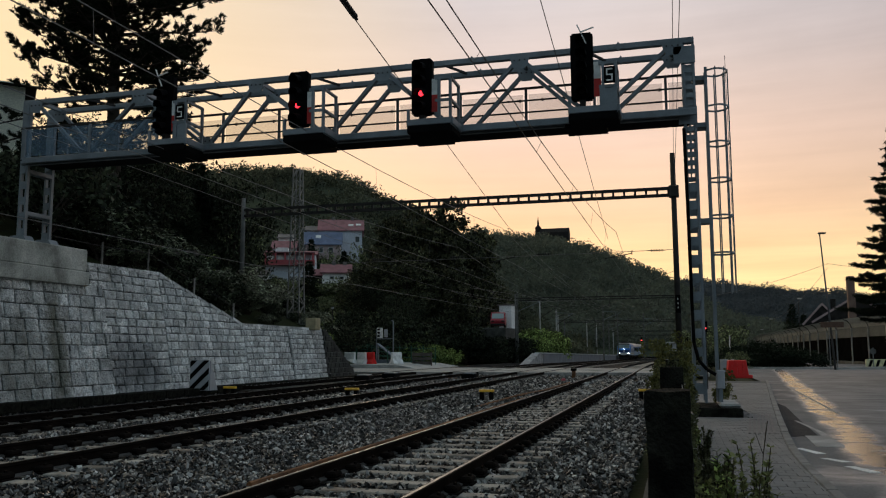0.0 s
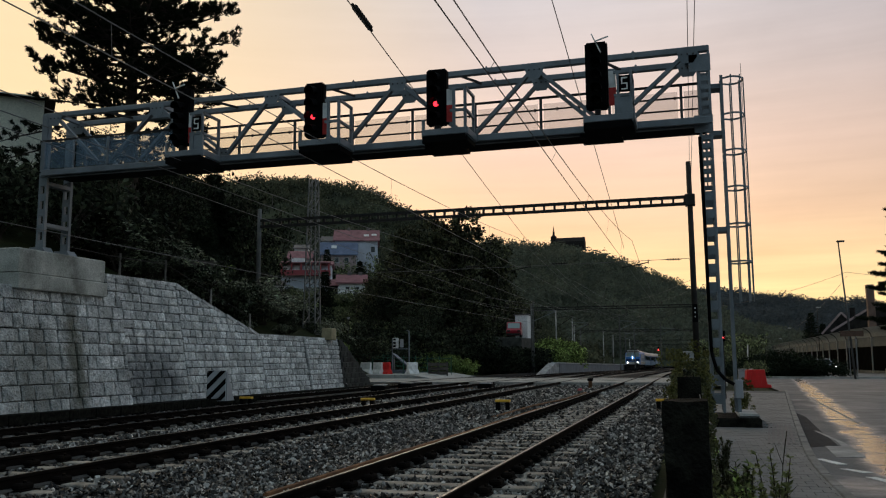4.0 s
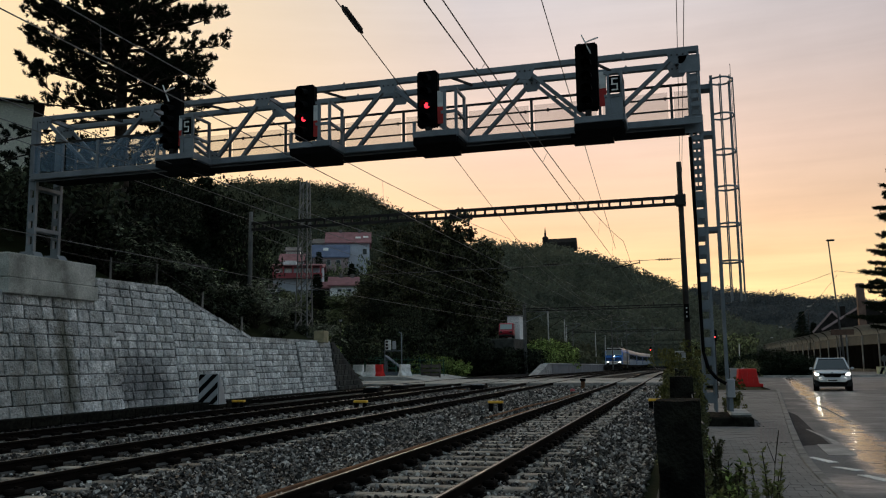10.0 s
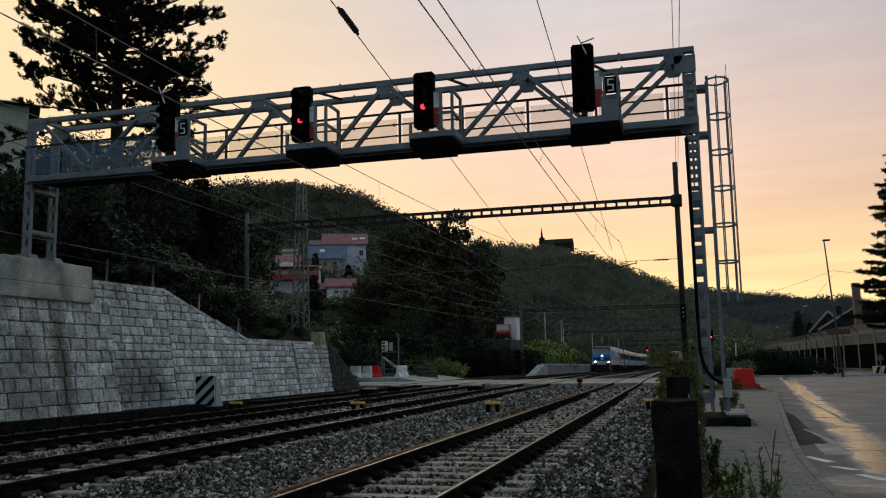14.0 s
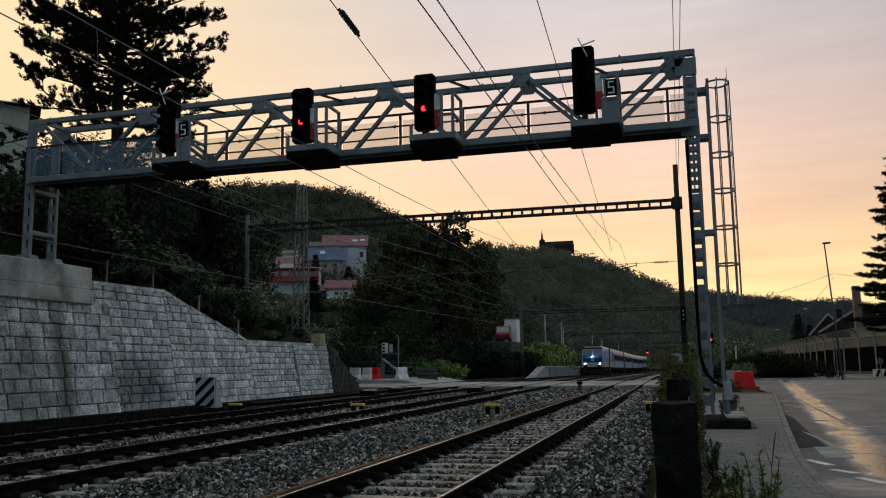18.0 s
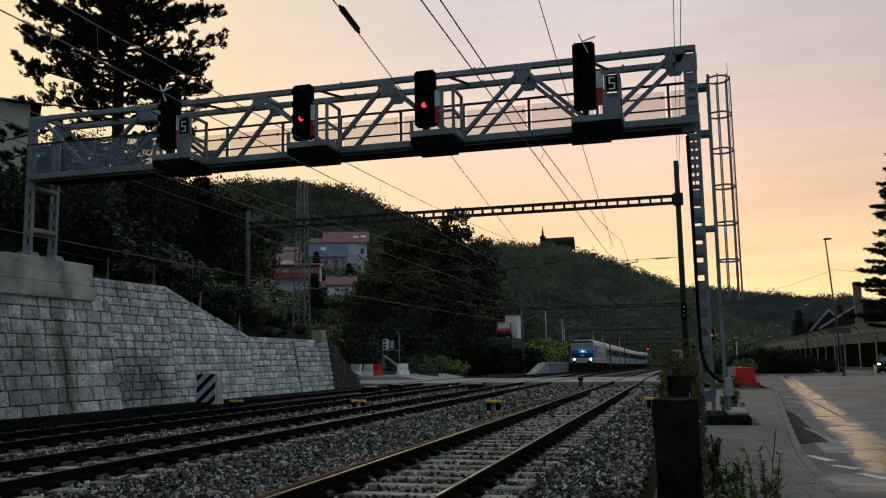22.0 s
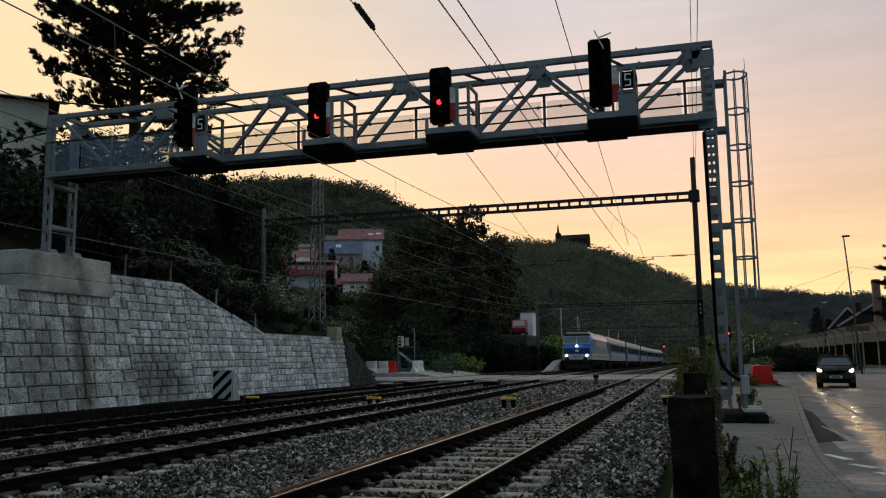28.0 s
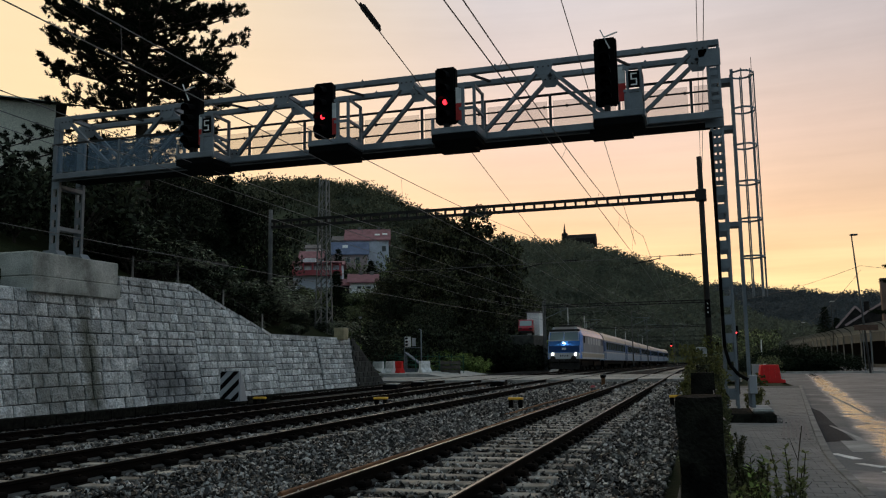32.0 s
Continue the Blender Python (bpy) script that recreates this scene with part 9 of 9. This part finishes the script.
# ---- roadside signs by the noise barrier ----
sg = thing("direction_sign", (10.5, 64.6, -0.3), "small brown direction sign on a thin frame", "road sign")
for x in (-0.22, 0.22):
    part("sign_post", tube(bmesh.new(), (x, 0, 0), (x, 0, 3.3), 0.03, seg=7), M_GALV, sg)
part("sign_panel", quick_box(-0.75, 0.75, -0.06, -0.03, 3.0, 3.38), mat("brown_sign", (0.12, 0.07, 0.05), 0.6), sg)
rs = thing("round_sign", (15.1, 75.0, -0.3), "round traffic sign on a post", "road sign")
part("sign_post", tube(bmesh.new(), (0, 0, 0), (0, 0, 1.6), 0.035, seg=7), M_GALV, rs)
part("disc", tube(bmesh.new(), (0, -0.04, 1.3), (0, -0.06, 1.3), 0.24, seg=20), M_CONCDARK, rs)
hb = thing("chevron_barrier", (16.3, 77.0, -0.3), "low kerb barrier with black and yellow stripes", "road barrier")
part("beam", quick_box(-1.4, 1.4, -0.12, 0.12, 0.0, 0.65, bevel=0.02), M_PALEYEL, hb)
for i in range(5):
    x = -1.25 + i * 0.55
    part("black_stripe", prism(bmesh.new(), [(x, 0.05), (x + 0.22, 0.05), (x + 0.42, 0.6), (x + 0.2, 0.6)], -0.128, -0.121), M_BLACK, hb)


# ---- small things at the pavement's end ----
wb = thing("white_bollard_box", (2.28, 46.0, -0.3), "small pale plastic box standing behind the red barrier", "bollard")
part("case", quick_box(-0.19, 0.19, -0.15, 0.15, 0.0, 0.95, bevel=0.04), M_GREYBOX, wb)
part("cap", quick_box(-0.21, 0.21, -0.17, 0.17, 0.95, 1.0, bevel=0.02), M_GREYBOX, wb)
wp = thing("white_post", (4.45, 80.0, -0.3), "thin white marker post among the junipers", "post")
part("pole", tube(bmesh.new(), (0, 0, 0), (0.1, 0, 2.75), 0.07, 0.05, seg=8), M_WHITE, wp)
rc = thing("relay_cabinet", (-0.22, 40.0, -0.35), "pale grey relay cabinet behind the overgrown fence", "cabinet")
part("case", quick_box(-0.33, 0.33, -0.25, 0.25, 0.1, 1.82, bevel=0.02), M_GREYBOX, rc)
part("plinth", quick_box(-0.36, 0.36, -0.28, 0.28, -0.05, 0.1), M_CONC, rc)
part("roof_sheet", quick_box(-0.37, 0.37, -0.3, 0.28, 1.82, 1.9, bevel=0.02), M_CONC, rc)
part("door", quick_box(-0.28, 0.28, -0.265, -0.251, 0.25, 1.7), M_GREYBOX, rc)
# cables strung between the street lamp and its neighbours
for p, q, sag in (((10.48, 64.8, 7.2), (24.0, 70.0, 6.6), 0.3), ((10.48, 64.8, 7.2), (0.35, 90.0, 6.3), 0.5), ((10.48, 64.8, 6.9), (15.0, 150.0, 6.0), 0.8)):
    wire("street_cable", p, q, 0.012, sag, "thin cable strung from the street lamp", n=16)

# tangle of wires over the station throat
_w = random.Random(90)
for i in range(16):
    xa, xb = _w.uniform(-17, 0), _w.uniform(-17, 0)
    ya = _w.choice((58.0, 90.0, 90.0, 120.0, 150.0))
    wire("feeder_wire", (xa, ya, _w.uniform(5.4, 6.9)), (xb, ya + _w.choice((30.0, 60.0, 60.0)), _w.uniform(5.4, 6.9)), 0.011, _w.uniform(0.1, 0.5), "thin grey overhead wire over the tracks", n=12)
for x, y in ((-16.4, 90.0), (-9.8, 120.0), (-16.6, 122.0), (-5.4, 150.0), (-9.8, 150.0), (-13.6, 180.0)):
    ca = thing("cantilever_arm", (x, y, 5.2), "grey steel cantilever arm holding the contact wire", "cantilever arm", "cantilever arms")
    part("strut", tube(bmesh.new(), (0, 0, 0.1), (2.4, 0, 1.1), 0.035, seg=6), M_GALV, ca)
    part("stay", tube(bmesh.new(), (0, 0, 1.3), (2.4, 0, 1.15), 0.03, seg=6), M_GALV, ca)
    part("drop_tube", tube(bmesh.new(), (1.7, 0, 1.12), (1.7, 0, 0.3), 0.025, seg=6), M_GALV, ca)
    part("support", tube(bmesh.new(), (0, 0, -5.5), (0, 0, 2.2), 0.09, 0.07, seg=8), M_CONCDARK, ca)



def motions():
    def on_rails(y, length):
        return pose(TRAIN_X, y, rail_z(y), math.degrees(math.atan2(rail_z(y + length) - rail_z(y), length)))
    walk(loco, [(t, on_rails(y, 16.8)) for t, y in TRAIN])
    for i, c in enumerate(coaches):
        walk(c, [(t, on_rails(y + 17.45 + 24.9 * i, 24.3)) for t, y in TRAIN])
    walk(car_a, drive_rows(CAR_A))
    walk(car_b, drive_rows(CAR_B))


motions()
